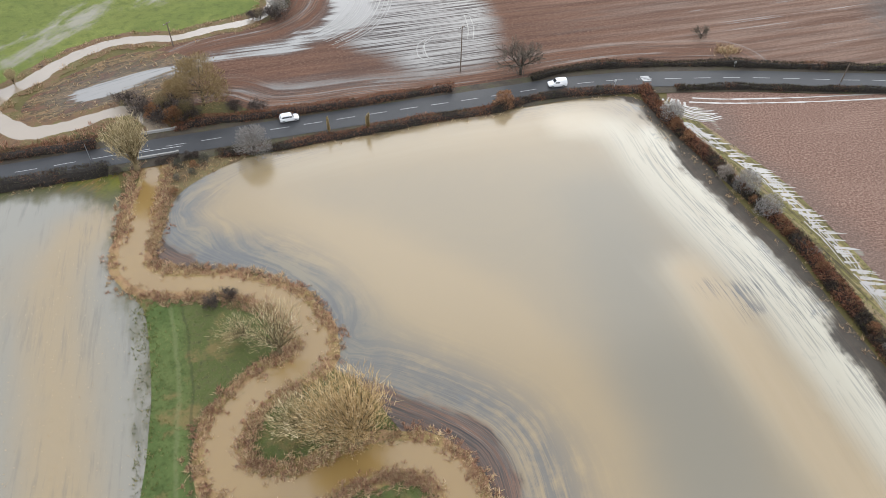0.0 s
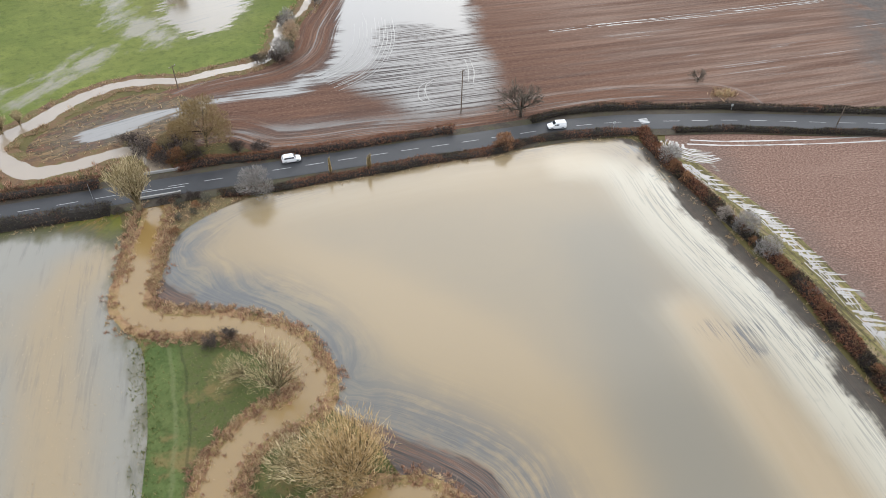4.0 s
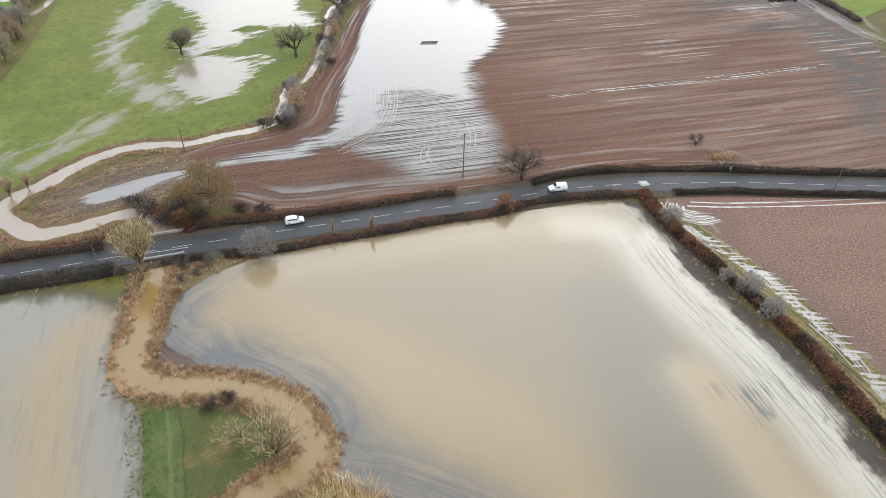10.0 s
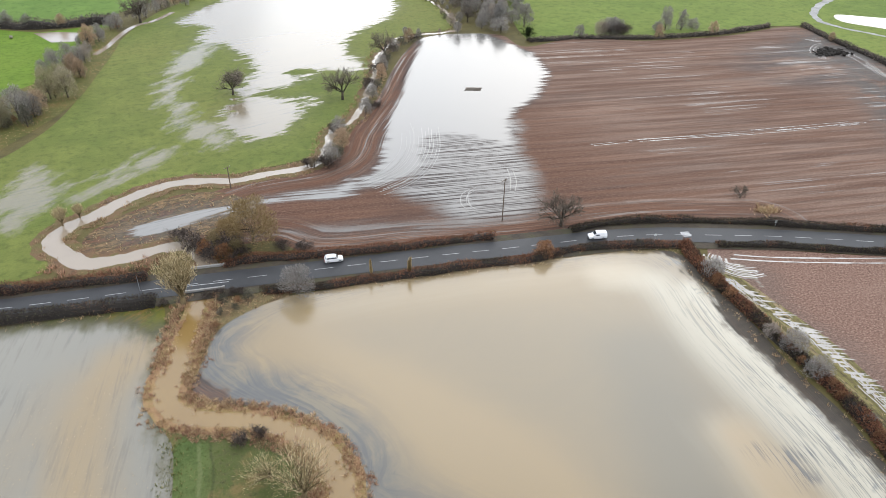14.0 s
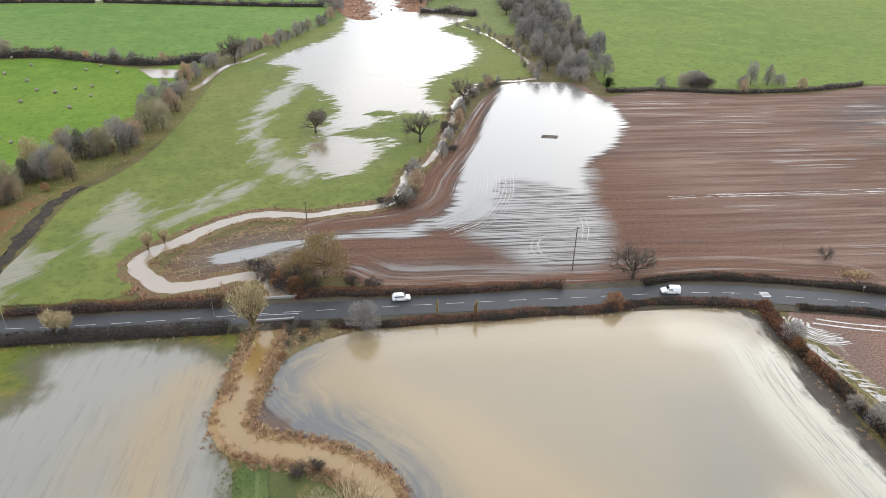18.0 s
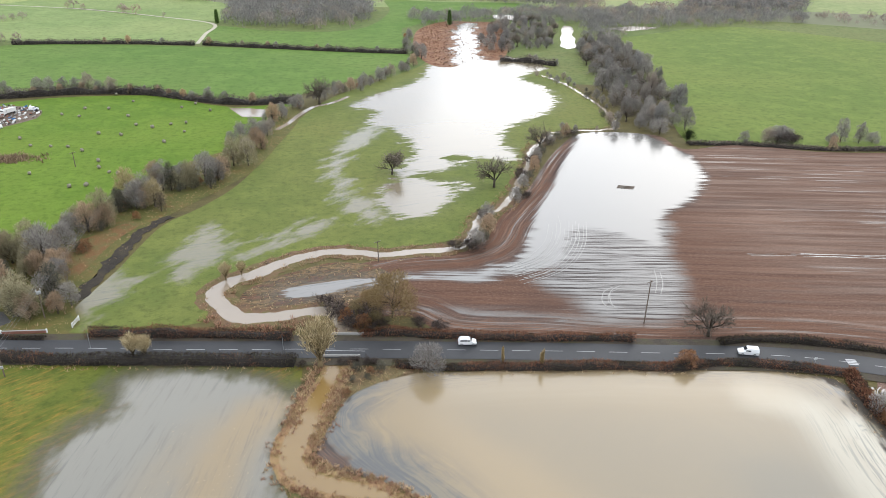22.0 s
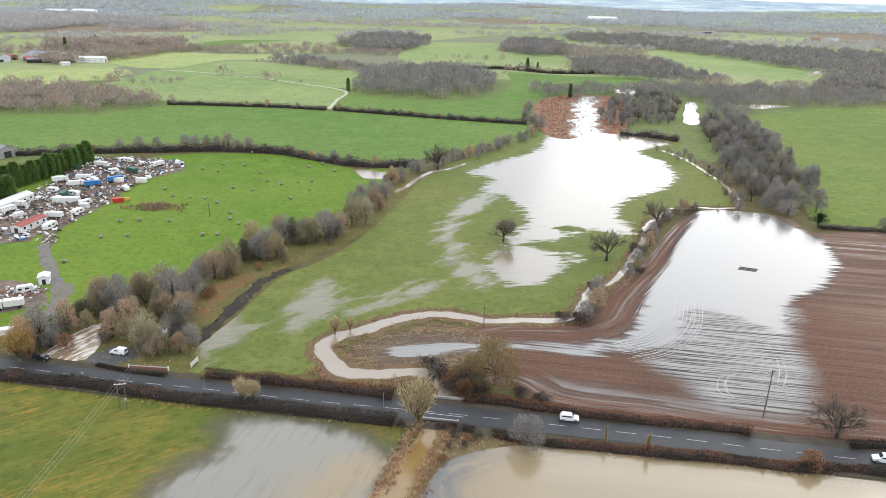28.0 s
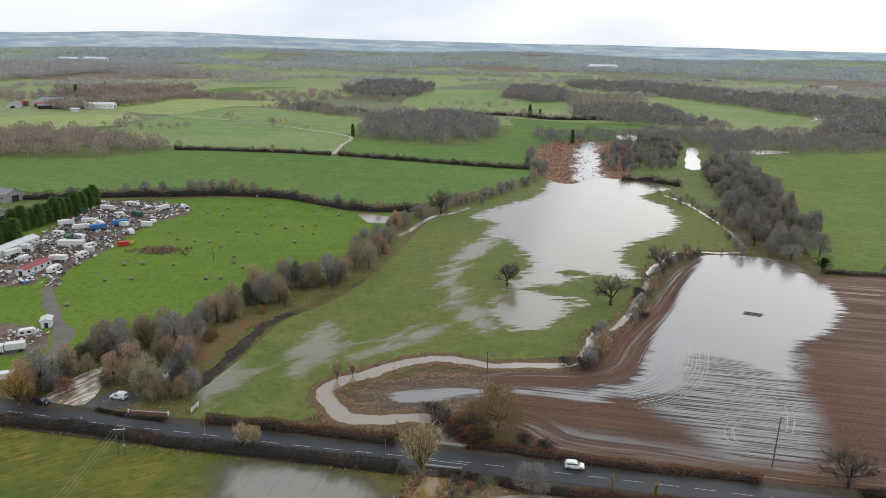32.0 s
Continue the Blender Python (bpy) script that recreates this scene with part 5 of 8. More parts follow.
M_GRASSBLADE = leaf_mat("grass_tufts", (0.05, 0.075, 0.018), (0.11, 0.14, 0.035), (0.24, 0.215, 0.085), (0.40, 0.33, 0.16))
M_REED = leaf_mat("tawny_reeds", (0.13, 0.07, 0.045), (0.22, 0.12, 0.075), (0.29, 0.19, 0.12))
M_WOOD_FAR = bush_mat("bare_winter_woods", (0.118, 0.112, 0.104), (0.213, 0.202, 0.186), (0.286, 0.271, 0.249), (0.364, 0.345, 0.316))
M_WOOD_WARM = bush_mat("mauve_brown_winter_woods", (0.23, 0.19, 0.157), (0.305, 0.256, 0.212), (0.355, 0.30, 0.25), (0.42, 0.36, 0.30))
M_BUSH_GREY = bush_mat("cool_grey_twig_crown", (0.123, 0.113, 0.101), (0.235, 0.216, 0.193), (0.325, 0.300, 0.267), (0.420, 0.386, 0.342))
M_BUSH_OLIVE = bush_mat("olive_grey_twig_crown", (0.132, 0.116, 0.070), (0.258, 0.228, 0.138), (0.360, 0.322, 0.198), (0.480, 0.432, 0.282))
M_BUSH_TAN = bush_mat("tan_twig_crown", (0.172, 0.123, 0.083), (0.322, 0.232, 0.154), (0.448, 0.332, 0.221), (0.583, 0.448, 0.314))
M_BUSH_RUST = bush_mat("russet_twig_crown", (0.081, 0.046, 0.030), (0.196, 0.103, 0.057), (0.333, 0.178, 0.092), (0.460, 0.276, 0.149))
M_SHOOT_GOLD = bush_mat("pale_golden_shoots", (0.120, 0.096, 0.050), (0.324, 0.258, 0.138), (0.552, 0.450, 0.258), (0.792, 0.672, 0.444))
M_SHOOT_AMBER = bush_mat("amber_shoots", (0.12, 0.075, 0.025), (0.29, 0.19, 0.065), (0.42, 0.285, 0.10), (0.52, 0.38, 0.16))
M_BUSH_DARK = bush_mat("dark_ivied_crown", (0.037, 0.041, 0.029), (0.086, 0.086, 0.062), (0.166, 0.149, 0.114), (0.289, 0.259, 0.206))


M_BARK_PALE = twig_mat("pale_willow_bark", (0.20, 0.155, 0.085), (0.33, 0.26, 0.15))
# farther woods: haze painted into the twig colour, paler then bluer
M_WOOD_HAZED = bush_mat("hazed_grey_winter_woods", (0.259, 0.253, 0.247), (0.374, 0.362, 0.351), (0.460, 0.443, 0.423), (0.552, 0.529, 0.500))
M_WOOD_HAZED_BLUE = bush_mat("hazed_blue_winter_woods", (0.272, 0.300, 0.343), (0.376, 0.404, 0.441), (0.454, 0.477, 0.499), (0.531, 0.546, 0.551))


class Soup:
    """Loose triangles and tubes on the way to one mesh."""

    def __init__(self):
        self.v, self.f = [], []

    def tri(self, a, b, c):
        n = len(self.v)
        self.v += [a, b, c]
        self.f.append((n, n + 1, n + 2))

    def tube(self, p, q, r0, r1, n=5):
        d = (q - p).normalized()
        u = d.orthogonal().normalized()
        w = d.cross(u)
        k = len(self.v)
        for c, r in ((p, r0), (q, r1)):
            self.v += [c + (u * math.cos(2 * math.pi * i / n) + w * math.sin(2 * math.pi * i / n)) * r for i in range(n)]
        self.f += [(k + i, k + (i + 1) % n, k + n + (i + 1) % n, k + n + i) for i in range(n)]

    def mesh(self, name, mat):
        return mesh_of(name, self.v, self.f, mat)


def part(name, me, parent, label="", m=None):
    """Links a mesh as one part of a thing."""
    ob = new(name, me)
    ob.parent = parent
    if m is not None:
        ob.matrix_basis = m
    return tagged(ob, label)


def twig(s, rng, p, d, length, width):
    side = d.orthogonal().normalized()
    side.rotate(Matrix.Rotation(rng.uniform(0, 6.28), 3, d))
    s.tri(p - side * width * 0.5, p + side * width * 0.5, p + d * length)


def bent(rng, d, angle):
    ax = d.orthogonal().normalized()
    ax.rotate(Matrix.Rotation(rng.uniform(0, 6.28), 3, d))
    e = d.copy()
    e.rotate(Matrix.Rotation(angle, 3, ax))
    return e


def limb(wood, fine, rng, p, d, length, r, level, forks, up, tw, tl):
    """A branch that bends, forks and ends in twigs."""
    steps = 3 if level < 2 else 2
    pts = [p]
    for i in range(steps):
        d = (bent(rng, d, rng.uniform(0.05, 0.3)) + Vector((0, 0, up))).normalized()
        q = pts[-1] + d * (length / steps)
        f0, f1 = 1 - 0.55 * i / steps, 1 - 0.55 * (i + 1) / steps
        if level < 3:
            wood.tube(pts[-1], q, r * f0, r * f1, 4 if level < 2 else 3)
        else:
            twig(fine, rng, pts[-1], d, length / steps * 1.25, max(tw, r * 1.6))
        pts.append(q)
    n = forks[level]
    if level == len(forks) - 1:
        for _ in range(n):
            k = rng.uniform(0.15, 1.0) * steps
            j = min(int(k), steps - 1)
            twig(fine, rng, pts[j].lerp(pts[j + 1], k - j), bent(rng, d, rng.uniform(0.2, 0.95)), tl * rng.uniform(0.5, 1.25), tw)
        return
    for i in range(n):
        k = steps * (0.35 + 0.65 * (i + rng.uniform(0, 1)) / n)
        j = min(int(k), steps - 1)
        limb(wood, fine, rng, pts[j].lerp(pts[j + 1], k - j), bent(rng, d, rng.uniform(0.45, 1.05)),
             length * rng.uniform(0.5, 0.75), r * 0.5, level + 1, forks, up, tw, tl)


def leaves(s, rng, centre, size, count, leaf):
    """Leaf clumps in an uneven ball: small turned triangles, with gaps."""
    lobes = [Vector((rng.uniform(-1, 1), rng.uniform(-1, 1), rng.uniform(-0.7, 1))).normalized() * rng.uniform(0.3, 0.75) for _ in range(14)]
    for _ in range(count):
        o = rng.choice(lobes) + Vector((rng.gauss(0, 0.19), rng.gauss(0, 0.19), rng.gauss(0, 0.17)))
        c = centre + Vector((o.x * size[0], o.y * size[1], o.z * size[2]))
        a = Vector((rng.uniform(-1, 1), rng.uniform(-1, 1), rng.uniform(-1, 1))).normalized()
        b = a.orthogonal().normalized()
        k = leaf * rng.uniform(0.5, 1.3)
        s.tri(c - b * k * 0.5, c + b * k * 0.5, c + a * k)


def tree(name, seed, kind, height, spread, label, twigs, group="", leafy=None, dense=7, fat=1.0):
    """One tree at the origin: trunk with its limbs, and a crown of twigs or leaves."""
    rng = random.Random(seed)
    wood, fine = Soup(), Soup()
    if kind == "oak":
        h0 = height * 0.24
        wood.tube(Vector((0, 0, -0.2)), Vector((0, 0, h0 * 0.5)), height * 0.045, height * 0.033, 8)
        wood.tube(Vector((0, 0, h0 * 0.5)), Vector((0.1, 0, h0)), height * 0.033, height * 0.03, 8)
        n = 8
        for i in range(n):
            a = 6.283 * i / n + rng.uniform(-0.3, 0.3)
            tilt = rng.uniform(0.5, 1.2) if i < n - 2 else rng.uniform(0.0, 0.3)
            d = Vector((math.cos(a) * math.sin(tilt) * spread / height * 1.5, math.sin(a) * math.sin(tilt) * spread / height * 1.5, math.cos(tilt))).normalized()
            limb(wood, fine, rng, Vector((0.05, 0, h0 * rng.uniform(0.7, 1.0))), d, height * 0.42 * rng.uniform(0.8, 1.1), height * 0.018, 1, [0, 6, 6, dense], 0.06, 0.05 * fat, height * 0.07)
    elif kind == "sapling":
        for i in range(3):
            o = Vector((rng.uniform(-0.15, 0.15), rng.uniform(-0.15, 0.15), 0))
            top = o * 2.2 + Vector((0, 0, height * (1.0 - 0.12 * i)))
            wood.tube(o - Vector((0, 0, 0.2)), top, 0.05, 0.012, 5)
            for _ in range(240):
                z = rng.uniform(0.12, 0.98)
                a = rng.uniform(0, 6.283)
                d = Vector((math.cos(a) * 0.55, math.sin(a) * 0.55, 1)).normalized()
                twig(fine, rng, o.lerp(top, z), d, rng.uniform(0.5, 1.1) * (1.15 - 0.6 * z), 0.12)
    else:                                            # a thicket: many stems from the ground
        n = 13
        for i in range(n):
            a = rng.uniform(0, 6.283)
            tilt = rng.uniform(0.05, 0.75) * min(1.0, spread / height)
            d = Vector((math.cos(a) * math.sin(tilt), math.sin(a) * math.sin(tilt), math.cos(tilt)))
            o = Vector((math.cos(a), math.sin(a), 0)) * spread * 0.22 * rng.uniform(0, 1)
            limb(wood, fine, rng, o - Vector((0, 0, 0.15)), d, height * 0.62 * rng.uniform(0.7, 1.15), height * 0.009, 1, [0, 6, 5, 8], 0.05, 0.06, height * 0.09)
    root = tagged(new(name), label, "tree" if kind != "thicket" else "shrub", group)
    part("trunk", wood.mesh("trunk", M_BARK_PALE if twigs is M_TWIG_GOLD else M_BARK), root)
    if leafy:
        leaves(fine, rng, Vector((0, 0, height * 0.60)), (spread * 0.55, spread * 0.55, height * 0.44), leafy[0], leafy[1])
    part("crown", fine.mesh("crown", twigs), root)
    return root


def bushy(name, seed, height, width, label, mat, group="", strokes=1500, size=0.5, low=0.08, category="tree"):
    """A leafless twiggy tree: trunk and limbs under a dome of several lobes, each a coat of short strokes."""
    rng = random.Random(seed)
    wood, fine = Soup(), Soup()
    wood.tube(Vector((0, 0, -0.2)), Vector((0, 0, height * 0.4)), height * 0.028, height * 0.016, 6)
    lobes = []
    for i in range(11):
        a, h = 2.4 * i + rng.uniform(-0.4, 0.4), (i + 0.5) / 11
        r = width * 0.5 * (0.66 * (1 - h ** 2.2) ** 0.5) * rng.uniform(0.7, 1.15)
        c = Vector((math.cos(a) * r, math.sin(a) * r, height * (low + 0.10 + (0.74 - low) * h)))
        lobes.append((c, width * rng.uniform(0.16, 0.26), height * rng.uniform(0.15, 0.24)))
        wood.tube(Vector((0, 0, height * rng.uniform(0.08, 0.35))), c, height * 0.011, height * 0.004, 4)
    for _ in range(strokes):
        c, rx, rz = rng.choice(lobes)
        o = Vector((rng.gauss(0, 1), rng.gauss(0, 1), rng.gauss(0.25, 1))).normalized()
        k = rng.uniform(0.55, 1.12)
        p = c + Vector((o.x * rx, o.y * rx, o.z * rz)) * k
        a = (o * 0.55 + Vector((p.x / width, p.y / width, 0.75)) + Vector((rng.gauss(0, 0.35), rng.gauss(0, 0.35), rng.gauss(0, 0.3)))).normalized()
        b = a.cross(o + Vector((rng.gauss(0, 0.3), rng.gauss(0, 0.3), rng.gauss(0, 0.3)))).normalized()
        n = size * rng.uniform(0.6, 1.5)
        fine.tri(p - b * n * 0.15, p + b * n * 0.15, p + a * n)
    root = tagged(new(name), label, category, group)
    part("trunk", wood.mesh("trunk", M_BARK), root)
    part("crown", fine.mesh("crown", mat), root)
    return root


def spray(name, seed, height, spread, label, mat, boughs=24, per=70, long=1.5, width=0.10, tilt=0.7, lean=(0.0, 0.0), group="", bole=0.14):
    """A willow: boughs that rise and part from a short bole, each feathered with long upright shoots."""
    rng = random.Random(seed)
    wood, fine = Soup(), Soup()
    top = Vector((lean[0] * bole, lean[1] * bole, height * bole))
    wood.tube(Vector((0, 0, -0.2)), top, height * 0.05, height * 0.04, 8)
    for i in range(boughs):
        a = 2.4 * i + rng.uniform(-0.3, 0.3)
        q = ((i + 0.5) / boughs) ** 0.6
        t = tilt * q
        reach_ = height * (1 - bole) * rng.uniform(0.8, 1.05) * (math.cos(t) + 0.12)
        end = top + Vector((math.cos(a) * math.sin(t) / math.sin(tilt) * spread * 0.42 + lean[0], math.sin(a) * math.sin(t) / math.sin(tilt) * spread * 0.42 + lean[1], reach_ * 0.86))
        mid = top.lerp(end, 0.5) + Vector((rng.uniform(-0.3, 0.3), rng.uniform(-0.3, 0.3), height * 0.04))
        wood.tube(top, mid, height * 0.014, height * 0.009, 4)
        wood.tube(mid, end, height * 0.009, height * 0.003, 4)
        way = (end - top).normalized()
        for _ in range(per):
            k = rng.uniform(0.25, 1.0) ** 0.75
            p = top.lerp(mid, k * 2) if k < 0.5 else mid.lerp(end, k * 2 - 1)
            p = p + Vector((rng.gauss(0, 0.055), rng.gauss(0, 0.055), rng.gauss(0, 0.04))) * spread
            d = (way * 0.7 + Vector((rng.gauss(0, 0.38), rng.gauss(0, 0.38), rng.uniform(0.0, 0.55)))).normalized()
            twig(fine, rng, p, d, long * rng.uniform(0.45, 1.25), width * rng.uniform(0.7, 1.5))
    root = tagged(new(name), label, "tree", group)
    part("trunk", wood.mesh("trunk", M_BARK_PALE), root)
    part("crown", fine.mesh("crown", mat), root)
    return root


def conifer(name, seed, height, width, label, group=""):
    rng = random.Random(seed)
    wood, fine = Soup(), Soup()
    wood.tube(Vector((0, 0, -0.2)), Vector((0, 0, height * 0.9)), 0.22, 0.04, 6)
    for _ in range(2200):
        z = rng.uniform(0.03, 1.0)
        r = width * 0.5 * min(1.0, (1 - z) ** 0.5 * 1.5 + 0.05) * rng.uniform(0.55, 1.1)
        a = rng.uniform(0, 6.283)
        p = Vector((math.cos(a) * r * 0.55, math.sin(a) * r * 0.55, z * height))
        d = Vector((math.cos(a), math.sin(a), rng.uniform(0.1, 0.9))).normalized()
        twig(fine, rng, p, d, rng.uniform(0.7, 1.3), rng.uniform(0.35, 0.6))
    root = tagged(new(name), label, "tree", group)
    part("trunk", wood.mesh("trunk", M_BARK), root)
    part("crown", fine.mesh("crown", M_CONIFER), root)
    return root


def at(x, y, turn=0.0, size=1.0, z=0.0):
    return pose(x, y, z, 0, 0, turn) @ Matrix.Scale(size, 4)


def put(ob, x, y, turn=0.0, size=1.0, z=0.0):
    ob.matrix_basis = at(x, y, turn, size, z)
    return ob


def again(ob, x, y, turn=0.0, size=1.0, label="", z=0.0):
    """Another of the same kind, at its own size."""
    c = copy_thing(ob, Matrix.Identity(4))
    c.matrix_basis = at(x, y, turn, size, z)
    return tagged(c, label)


# single trees
t_willow = put(spray("willow_tree", 11, 12.6, 10.5, "golden bare pollard willow leaning over the bridge", M_SHOOT_GOLD, 34, 80, 1.6, 0.12, 0.8), 1.0, 130.6)
put(spray("willow_tree", 15, 12.0, 15.5, "huge pale golden willow sprawling on the grassy river bend", M_SHOOT_GOLD, 60, 95, 1.3, 0.085, 1.05, (-0.8, 1.6)), 15.8, 51.5)
put(spray("willow_tree", 16, 10.0, 13.5, "second leaning stem of the huge golden willow", M_SHOOT_GOLD, 44, 85, 1.3, 0.085, 1.15, (-2.0, 0.6)), 14.6, 53.0)
put(spray("willow_tree", 17, 7.0, 9.0, "low pale golden willow scrub in the river bend", M_SHOOT_GOLD, 34, 60, 1.1, 0.08, 1.2, (-1.0, 0.6)), 9.6, 57.0)
t_bank = put(spray("willow_tree", 12, 8.0, 12.5, "thin bare golden-twigged willow leaning over the river bend", M_SHOOT_GOLD, 34, 34, 1.4, 0.06, 1.15, (0.4, 2.2)), 11.2, 72.0)
again(t_bank, 7.4, 78.0, 120, 0.62, "olive twiggy willow scrub on the green bank")
t_oak = put(tree("oak_tree", 21, "oak", 10.5, 12.0, "bare spreading oak beside the road hedge", M_TWIG_OAK, dense=16, fat=1.5), 92.4, 126.6)
t_oak2 = put(tree("oak_tree", 22, "oak", 13.0, 14.0, "bare round-crowned oak at the edge of the flooded meadow", M_TWIG_OAK, dense=14, fat=1.25), 69.1, 233.6)
put(tree("oak_tree", 23, "oak", 10.0, 8.5, "lone dark oak standing in meadow flood water", M_TWIG_OAK, leafy=(1300, 0.42)), 34.2, 253.6)
t_brown = put(bushy("oak_tree", 24, 12.5, 13.0, "big round oak with golden-brown twigs by the river loop", bush_mat("golden_brown_oak_twigs", (0.06, 0.047, 0.024), (0.165, 0.128, 0.066), (0.25, 0.198, 0.105), (0.35, 0.285, 0.16)), strokes=7000, size=0.48, low=0.04), 19.6, 148.8)
for i, (x, y, size) in enumerate(((14.5, 151.5, 0.55), (10.5, 149.0, 0.42), (15.0, 145.0, 0.36))):
    again(t_brown, x, y, 80 * i, size, "golden-brown twiggy shrub at the foot of the big oak")
again(t_oak2, 12.2, 368.5, 40, 1.2, "tall bare oak on the far corner of the meadow")
again(t_oak2, 100.7, 275.0, 100, 0.95, "bare oak among the stream-side shrubs")
t_grey = put(bushy("alder_tree", 31, 7.0, 8.8, "bushy pale grey alder at the flood's edge", bush_mat("pale_grey_alder_twigs", (0.12, 0.11, 0.10), (0.23, 0.21, 0.19), (0.32, 0.295, 0.265), (0.42, 0.39, 0.35)), strokes=3600, size=0.42, low=0.02), 23.8, 124.6)
t_slim = put(tree("poplar_sapling", 32, "sapling", 4.6, 0.8, "slim pale sapling in the roadside hedge", M_TWIG_GOLD), 40.9, 124.6)
again(t_slim, 48.9, 121.6, 80, 1.05)
put(spray("willow_tree", 37, 9.0, 8.5, "yellow-twigged willow beside the road", M_SHOOT_AMBER, 30, 75, 1.4, 0.12, 0.85), -99.5, 160.5)
t_rust = put(bushy("hawthorn_shrub", 33, 4.6, 5.0, "round russet hawthorn standing at the water's edge", M_BUSH_RUST, strokes=2200, size=0.36, low=0.02, category="shrub"), 80.8, 116.0)
t_pale = put(bushy("birch_tree", 34, 11.5, 6.5, "bare tall grey tree by the field boundary", M_BUSH_GREY, strokes=2800, size=0.5, low=0.04), 239.0, 263.5)
again(t_pale, 246.5, 261.0, 90, 0.85)
t_dark = put(tree("blackthorn_shrub", 35, "thicket", 4.2, 5.6, "dark tangled blackthorn thicket", M_TWIG_DARK, "blackthorn thickets", leafy=(500, 0.3)), 10.0, 146.0)
for i, (x, y, s) in enumerate(((13.5, 148.5, 1.1), (6.0, 151.0, 1.2), (3.5, 156.5, 0.9), (15.5, 143.0, 0.85), (25.5, 142.5, 0.75), (30.0, 141.0, 0.7), (4.4, 87.2, 0.55), (7.5, 87.5, 0.5))):
    again(t_dark, x, y, i * 67, s)
again(t_rust, 11.8, 144.5, 30, 0.95, "russet leafy shrub beside the big oak")
again(t_rust, 8.2, 148.0, 130, 0.9, "russet-grey shrub by the bridge")
again(t_willow, -22.0, 176.0, 40, 0.42, "pale tawny twiggy bush beside the river loop")
again(t_willow, -18.0, 178.5, 140, 0.32, "pale tawny twiggy bush beside the river loop")
again(t_willow, -39.5, 141.8, 200, 0.5, "tan twiggy bush in the roadside hedge")
again(t_willow, -37.0, 141.4, 20, 0.46, "tan twiggy bush in the roadside hedge")
put(tree("ivy_tree", 36, "thicket", 7.0, 2.4, "dark ivy-clad tree stump at the field corner", M_IVY, leafy=(900, 0.4)), 168.9, 273.0)
again(t_dark, 210.9, 266.0, 20, 1.6)
again(t_dark, 214.5, 265.0, 80, 1.4)
for x, y, size in ((205.5, 268.0, 0.75), (209.5, 267.0, 0.9), (213.0, 266.5, 0.8), (252.0, 259.5, 0.6), (233.0, 262.0, 0.55)):
    again(t_grey, x, y, 60 * x, size * 1.3, "cool grey bush on the field boundary")

# the tree belt along the brook, west of the meadow
rng = random.Random(5)
G_BELT = "trees along the brook"
belt_kinds = [
    put(bushy("ash_tree", 41, 9.5, 7.5, "round bare cool-grey ash in the brook-side belt", M_BUSH_GREY, G_BELT, 3400, 0.42), *BELT_W[13]),
    put(bushy("sallow_tree", 42, 8.0, 7.5, "rounded grey-brown sallow in the brook-side belt", M_BUSH_GREY, G_BELT, 3000, 0.4), *BELT_W[9]),
    put(bushy("willow_tree", 43, 9.0, 6.5, "upright olive-grey willow in the brook-side belt", M_BUSH_OLIVE, G_BELT, 3200, 0.42), *BELT_W[8]),
    put(bushy("alder_tree", 44, 6.0, 6.5, "dark leafless alder scrub in the brook-side belt", M_BUSH_DARK, G_BELT, 2400, 0.36, 0.04), *BELT_W[3]),
    put(bushy("alder_tree", 45, 8.5, 6.0, "upright tan twiggy alder in the brook-side belt", M_BUSH_TAN, G_BELT, 3000, 0.42), *BELT_W[14]),
    put(bushy("ivied_tree", 46, 9.0, 4.6, "dark tree overgrown with ivy in the brook-side belt", M_BUSH_DARK, G_BELT, 3000, 0.34, 0.02), -59.5, 231.0),
    put(bushy("hazel_shrub", 47, 4.6, 5.2, "russet-brown shrub at the foot of the belt", M_BUSH_RUST, G_BELT, 1800, 0.36, 0.02, "shrub"), -91.0, 167.5)]
order = [4, 0, 3, 2, 4, 0, 4, 2, 2, 4, 4, 2, 0, 4, 2, 1, 4, 2, 4, 5, 3, 2, 0, 4, 5, 2, 0, 4, 2, 1, 4]
for i, (x, y) in enumerate(BELT_W):
    if i not in (13, 9, 8, 3, 14):
        again(belt_kinds[order[i % len(order)]], x, y, rng.uniform(0, 360), rng.uniform(0.95, 1.4))
    again(belt_kinds[rng.choice((0, 4, 4, 2, 2, 1))], x + rng.uniform(-6, 6), y + rng.uniform(-4, 6), rng.uniform(0, 360), rng.uniform(0.7, 1.2))
    again(belt_kinds[rng.choice((4, 2, 2, 6))], x + rng.uniform(-8, 5), y + rng.uniform(-4, 6), rng.uniform(0, 360), rng.uniform(0.5, 0.9))
    again(belt_kinds[3], x + rng.uniform(-4, 4), y + rng.uniform(-3, 3), rng.uniform(0, 360), rng.uniform(0.35, 0.7))
for x, y, k, size in ((-67, 163.5, 4, 0.85), (-61, 165, 4, 0.75), (-32, 249, 5, 0.9), (-46, 229.5, 5, 0.8), (-78, 184, 5, 0.8), (-87.5, 188, 3, 1.0), (-95, 185, 3, 0.9),
                      (-72, 172, 3, 0.8), (-65, 182, 0, 0.8), (-63, 202, 6, 0.8), (-66, 192, 4, 0.7), (-53, 224, 6, 0.6), (-101, 172, 6, 1.1), (-71, 165, 3, 0.7), (-83, 170.5, 3, 0.6)):
    again(belt_kinds[k], x, y, rng.uniform(0, 360), size)
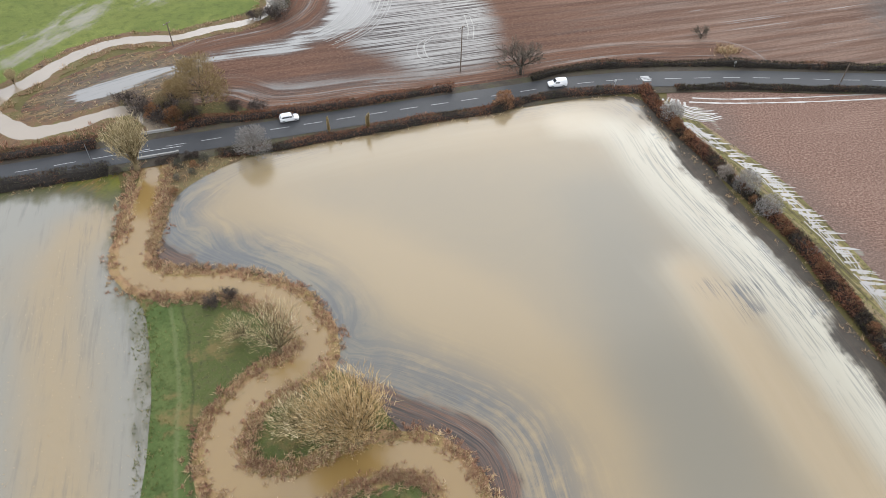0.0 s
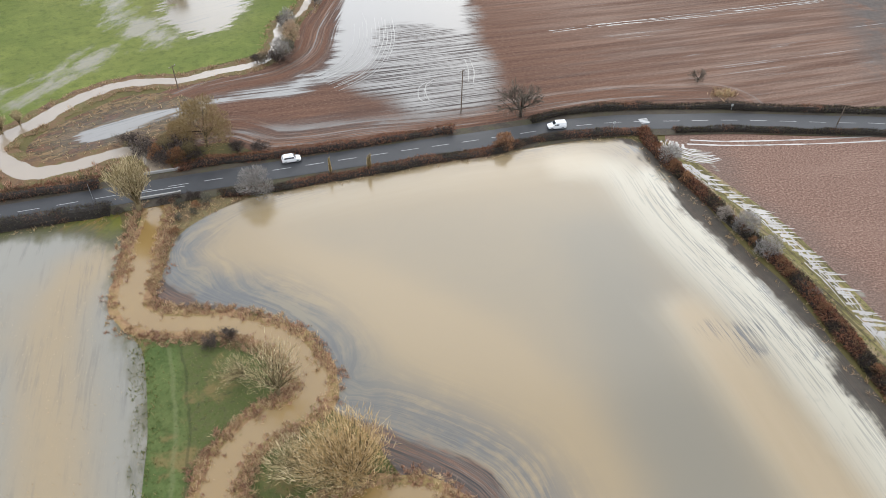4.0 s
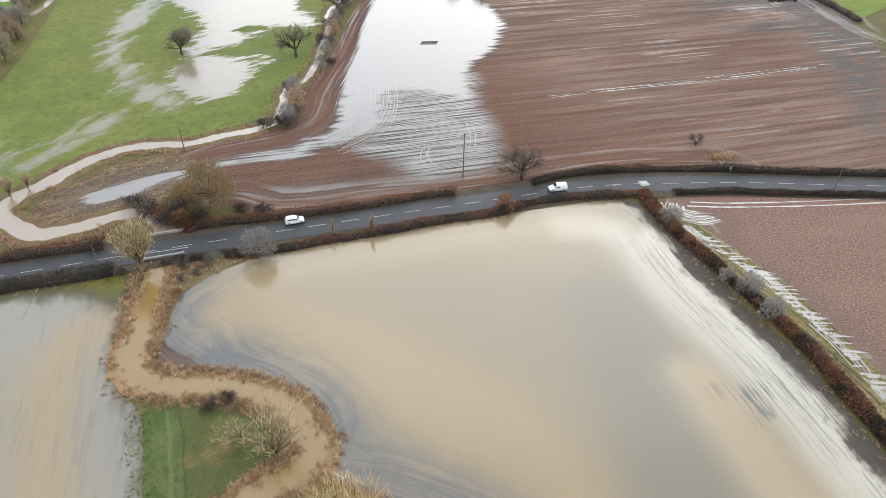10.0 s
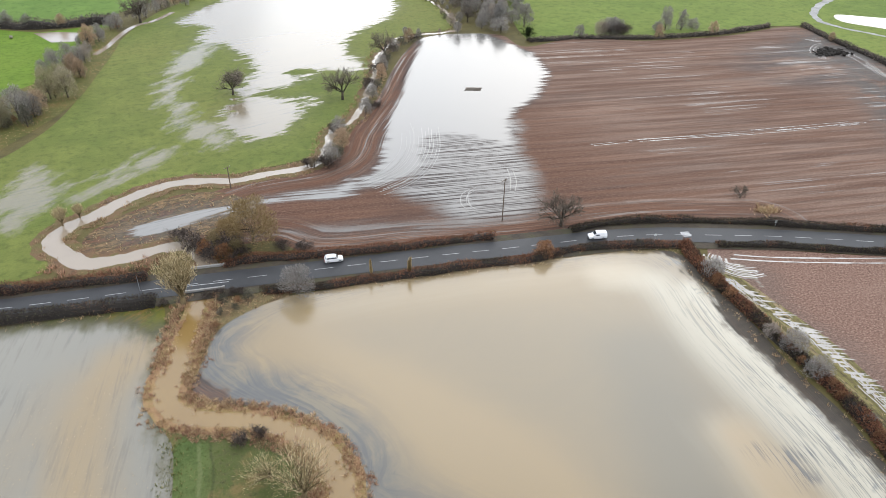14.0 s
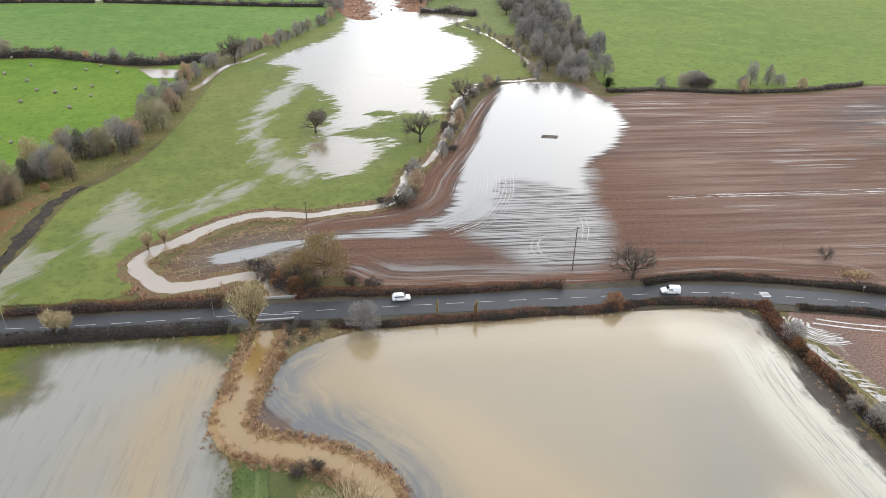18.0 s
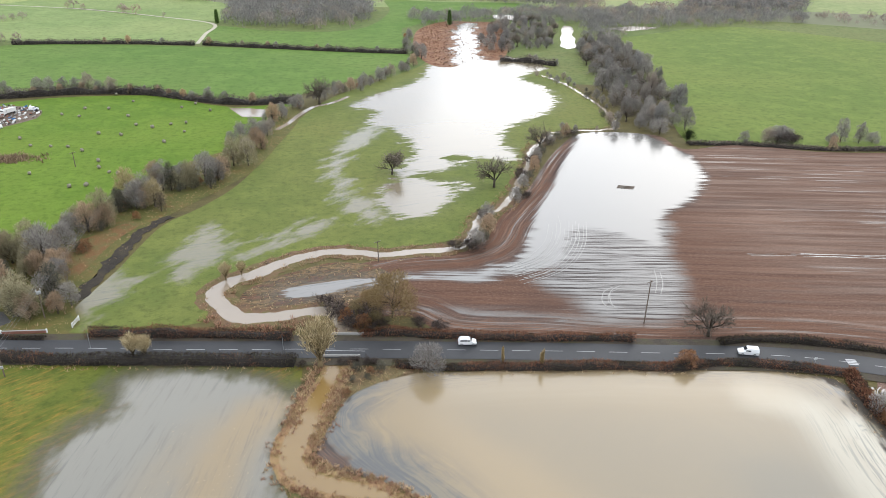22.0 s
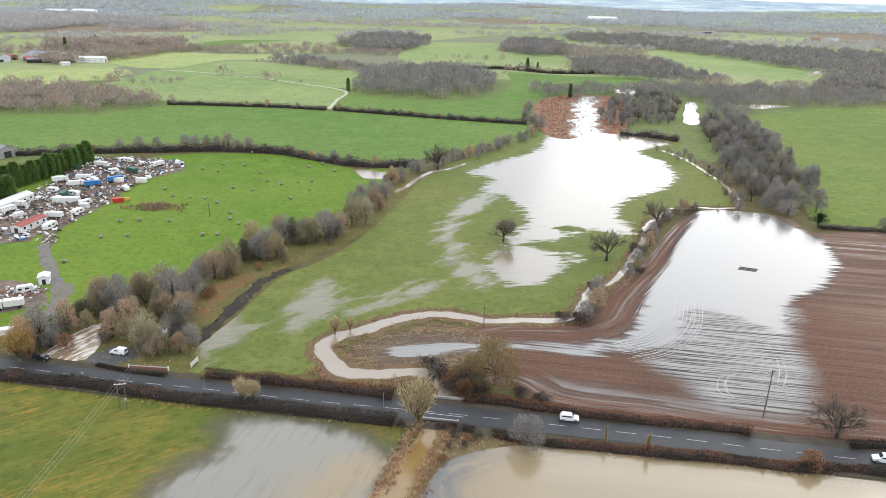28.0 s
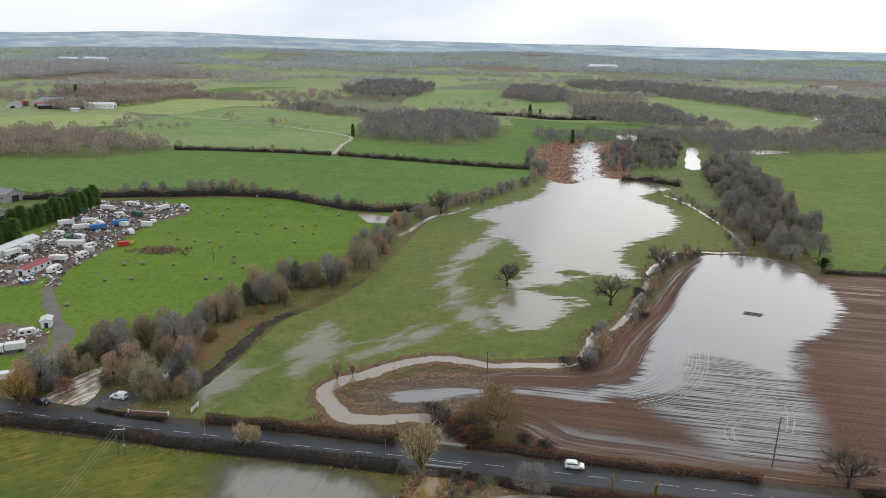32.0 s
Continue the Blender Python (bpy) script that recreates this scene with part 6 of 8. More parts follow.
for i, (x, y) in enumerate(BELT_W2):
    again(belt_kinds[(1, 0, 1, 4, 0)[i % 5]], x, y, rng.uniform(0, 360), rng.uniform(0.8, 1.15))
    again(belt_kinds[(1, 3, 0)[i % 3]], x + rng.uniform(-6, 6), y + rng.uniform(-4, 4), rng.uniform(0, 360), rng.uniform(0.55, 0.8))
    again(belt_kinds[(0, 1, 6)[i % 3]], x + rng.uniform(-3, 8), y + rng.uniform(2, 9), rng.uniform(0, 360), rng.uniform(0.5, 0.75))
for i, (x, y) in enumerate(((8.5, 127.5), (11.5, 126.5), (7.5, 123.5), (14.0, 127.0), (6.0, 119.5), (10.5, 124.0))):
    again(belt_kinds[(3, 6, 3)[i % 3]], x, y, 70 * i, (0.42, 0.36, 0.3)[i % 3], "dark tangled scrub between road and river")
for i, (x, y) in enumerate(STREAM_SHRUBS):
    again(belt_kinds[(3, 1, 3, 0, 4)[i % 5]], x, y, rng.uniform(0, 360), rng.uniform(0.55, 0.85))
    if i % 2:
        again(t_dark, x + rng.uniform(-3, 3), y + rng.uniform(-3, 3), rng.uniform(0, 360), rng.uniform(0.6, 1.1))

# woods whose trees can be told apart
def fill(ring, gap, seed):
    r = np.random.default_rng(seed)
    ring = np.asarray(ring)
    lo, hi = ring.min(0), ring.max(0)
    gx, gy = np.meshgrid(np.arange(lo[0], hi[0], gap), np.arange(lo[1], hi[1], gap))
    pts = np.c_[gx.ravel(), gy.ravel()] + r.uniform(-0.45, 0.45, (gx.size, 2)) * gap
    return pts[inside(pts, ring)]


w_a = put(bushy("ash_tree", 61, 11.0, 9.0, "leafless grey-brown tree of the riverside wood", M_BUSH_GREY, strokes=2000, size=0.7), *WOOD_R[6])
w_b = put(bushy("sallow_tree", 62, 7.5, 8.5, "low rounded leafless sallow of the riverside wood", M_BUSH_GREY, strokes=1600, size=0.62, low=0.04), *WOOD_R[7])
w_c = put(bushy("ash_tree", 63, 12.5, 7.0, "tall leafless tree of the riverside wood", M_WOOD_FAR, strokes=1900, size=0.75), *WOOD_R[5])
wood_kinds = [w_a, w_b, w_c, t_oak2]
for ring, gap, seed in ((WOOD_R, 8.0, 1), (WOOD_C, 9.5, 2)):
    for i, (x, y) in enumerate(fill(ring, gap, seed)):
        again(wood_kinds[(0, 1, 2, 1, 0, 1, 3, 1)[i % 8]], x, y, rng.uniform(0, 360), rng.uniform(0.6, 1.15) * (0.8 if ring is WOOD_C else 1.0), "leafless grey-brown tree of the riverside wood")

con = put(conifer("cypress_tree", 51, 11.0, 9.5, "dense dark green cypress in a screening row", "cypress row"), *CONIFERS[0])
for x, y in CONIFERS[1:]:
    again(con, x, y, rng.uniform(0, 360), rng.uniform(0.85, 1.1))


slim = put(conifer("spruce_tree", 52, 15.0, 6.0, "lone dark green spruce among bare trees"), 138, 884)
for x, y, size in ((142, 648, 0.85), (-63, 676, 0.8), (-503, 1068, 1.2), (150, 880, 0.7)):
    again(slim, x, y, 40, size)


# far woods: crowns as loose twiggy clumps, one mesh for each stand
def far_wood(name, spots, label, mat=None, tall=(9, 14), tris=90, leaf=1.7, spread=1.0):
    r = np.random.default_rng(len(spots) + 7)
    n = len(spots)
    h = r.uniform(*tall, n) * np.where(r.random(n) < 0.3, 0.62, 1.0)
    wide = h * r.uniform(0.42, 0.62, n) * spread
    k = np.repeat(np.arange(n), tris)
    m = n * tris
    o = r.normal(0, 1, (m, 3))
    o /= np.linalg.norm(o, axis=1)[:, None]
    o[:, 2] = np.where(r.random(m) < 0.82, np.abs(o[:, 2]), o[:, 2])
    lump = 1 + 0.25 * np.sin(o[:, 0] * 4.5 + k * 1.7) * np.cos(o[:, 1] * 4.5 + 2.3 * k)
    z0 = np.array([max(0.0, hills(x, y)) for x, y in spots])
    c = np.c_[np.asarray(spots)[k], z0[k] + h[k] * 0.33] + o * (lump * r.uniform(0.72, 1.0, m))[:, None] * np.c_[wide[k], wide[k], h[k] * 0.62]
    a = np.array((0, 0, 0.7)) + o * 0.35 + r.normal(0, 0.5, (m, 3))              # strokes lie on the dome and reach up
    a /= np.linalg.norm(a, axis=1)[:, None]
    b = np.cross(a, o + r.normal(0, 0.3, (m, 3)))
    b /= np.linalg.norm(b, axis=1)[:, None]
    s = leaf * r.uniform(0.5, 1.2, m)[:, None] * (h[k] / 12)[:, None]
    v = np.stack([c - b * s * 0.26 - a * s * 0.45, c + b * s * 0.26 - a * s * 0.45, c + a * s * 0.55], 1).reshape(-1, 3)
    tz = np.c_[np.asarray(spots), z0 - 0.3]
    t3 = np.array([[0.25, 0, 0], [-0.25, 0, 0], [0, 0.12, 0]])
    tv = np.concatenate([tz[:, None] + t3[None], tz[:, None] + t3[None] * 0.6 + np.c_[np.zeros((n, 2)), h * 0.6][:, None]], 1)
    verts = np.vstack([v, tv.reshape(-1, 3)])
    faces = [(3 * i, 3 * i + 1, 3 * i + 2) for i in range(m)]
    q0 = len(v)
    for i in range(n):
        q = q0 + 6 * i
        faces += [(q, q + 1, q + 4, q + 3), (q + 1, q + 2, q + 5, q + 4), (q + 2, q, q + 3, q + 5)]
    me = mesh_of(name, verts, faces, mat or M_WOOD_FAR)
    tone = r.random(n)
    give(me, "tone", np.r_[np.repeat(tone[k], 3), np.repeat(tone, 6)])
    return tagged(new(name, me), label, "woods", kind="stuff")


def ragged(ring, gap, seed):
    """Planting spots in a ring whose edge is frayed, with thin places."""
    p = fill(ring, gap, seed)
    d = to_line(p, np.asarray(ring, float), True)
    n = np.array([noise.fractal((x * 0.018, y * 0.018, seed), 1.0, 2.0, 3) for x, y in p])
    return p[(d > 3 + 12 * n) & (n > -0.62)]


y_near = lambda ring: min(y for x, y in ring) < 660
for ring, gap, tall, mat in ((WOOD_C2, 9.5, (6, 10), None), (WOOD_1, 10.5, (9, 16), None), (WOOD_2, 11, (8, 15), M_WOOD_WARM), (WOOD_3, 12.5, (11, 17), None), (WOOD_4, 12.5, (11, 16), None),
                             (WOOD_5, 9.5, (6, 11), None), (WOOD_6, 10, (8, 13), None), (WOOD_7, 11, (8, 14), M_WOOD_WARM), (WOOD_8, 16, (12, 17), M_WOOD_HAZED), (WOOD_9, 10, (7, 12), None),
                             (WOOD_10, 9.5, (7, 12), None), (GROVE_FARM, 11, (10, 17), M_WOOD_WARM), (BAND_E, 12, (9, 14), None)):
    far_wood("woods", ragged(ring, gap, 3), "leafless grey-brown winter wood between pastures", mat, tall=tall, tris=230 if y_near(ring) else 130, leaf=1.5 if y_near(ring) else 2.4, spread=1.2)
for row in (ROW_A, ROW_B, ROW_C):
    c = smooth(row, 9.0)
    far_wood("woods", c + np.random.default_rng(6).normal(0, 3.0, c.shape), "loose row of leafless hedgerow trees", M_WOOD_WARM, tall=(5, 12), tris=170, leaf=1.9)

# the country beyond: belts, copses and hedgerow trees
open_fields = [FIELD_2, FIELD_3, FIELD_3B, FIELD_3C, FIELD_4, FIELD_4B, FIELD_4C, FIELD_4D, FIELD_4E, FIELD_5, FIELD_R, BALE_FIELD, MEADOW, FIELD_N, YARD]
rr = np.random.default_rng(9)
far = []
for r0, r1, n in ((620, 1300, 8000), (1300, 2100, 14000), (2100, 3600, 26000)):
    a = rr.uniform(-0.95, 0.95, n)
    r = np.sqrt(rr.uniform(r0 ** 2, r1 ** 2, n))
    p = np.c_[r * np.sin(a), r * np.cos(a)]
    keep = np.array([noise.fractal((x * 0.0026, y * 0.0060, 2.0), 1.0, 2.0, 4) > (0.14 if r0 < 1000 else 0.02 if r0 < 2000 else -0.2) for x, y in p])
    for ring in open_fields:
        keep &= ~inside(p, smooth(ring, 30, True))
    far.append(p[keep])
for p, tall, tris, leaf, mat, spread in zip(far, ((6, 11), (6, 11), (7, 12)), (80, 42, 20), (2.4, 3.6, 5.5), (M_WOOD_WARM, M_WOOD_HAZED, M_WOOD_HAZED_BLUE), (1.1, 1.5, 2.0)):
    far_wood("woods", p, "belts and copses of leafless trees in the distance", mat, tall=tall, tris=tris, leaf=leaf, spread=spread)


# ---- hedges, bank herbage, reeds ----
def along(line, step):
    c = smooth(line, step)
    d = np.gradient(c, axis=0)
    d /= np.linalg.norm(d, axis=1)[:, None]
    return c, d, np.c_[-d[:, 1], d[:, 0]]


def hedge(line, height, width, mat, label, seed, dense=120, shoot=0.5, z=0.0):
    """A hedge: a lumpy core coloured near-black as inner shade, and a coat of twigs."""
    c, d, side = along(line, 1.5)
    r = np.random.default_rng(seed)
    n = len(c)
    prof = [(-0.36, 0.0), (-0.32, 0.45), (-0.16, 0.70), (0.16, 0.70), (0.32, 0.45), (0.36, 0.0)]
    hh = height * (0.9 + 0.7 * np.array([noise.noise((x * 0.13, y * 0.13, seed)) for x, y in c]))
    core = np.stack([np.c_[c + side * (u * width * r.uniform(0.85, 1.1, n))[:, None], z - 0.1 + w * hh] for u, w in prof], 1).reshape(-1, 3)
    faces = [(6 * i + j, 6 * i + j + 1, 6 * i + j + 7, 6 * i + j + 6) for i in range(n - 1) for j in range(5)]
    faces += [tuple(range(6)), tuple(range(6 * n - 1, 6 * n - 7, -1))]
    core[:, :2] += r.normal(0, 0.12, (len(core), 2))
    m = int(dense * 1.5 * n)
    k = r.integers(0, n, m)
    ww = width * (0.95 + 0.55 * np.array([noise.noise((x * 0.21, y * 0.21, seed + 5.0)) for x, y in c]))
    ang = r.uniform(-0.15, np.pi + 0.15, m)
    out = np.c_[side[k] * np.cos(ang)[:, None], np.sin(ang)]
    p = np.c_[c[k] + d[k] * r.uniform(-0.8, 0.8, m)[:, None] + side[k] * (np.cos(ang) * ww[k] * 0.45)[:, None], z + np.clip(np.sin(ang), 0.02, 1) ** 0.7 * hh[k] * 0.85]
    p[:, :2] += r.normal(0, 0.16, (m, 2)) * width * 0.35
    p[:, 2] += np.abs(r.normal(0, 0.16, m)) * height
    dirs = out * 0.7 + r.normal(0, 0.55, (m, 3)) + np.array([0, 0, 0.35])
    dirs /= np.linalg.norm(dirs, axis=1)[:, None]
    b = np.cross(dirs, r.normal(0, 1, (m, 3)))
    b /= np.linalg.norm(b, axis=1)[:, None]
    ln, wd = shoot * r.uniform(0.5, 1.3, m)[:, None], shoot * 0.28
    p = p - dirs * ln * 0.3
    tv = np.stack([p - b * wd * 0.5, p + b * wd * 0.5, p + dirs * ln], 1).reshape(-1, 3)
    root = tagged(new("hedge"), label, "hedge")
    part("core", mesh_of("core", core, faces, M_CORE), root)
    part("twig_coat", mesh_of("twig_coat", tv, [(3 * i, 3 * i + 1, 3 * i + 2) for i in range(m)], mat), root)
    return root


dark_h, red_h = "trimmed dark leafless hedge along the road", "russet bare hawthorn hedge along the road"
hedge(HEDGE_S1, 2.1, 3.9, M_HEDGE, dark_h, 1)
for i, (x, y) in enumerate(HEDGE_S2 + [(8.5, 130.8), (-3.0, 131.2), (13.0, 129.2)]):
    again(t_dark, x, y, i * 70, 0.42, "low dark scrub beside the bridge")
hedge(HEDGE_S3, 1.5, 2.9, M_HEDGE_RED, red_h + " at the flood's edge", 3)
hedge(HEDGE_S4, 1.4, 1.8, M_HEDGE, dark_h, 4)
hedge(HEDGE_N1, 2.2, 3.4, M_HEDGE_RED, red_h, 5)
hedge(HEDGE_N2, 1.7, 3.0, M_HEDGE_FOX, red_h, 6)
hedge(HEDGE_N3, 1.8, 2.2, M_HEDGE, "trimmed dark hedge with russet top", 7)
hedge(HEDGE_N0, 0.8, 1.6, M_HEDGE, "low ragged hedge by the lay-by", 8)
hedge(HEDGE_E, 1.7, 3.2, M_HEDGE_RED, "overgrown russet field hedge above a ditch", 9, 150, 0.7)
hr = random.Random(14)
c, d, side = along(HEDGE_E, 4.0)
for i in range(2, len(c)):
    again(t_rust if hr.random() < 0.65 else t_grey, c[i][0] + hr.uniform(-1, 1.5), c[i][1] + hr.uniform(-1, 1), hr.uniform(0, 360), hr.uniform(0.42, 0.75) if hr.random() < 0.7 else 0.32, "scrubby hawthorn in the field hedge")
for i, (x, y) in enumerate([(-135, 414), (-129, 413), (-123, 416), (-117, 416), (-110, 414), (-104, 412), (-97, 409), (-159, 407), (-150, 410), (-169, 404)]):
    again(belt_kinds[(0, 1)[i % 2]], x, y, 50 * i, (0.95, 1.1, 0.85)[i % 3], "cool grey bush grown out of the field hedge")
for i, (line, h) in enumerate(((HEDGE_F1, 5.6), (HEDGE_F2, 4.0), (HEDGE_F3, 4.0), (HEDGE_F4, 2.2), (HEDGE_F5, 2.5), (HEDGE_F6, 5.0), (HEDGE_F7, 6.0))):
    hedge(line, h * 0.8, h * 1.2, M_HEDGE_FAR, "tall untrimmed brown field hedge", 20 + i, 40, 0.9)
    c, d, side = along(line, 8.0)
    for j in range(1, len(c)):
        if hr.random() < (0.75, 0.3, 0.4, 0.25, 0.3, 0.8, 0.7)[i]:
            again(belt_kinds[hr.choice((1, 0, 4))], c[j][0] + hr.uniform(-2, 2), c[j][1] + hr.uniform(-1, 1), hr.uniform(0, 360), hr.uniform(0.45, 0.8), "bushy grey-brown hedgerow tree")



def tufts(name, pts, high, mat, label, category, seed, blades=9, z=0.0, flat=1.3):
    """Clumps of blades or dead stalks, of uneven size, some upright and some flattened."""
    r = np.random.default_rng(seed)
    pts = np.asarray(pts)
    n = len(pts)
    k = np.repeat(np.arange(n), blades)
    m = len(k)
    a = r.uniform(0, 2 * np.pi, m)
    size = (r.uniform(0.3, 1.0, n) ** 1.3 * 1.35)[k] * high * r.uniform(0.6, 1.2, m)
    lean = r.uniform(0.05, 1.0, m) * flat * r.uniform(0.4, 1.6, n)[k]
    d = np.c_[np.cos(a) * lean, np.sin(a) * lean, np.ones(m) * (0.55 if mat in (M_TUSS, M_TUSS_RED) else 1.0)]
    d /= np.linalg.norm(d, axis=1)[:, None]
    base = np.c_[pts[k] + r.normal(0, 0.34, (m, 2)) * high, np.full(m, z)]
    b = np.c_[-np.sin(a), np.cos(a), np.zeros(m)] * (size * r.uniform(0.05, 0.12, m))[:, None]
    v = np.stack([base - b, base + b, base + d * size[:, None]], 1).reshape(-1, 3)
    return tagged(new(name, mesh_of(name, v, [(3 * i, 3 * i + 1, 3 * i + 2) for i in range(m)], mat)), label, category, kind="stuff")


def banks(line, offs, per, seed, spread=0.7):
    c, d, side = along(line, 1.0)
    r = np.random.default_rng(seed)
    out = []
    for o in offs:
        k = r.integers(0, len(c), int(per * len(c)))
        out.append(c[k] + d[k] * r.uniform(-0.6, 0.6, len(k))[:, None] + side[k] * (o + r.normal(0, spread, len(k)))[:, None])
    return np.vstack(out)


p_s = banks(RIVER_S, (-2.6, 2.6, -3.4, 3.4, -4.1, 4.1), 6.5, 1, 0.6)
gap_w = (p_s[:, 0] < -2) & (p_s[:, 1] > 95) & (p_s[:, 1] < 112) & (np.random.default_rng(4).random(len(p_s)) < 0.6)
p_s = p_s[~gap_w]
tufts("bank_herbage", p_s[::2], 0.62, M_TUSS, "tussocks of straw-coloured dead herbage along the river banks", "herbage", 1, 16)
tufts("bank_herbage", p_s[1::2], 0.55, M_TUSS_RED, "rusty brown dead weeds along the river banks", "herbage", 41, 16)
tufts("bank_herbage", fill(TRI, 0.8, 42), 0.6, M_TUSS, "brown sedge between road and river", "herbage", 42, 9)
p_l = fill(LOOP, 1.1, 43)
p_l = p_l[~inside(p_l, smooth(LOOP_WET, 4, True))]
tufts("bank_herbage", p_l[::2], 0.6, M_TUSS, "dead grass inside the river loop", "herbage", 43, 8)
tufts("bank_herbage", fill(TREEBELT, 1.6, 44), 0.55, M_TUSS, "dead grass under the brook-side trees", "herbage", 44, 7)
tufts("bank_herbage", fill(VERGE_SE, 1.0, 45), 0.4, M_GRASSBLADE, "rough yellowing grass beside the field hedge", "herbage", 45, 7)
tufts("bank_herbage", banks(RIVER_N[8:], (-3.6, 3.6), 1.8, 2, 0.7), 0.8, M_TUSS, "dead tussocks and reeds along the river loop", "herbage", 2, 10)
tufts("bank_herbage", banks(RIVER_N[4:9], (4.3, 5.5, 6.5), 2.6, 3, 1.0), 0.9, M_TUSS_RED, "rusty bracken below the road hedge", "herbage", 3, 10)
tufts("bank_herbage", banks(RIVER_F, (-3.0, 3.0), 0.8, 9, 0.8), 0.7, M_TUSS, "dead tussocks along the far river", "herbage", 9, 7)
tufts("bank_herbage", banks(HEDGE_S1, (-2.2,), 1.8, 6, 0.6), 0.55, M_TUSS, "straw-coloured dead grass below the hedge", "herbage", 6, 9)
tufts("bank_herbage", banks(HEDGE_S3, (-1.8,), 1.2, 7, 0.4), 0.45, M_TUSS, "dead grass at the flood's edge", "herbage", 7, 8)
tufts("bank_herbage", banks(HEDGE_E, (-3.0, 2.6), 1.4, 8, 0.8), 0.6, M_TUSS, "dead grass and brambles along the field hedge", "herbage", 8, 9)
tufts("grass_tufts", fill(SPIT_W, 0.55, 11), 0.24, M_GRASSBLADE, "rough green grass on the river spit", "grass", 11, 6)
tufts("grass_tufts", np.vstack([fill(SPIT_E, 0.5, 12), fill(SPIT_S, 0.5, 13)]), 0.4, M_GRASSBLADE, "rank grass on the tongue of land", "grass", 12, 7)
tufts("grass_tufts", banks([SPIT_W[-1], SPIT_W[-2], SPIT_W[-3], SPIT_W[-4], SPIT_W[-5]], (-1.4, -0.4, 0.8), 4.0, 14, 0.8), 0.42, M_GRASSBLADE, "yellowed tufts at the edge of the flood", "grass", 14, 7)
p_r = ragged(HEAD_FLOOD, 2.3, 15)
p_r = p_r[to_line(p_r, smooth(HEAD_CHANNEL, 8)) > 13 + 7 * np.random.default_rng(2).normal(0, 1, len(p_r))]
tufts("reeds", p_r, 1.0, M_REED, "bed of rusty reeds at the head of the flood", "reeds", 15, 12)

tufts("stubble_flecks", fill(FLECKS, 1.15, 51), 0.2, M_TUSS, "pale stubble tips standing out of the flood", "stubble", 51, 4)
fr2 = random.Random(52)
c, d, side = along(RIVER_F, 7.0)
for i in range(1, len(c)):
    o = c[i] + side[i] * fr2.choice((-3.0, 3.2))
    again(belt_kinds[fr2.choice((0, 1, 3))], o[0] + fr2.uniform(-2, 2), o[1] + fr2.uniform(-3, 3), fr2.uniform(0, 360), fr2.uniform(0.25, 0.7), "bare bush on the far river's bank")

# ---- mesh helpers for built things ----
def box_bm(bm, size, at_=(0, 0, 0), bevel=0.0, turn=0.0, taper=1.0):
    """A bevelled block standing on at_, tapered towards its top."""
    m = pose(*at_, 0, 0, turn) @ Matrix.Translation((0, 0, size[2] / 2)) @ Matrix.Diagonal((*size, 1))
    made = bmesh.ops.create_cube(bm, size=1.0, matrix=Matrix.Identity(4))["verts"]
    for v in made:
        if v.co.z > 0:
            v.co.x, v.co.y = v.co.x * taper, v.co.y * taper
    bmesh.ops.transform(bm, matrix=m, verts=made)
    if bevel:
        edges = list({e for v in made for e in v.link_edges})
        bmesh.ops.bevel(bm, geom=edges, offset=bevel, segments=2, affect="EDGES", profile=0.6)
    return bm


def rod_bm(bm, p, q, r0, r1=None, n=8):
    p, q = Vector(p), Vector(q)
    turn = (q - p).to_track_quat("Z", "Y").to_matrix().to_4x4()
    bmesh.ops.create_cone(bm, cap_ends=True, segments=n, radius1=r0, radius2=r0 if r1 is None else r1, depth=(q - p).length,
                          matrix=Matrix.Translation((p + q) / 2) @ turn)
    return bm


def piece(name, build, mat, parent, label="", smooth_=False):
    """A part from a bmesh that build() fills."""
    bm = bmesh.new()
    build(bm)
    me = bpy.data.meshes.new(name)
    bm.to_mesh(me)
    bm.free()
    me.materials.append(mat)
    if smooth_:
        me.polygons.foreach_set("use_smooth", [True] * len(me.polygons))
    return part(name, me, parent, label)


def prism(bm, profile, y0, y1, pinch=None):
    """A side outline (x, z) drawn out from y0 to y1; pinch(z) narrows it."""
    pin = pinch or (lambda z: 1.0)
    a = [bm.verts.new((x, y0 * pin(z), z)) for x, z in profile]
    b = [bm.verts.new((x, y1 * pin(z), z)) for x, z in profile]
    n = len(profile)
    for i in range(n):
        bm.faces.new((a[i], a[(i + 1) % n], b[(i + 1) % n], b[i]))
    bm.faces.new(a[::-1])
    bm.faces.new(b)
    bmesh.ops.recalc_face_normals(bm, faces=bm.faces[:])
    return bm


M_WHITE = plain("white_car_paint", (0.78, 0.78, 0.77), 0.25, spec=0.5, vary=0.06)
M_BLACK = plain("black_car_paint", (0.02, 0.021, 0.024), 0.22, spec=0.5, vary=0.1)
M_GLASS = plain("dark_window_glass", (0.018, 0.022, 0.026), 0.06, spec=0.6, vary=0.1)
M_TYRE = plain("tyre_rubber", (0.022, 0.022, 0.022), 0.85, vary=0.2)
M_RIM = plain("alloy_rim", (0.45, 0.45, 0.46), 0.35, 0.8)
M_LAMP = plain("headlamp_glass", (0.7, 0.7, 0.68), 0.1, spec=0.6, vary=0.05)
M_TAIL = plain("red_lamp_glass", (0.35, 0.02, 0.015), 0.15, spec=0.6)
M_TRIM = plain("black_plastic_trim", (0.03, 0.03, 0.03), 0.6)
M_WOODPOLE = plain("weathered_pole_wood", (0.13, 0.10, 0.075), 0.9, vary=0.35, scale=2)
M_STEEL = plain("galvanised_steel", (0.42, 0.43, 0.44), 0.45, 0.6)
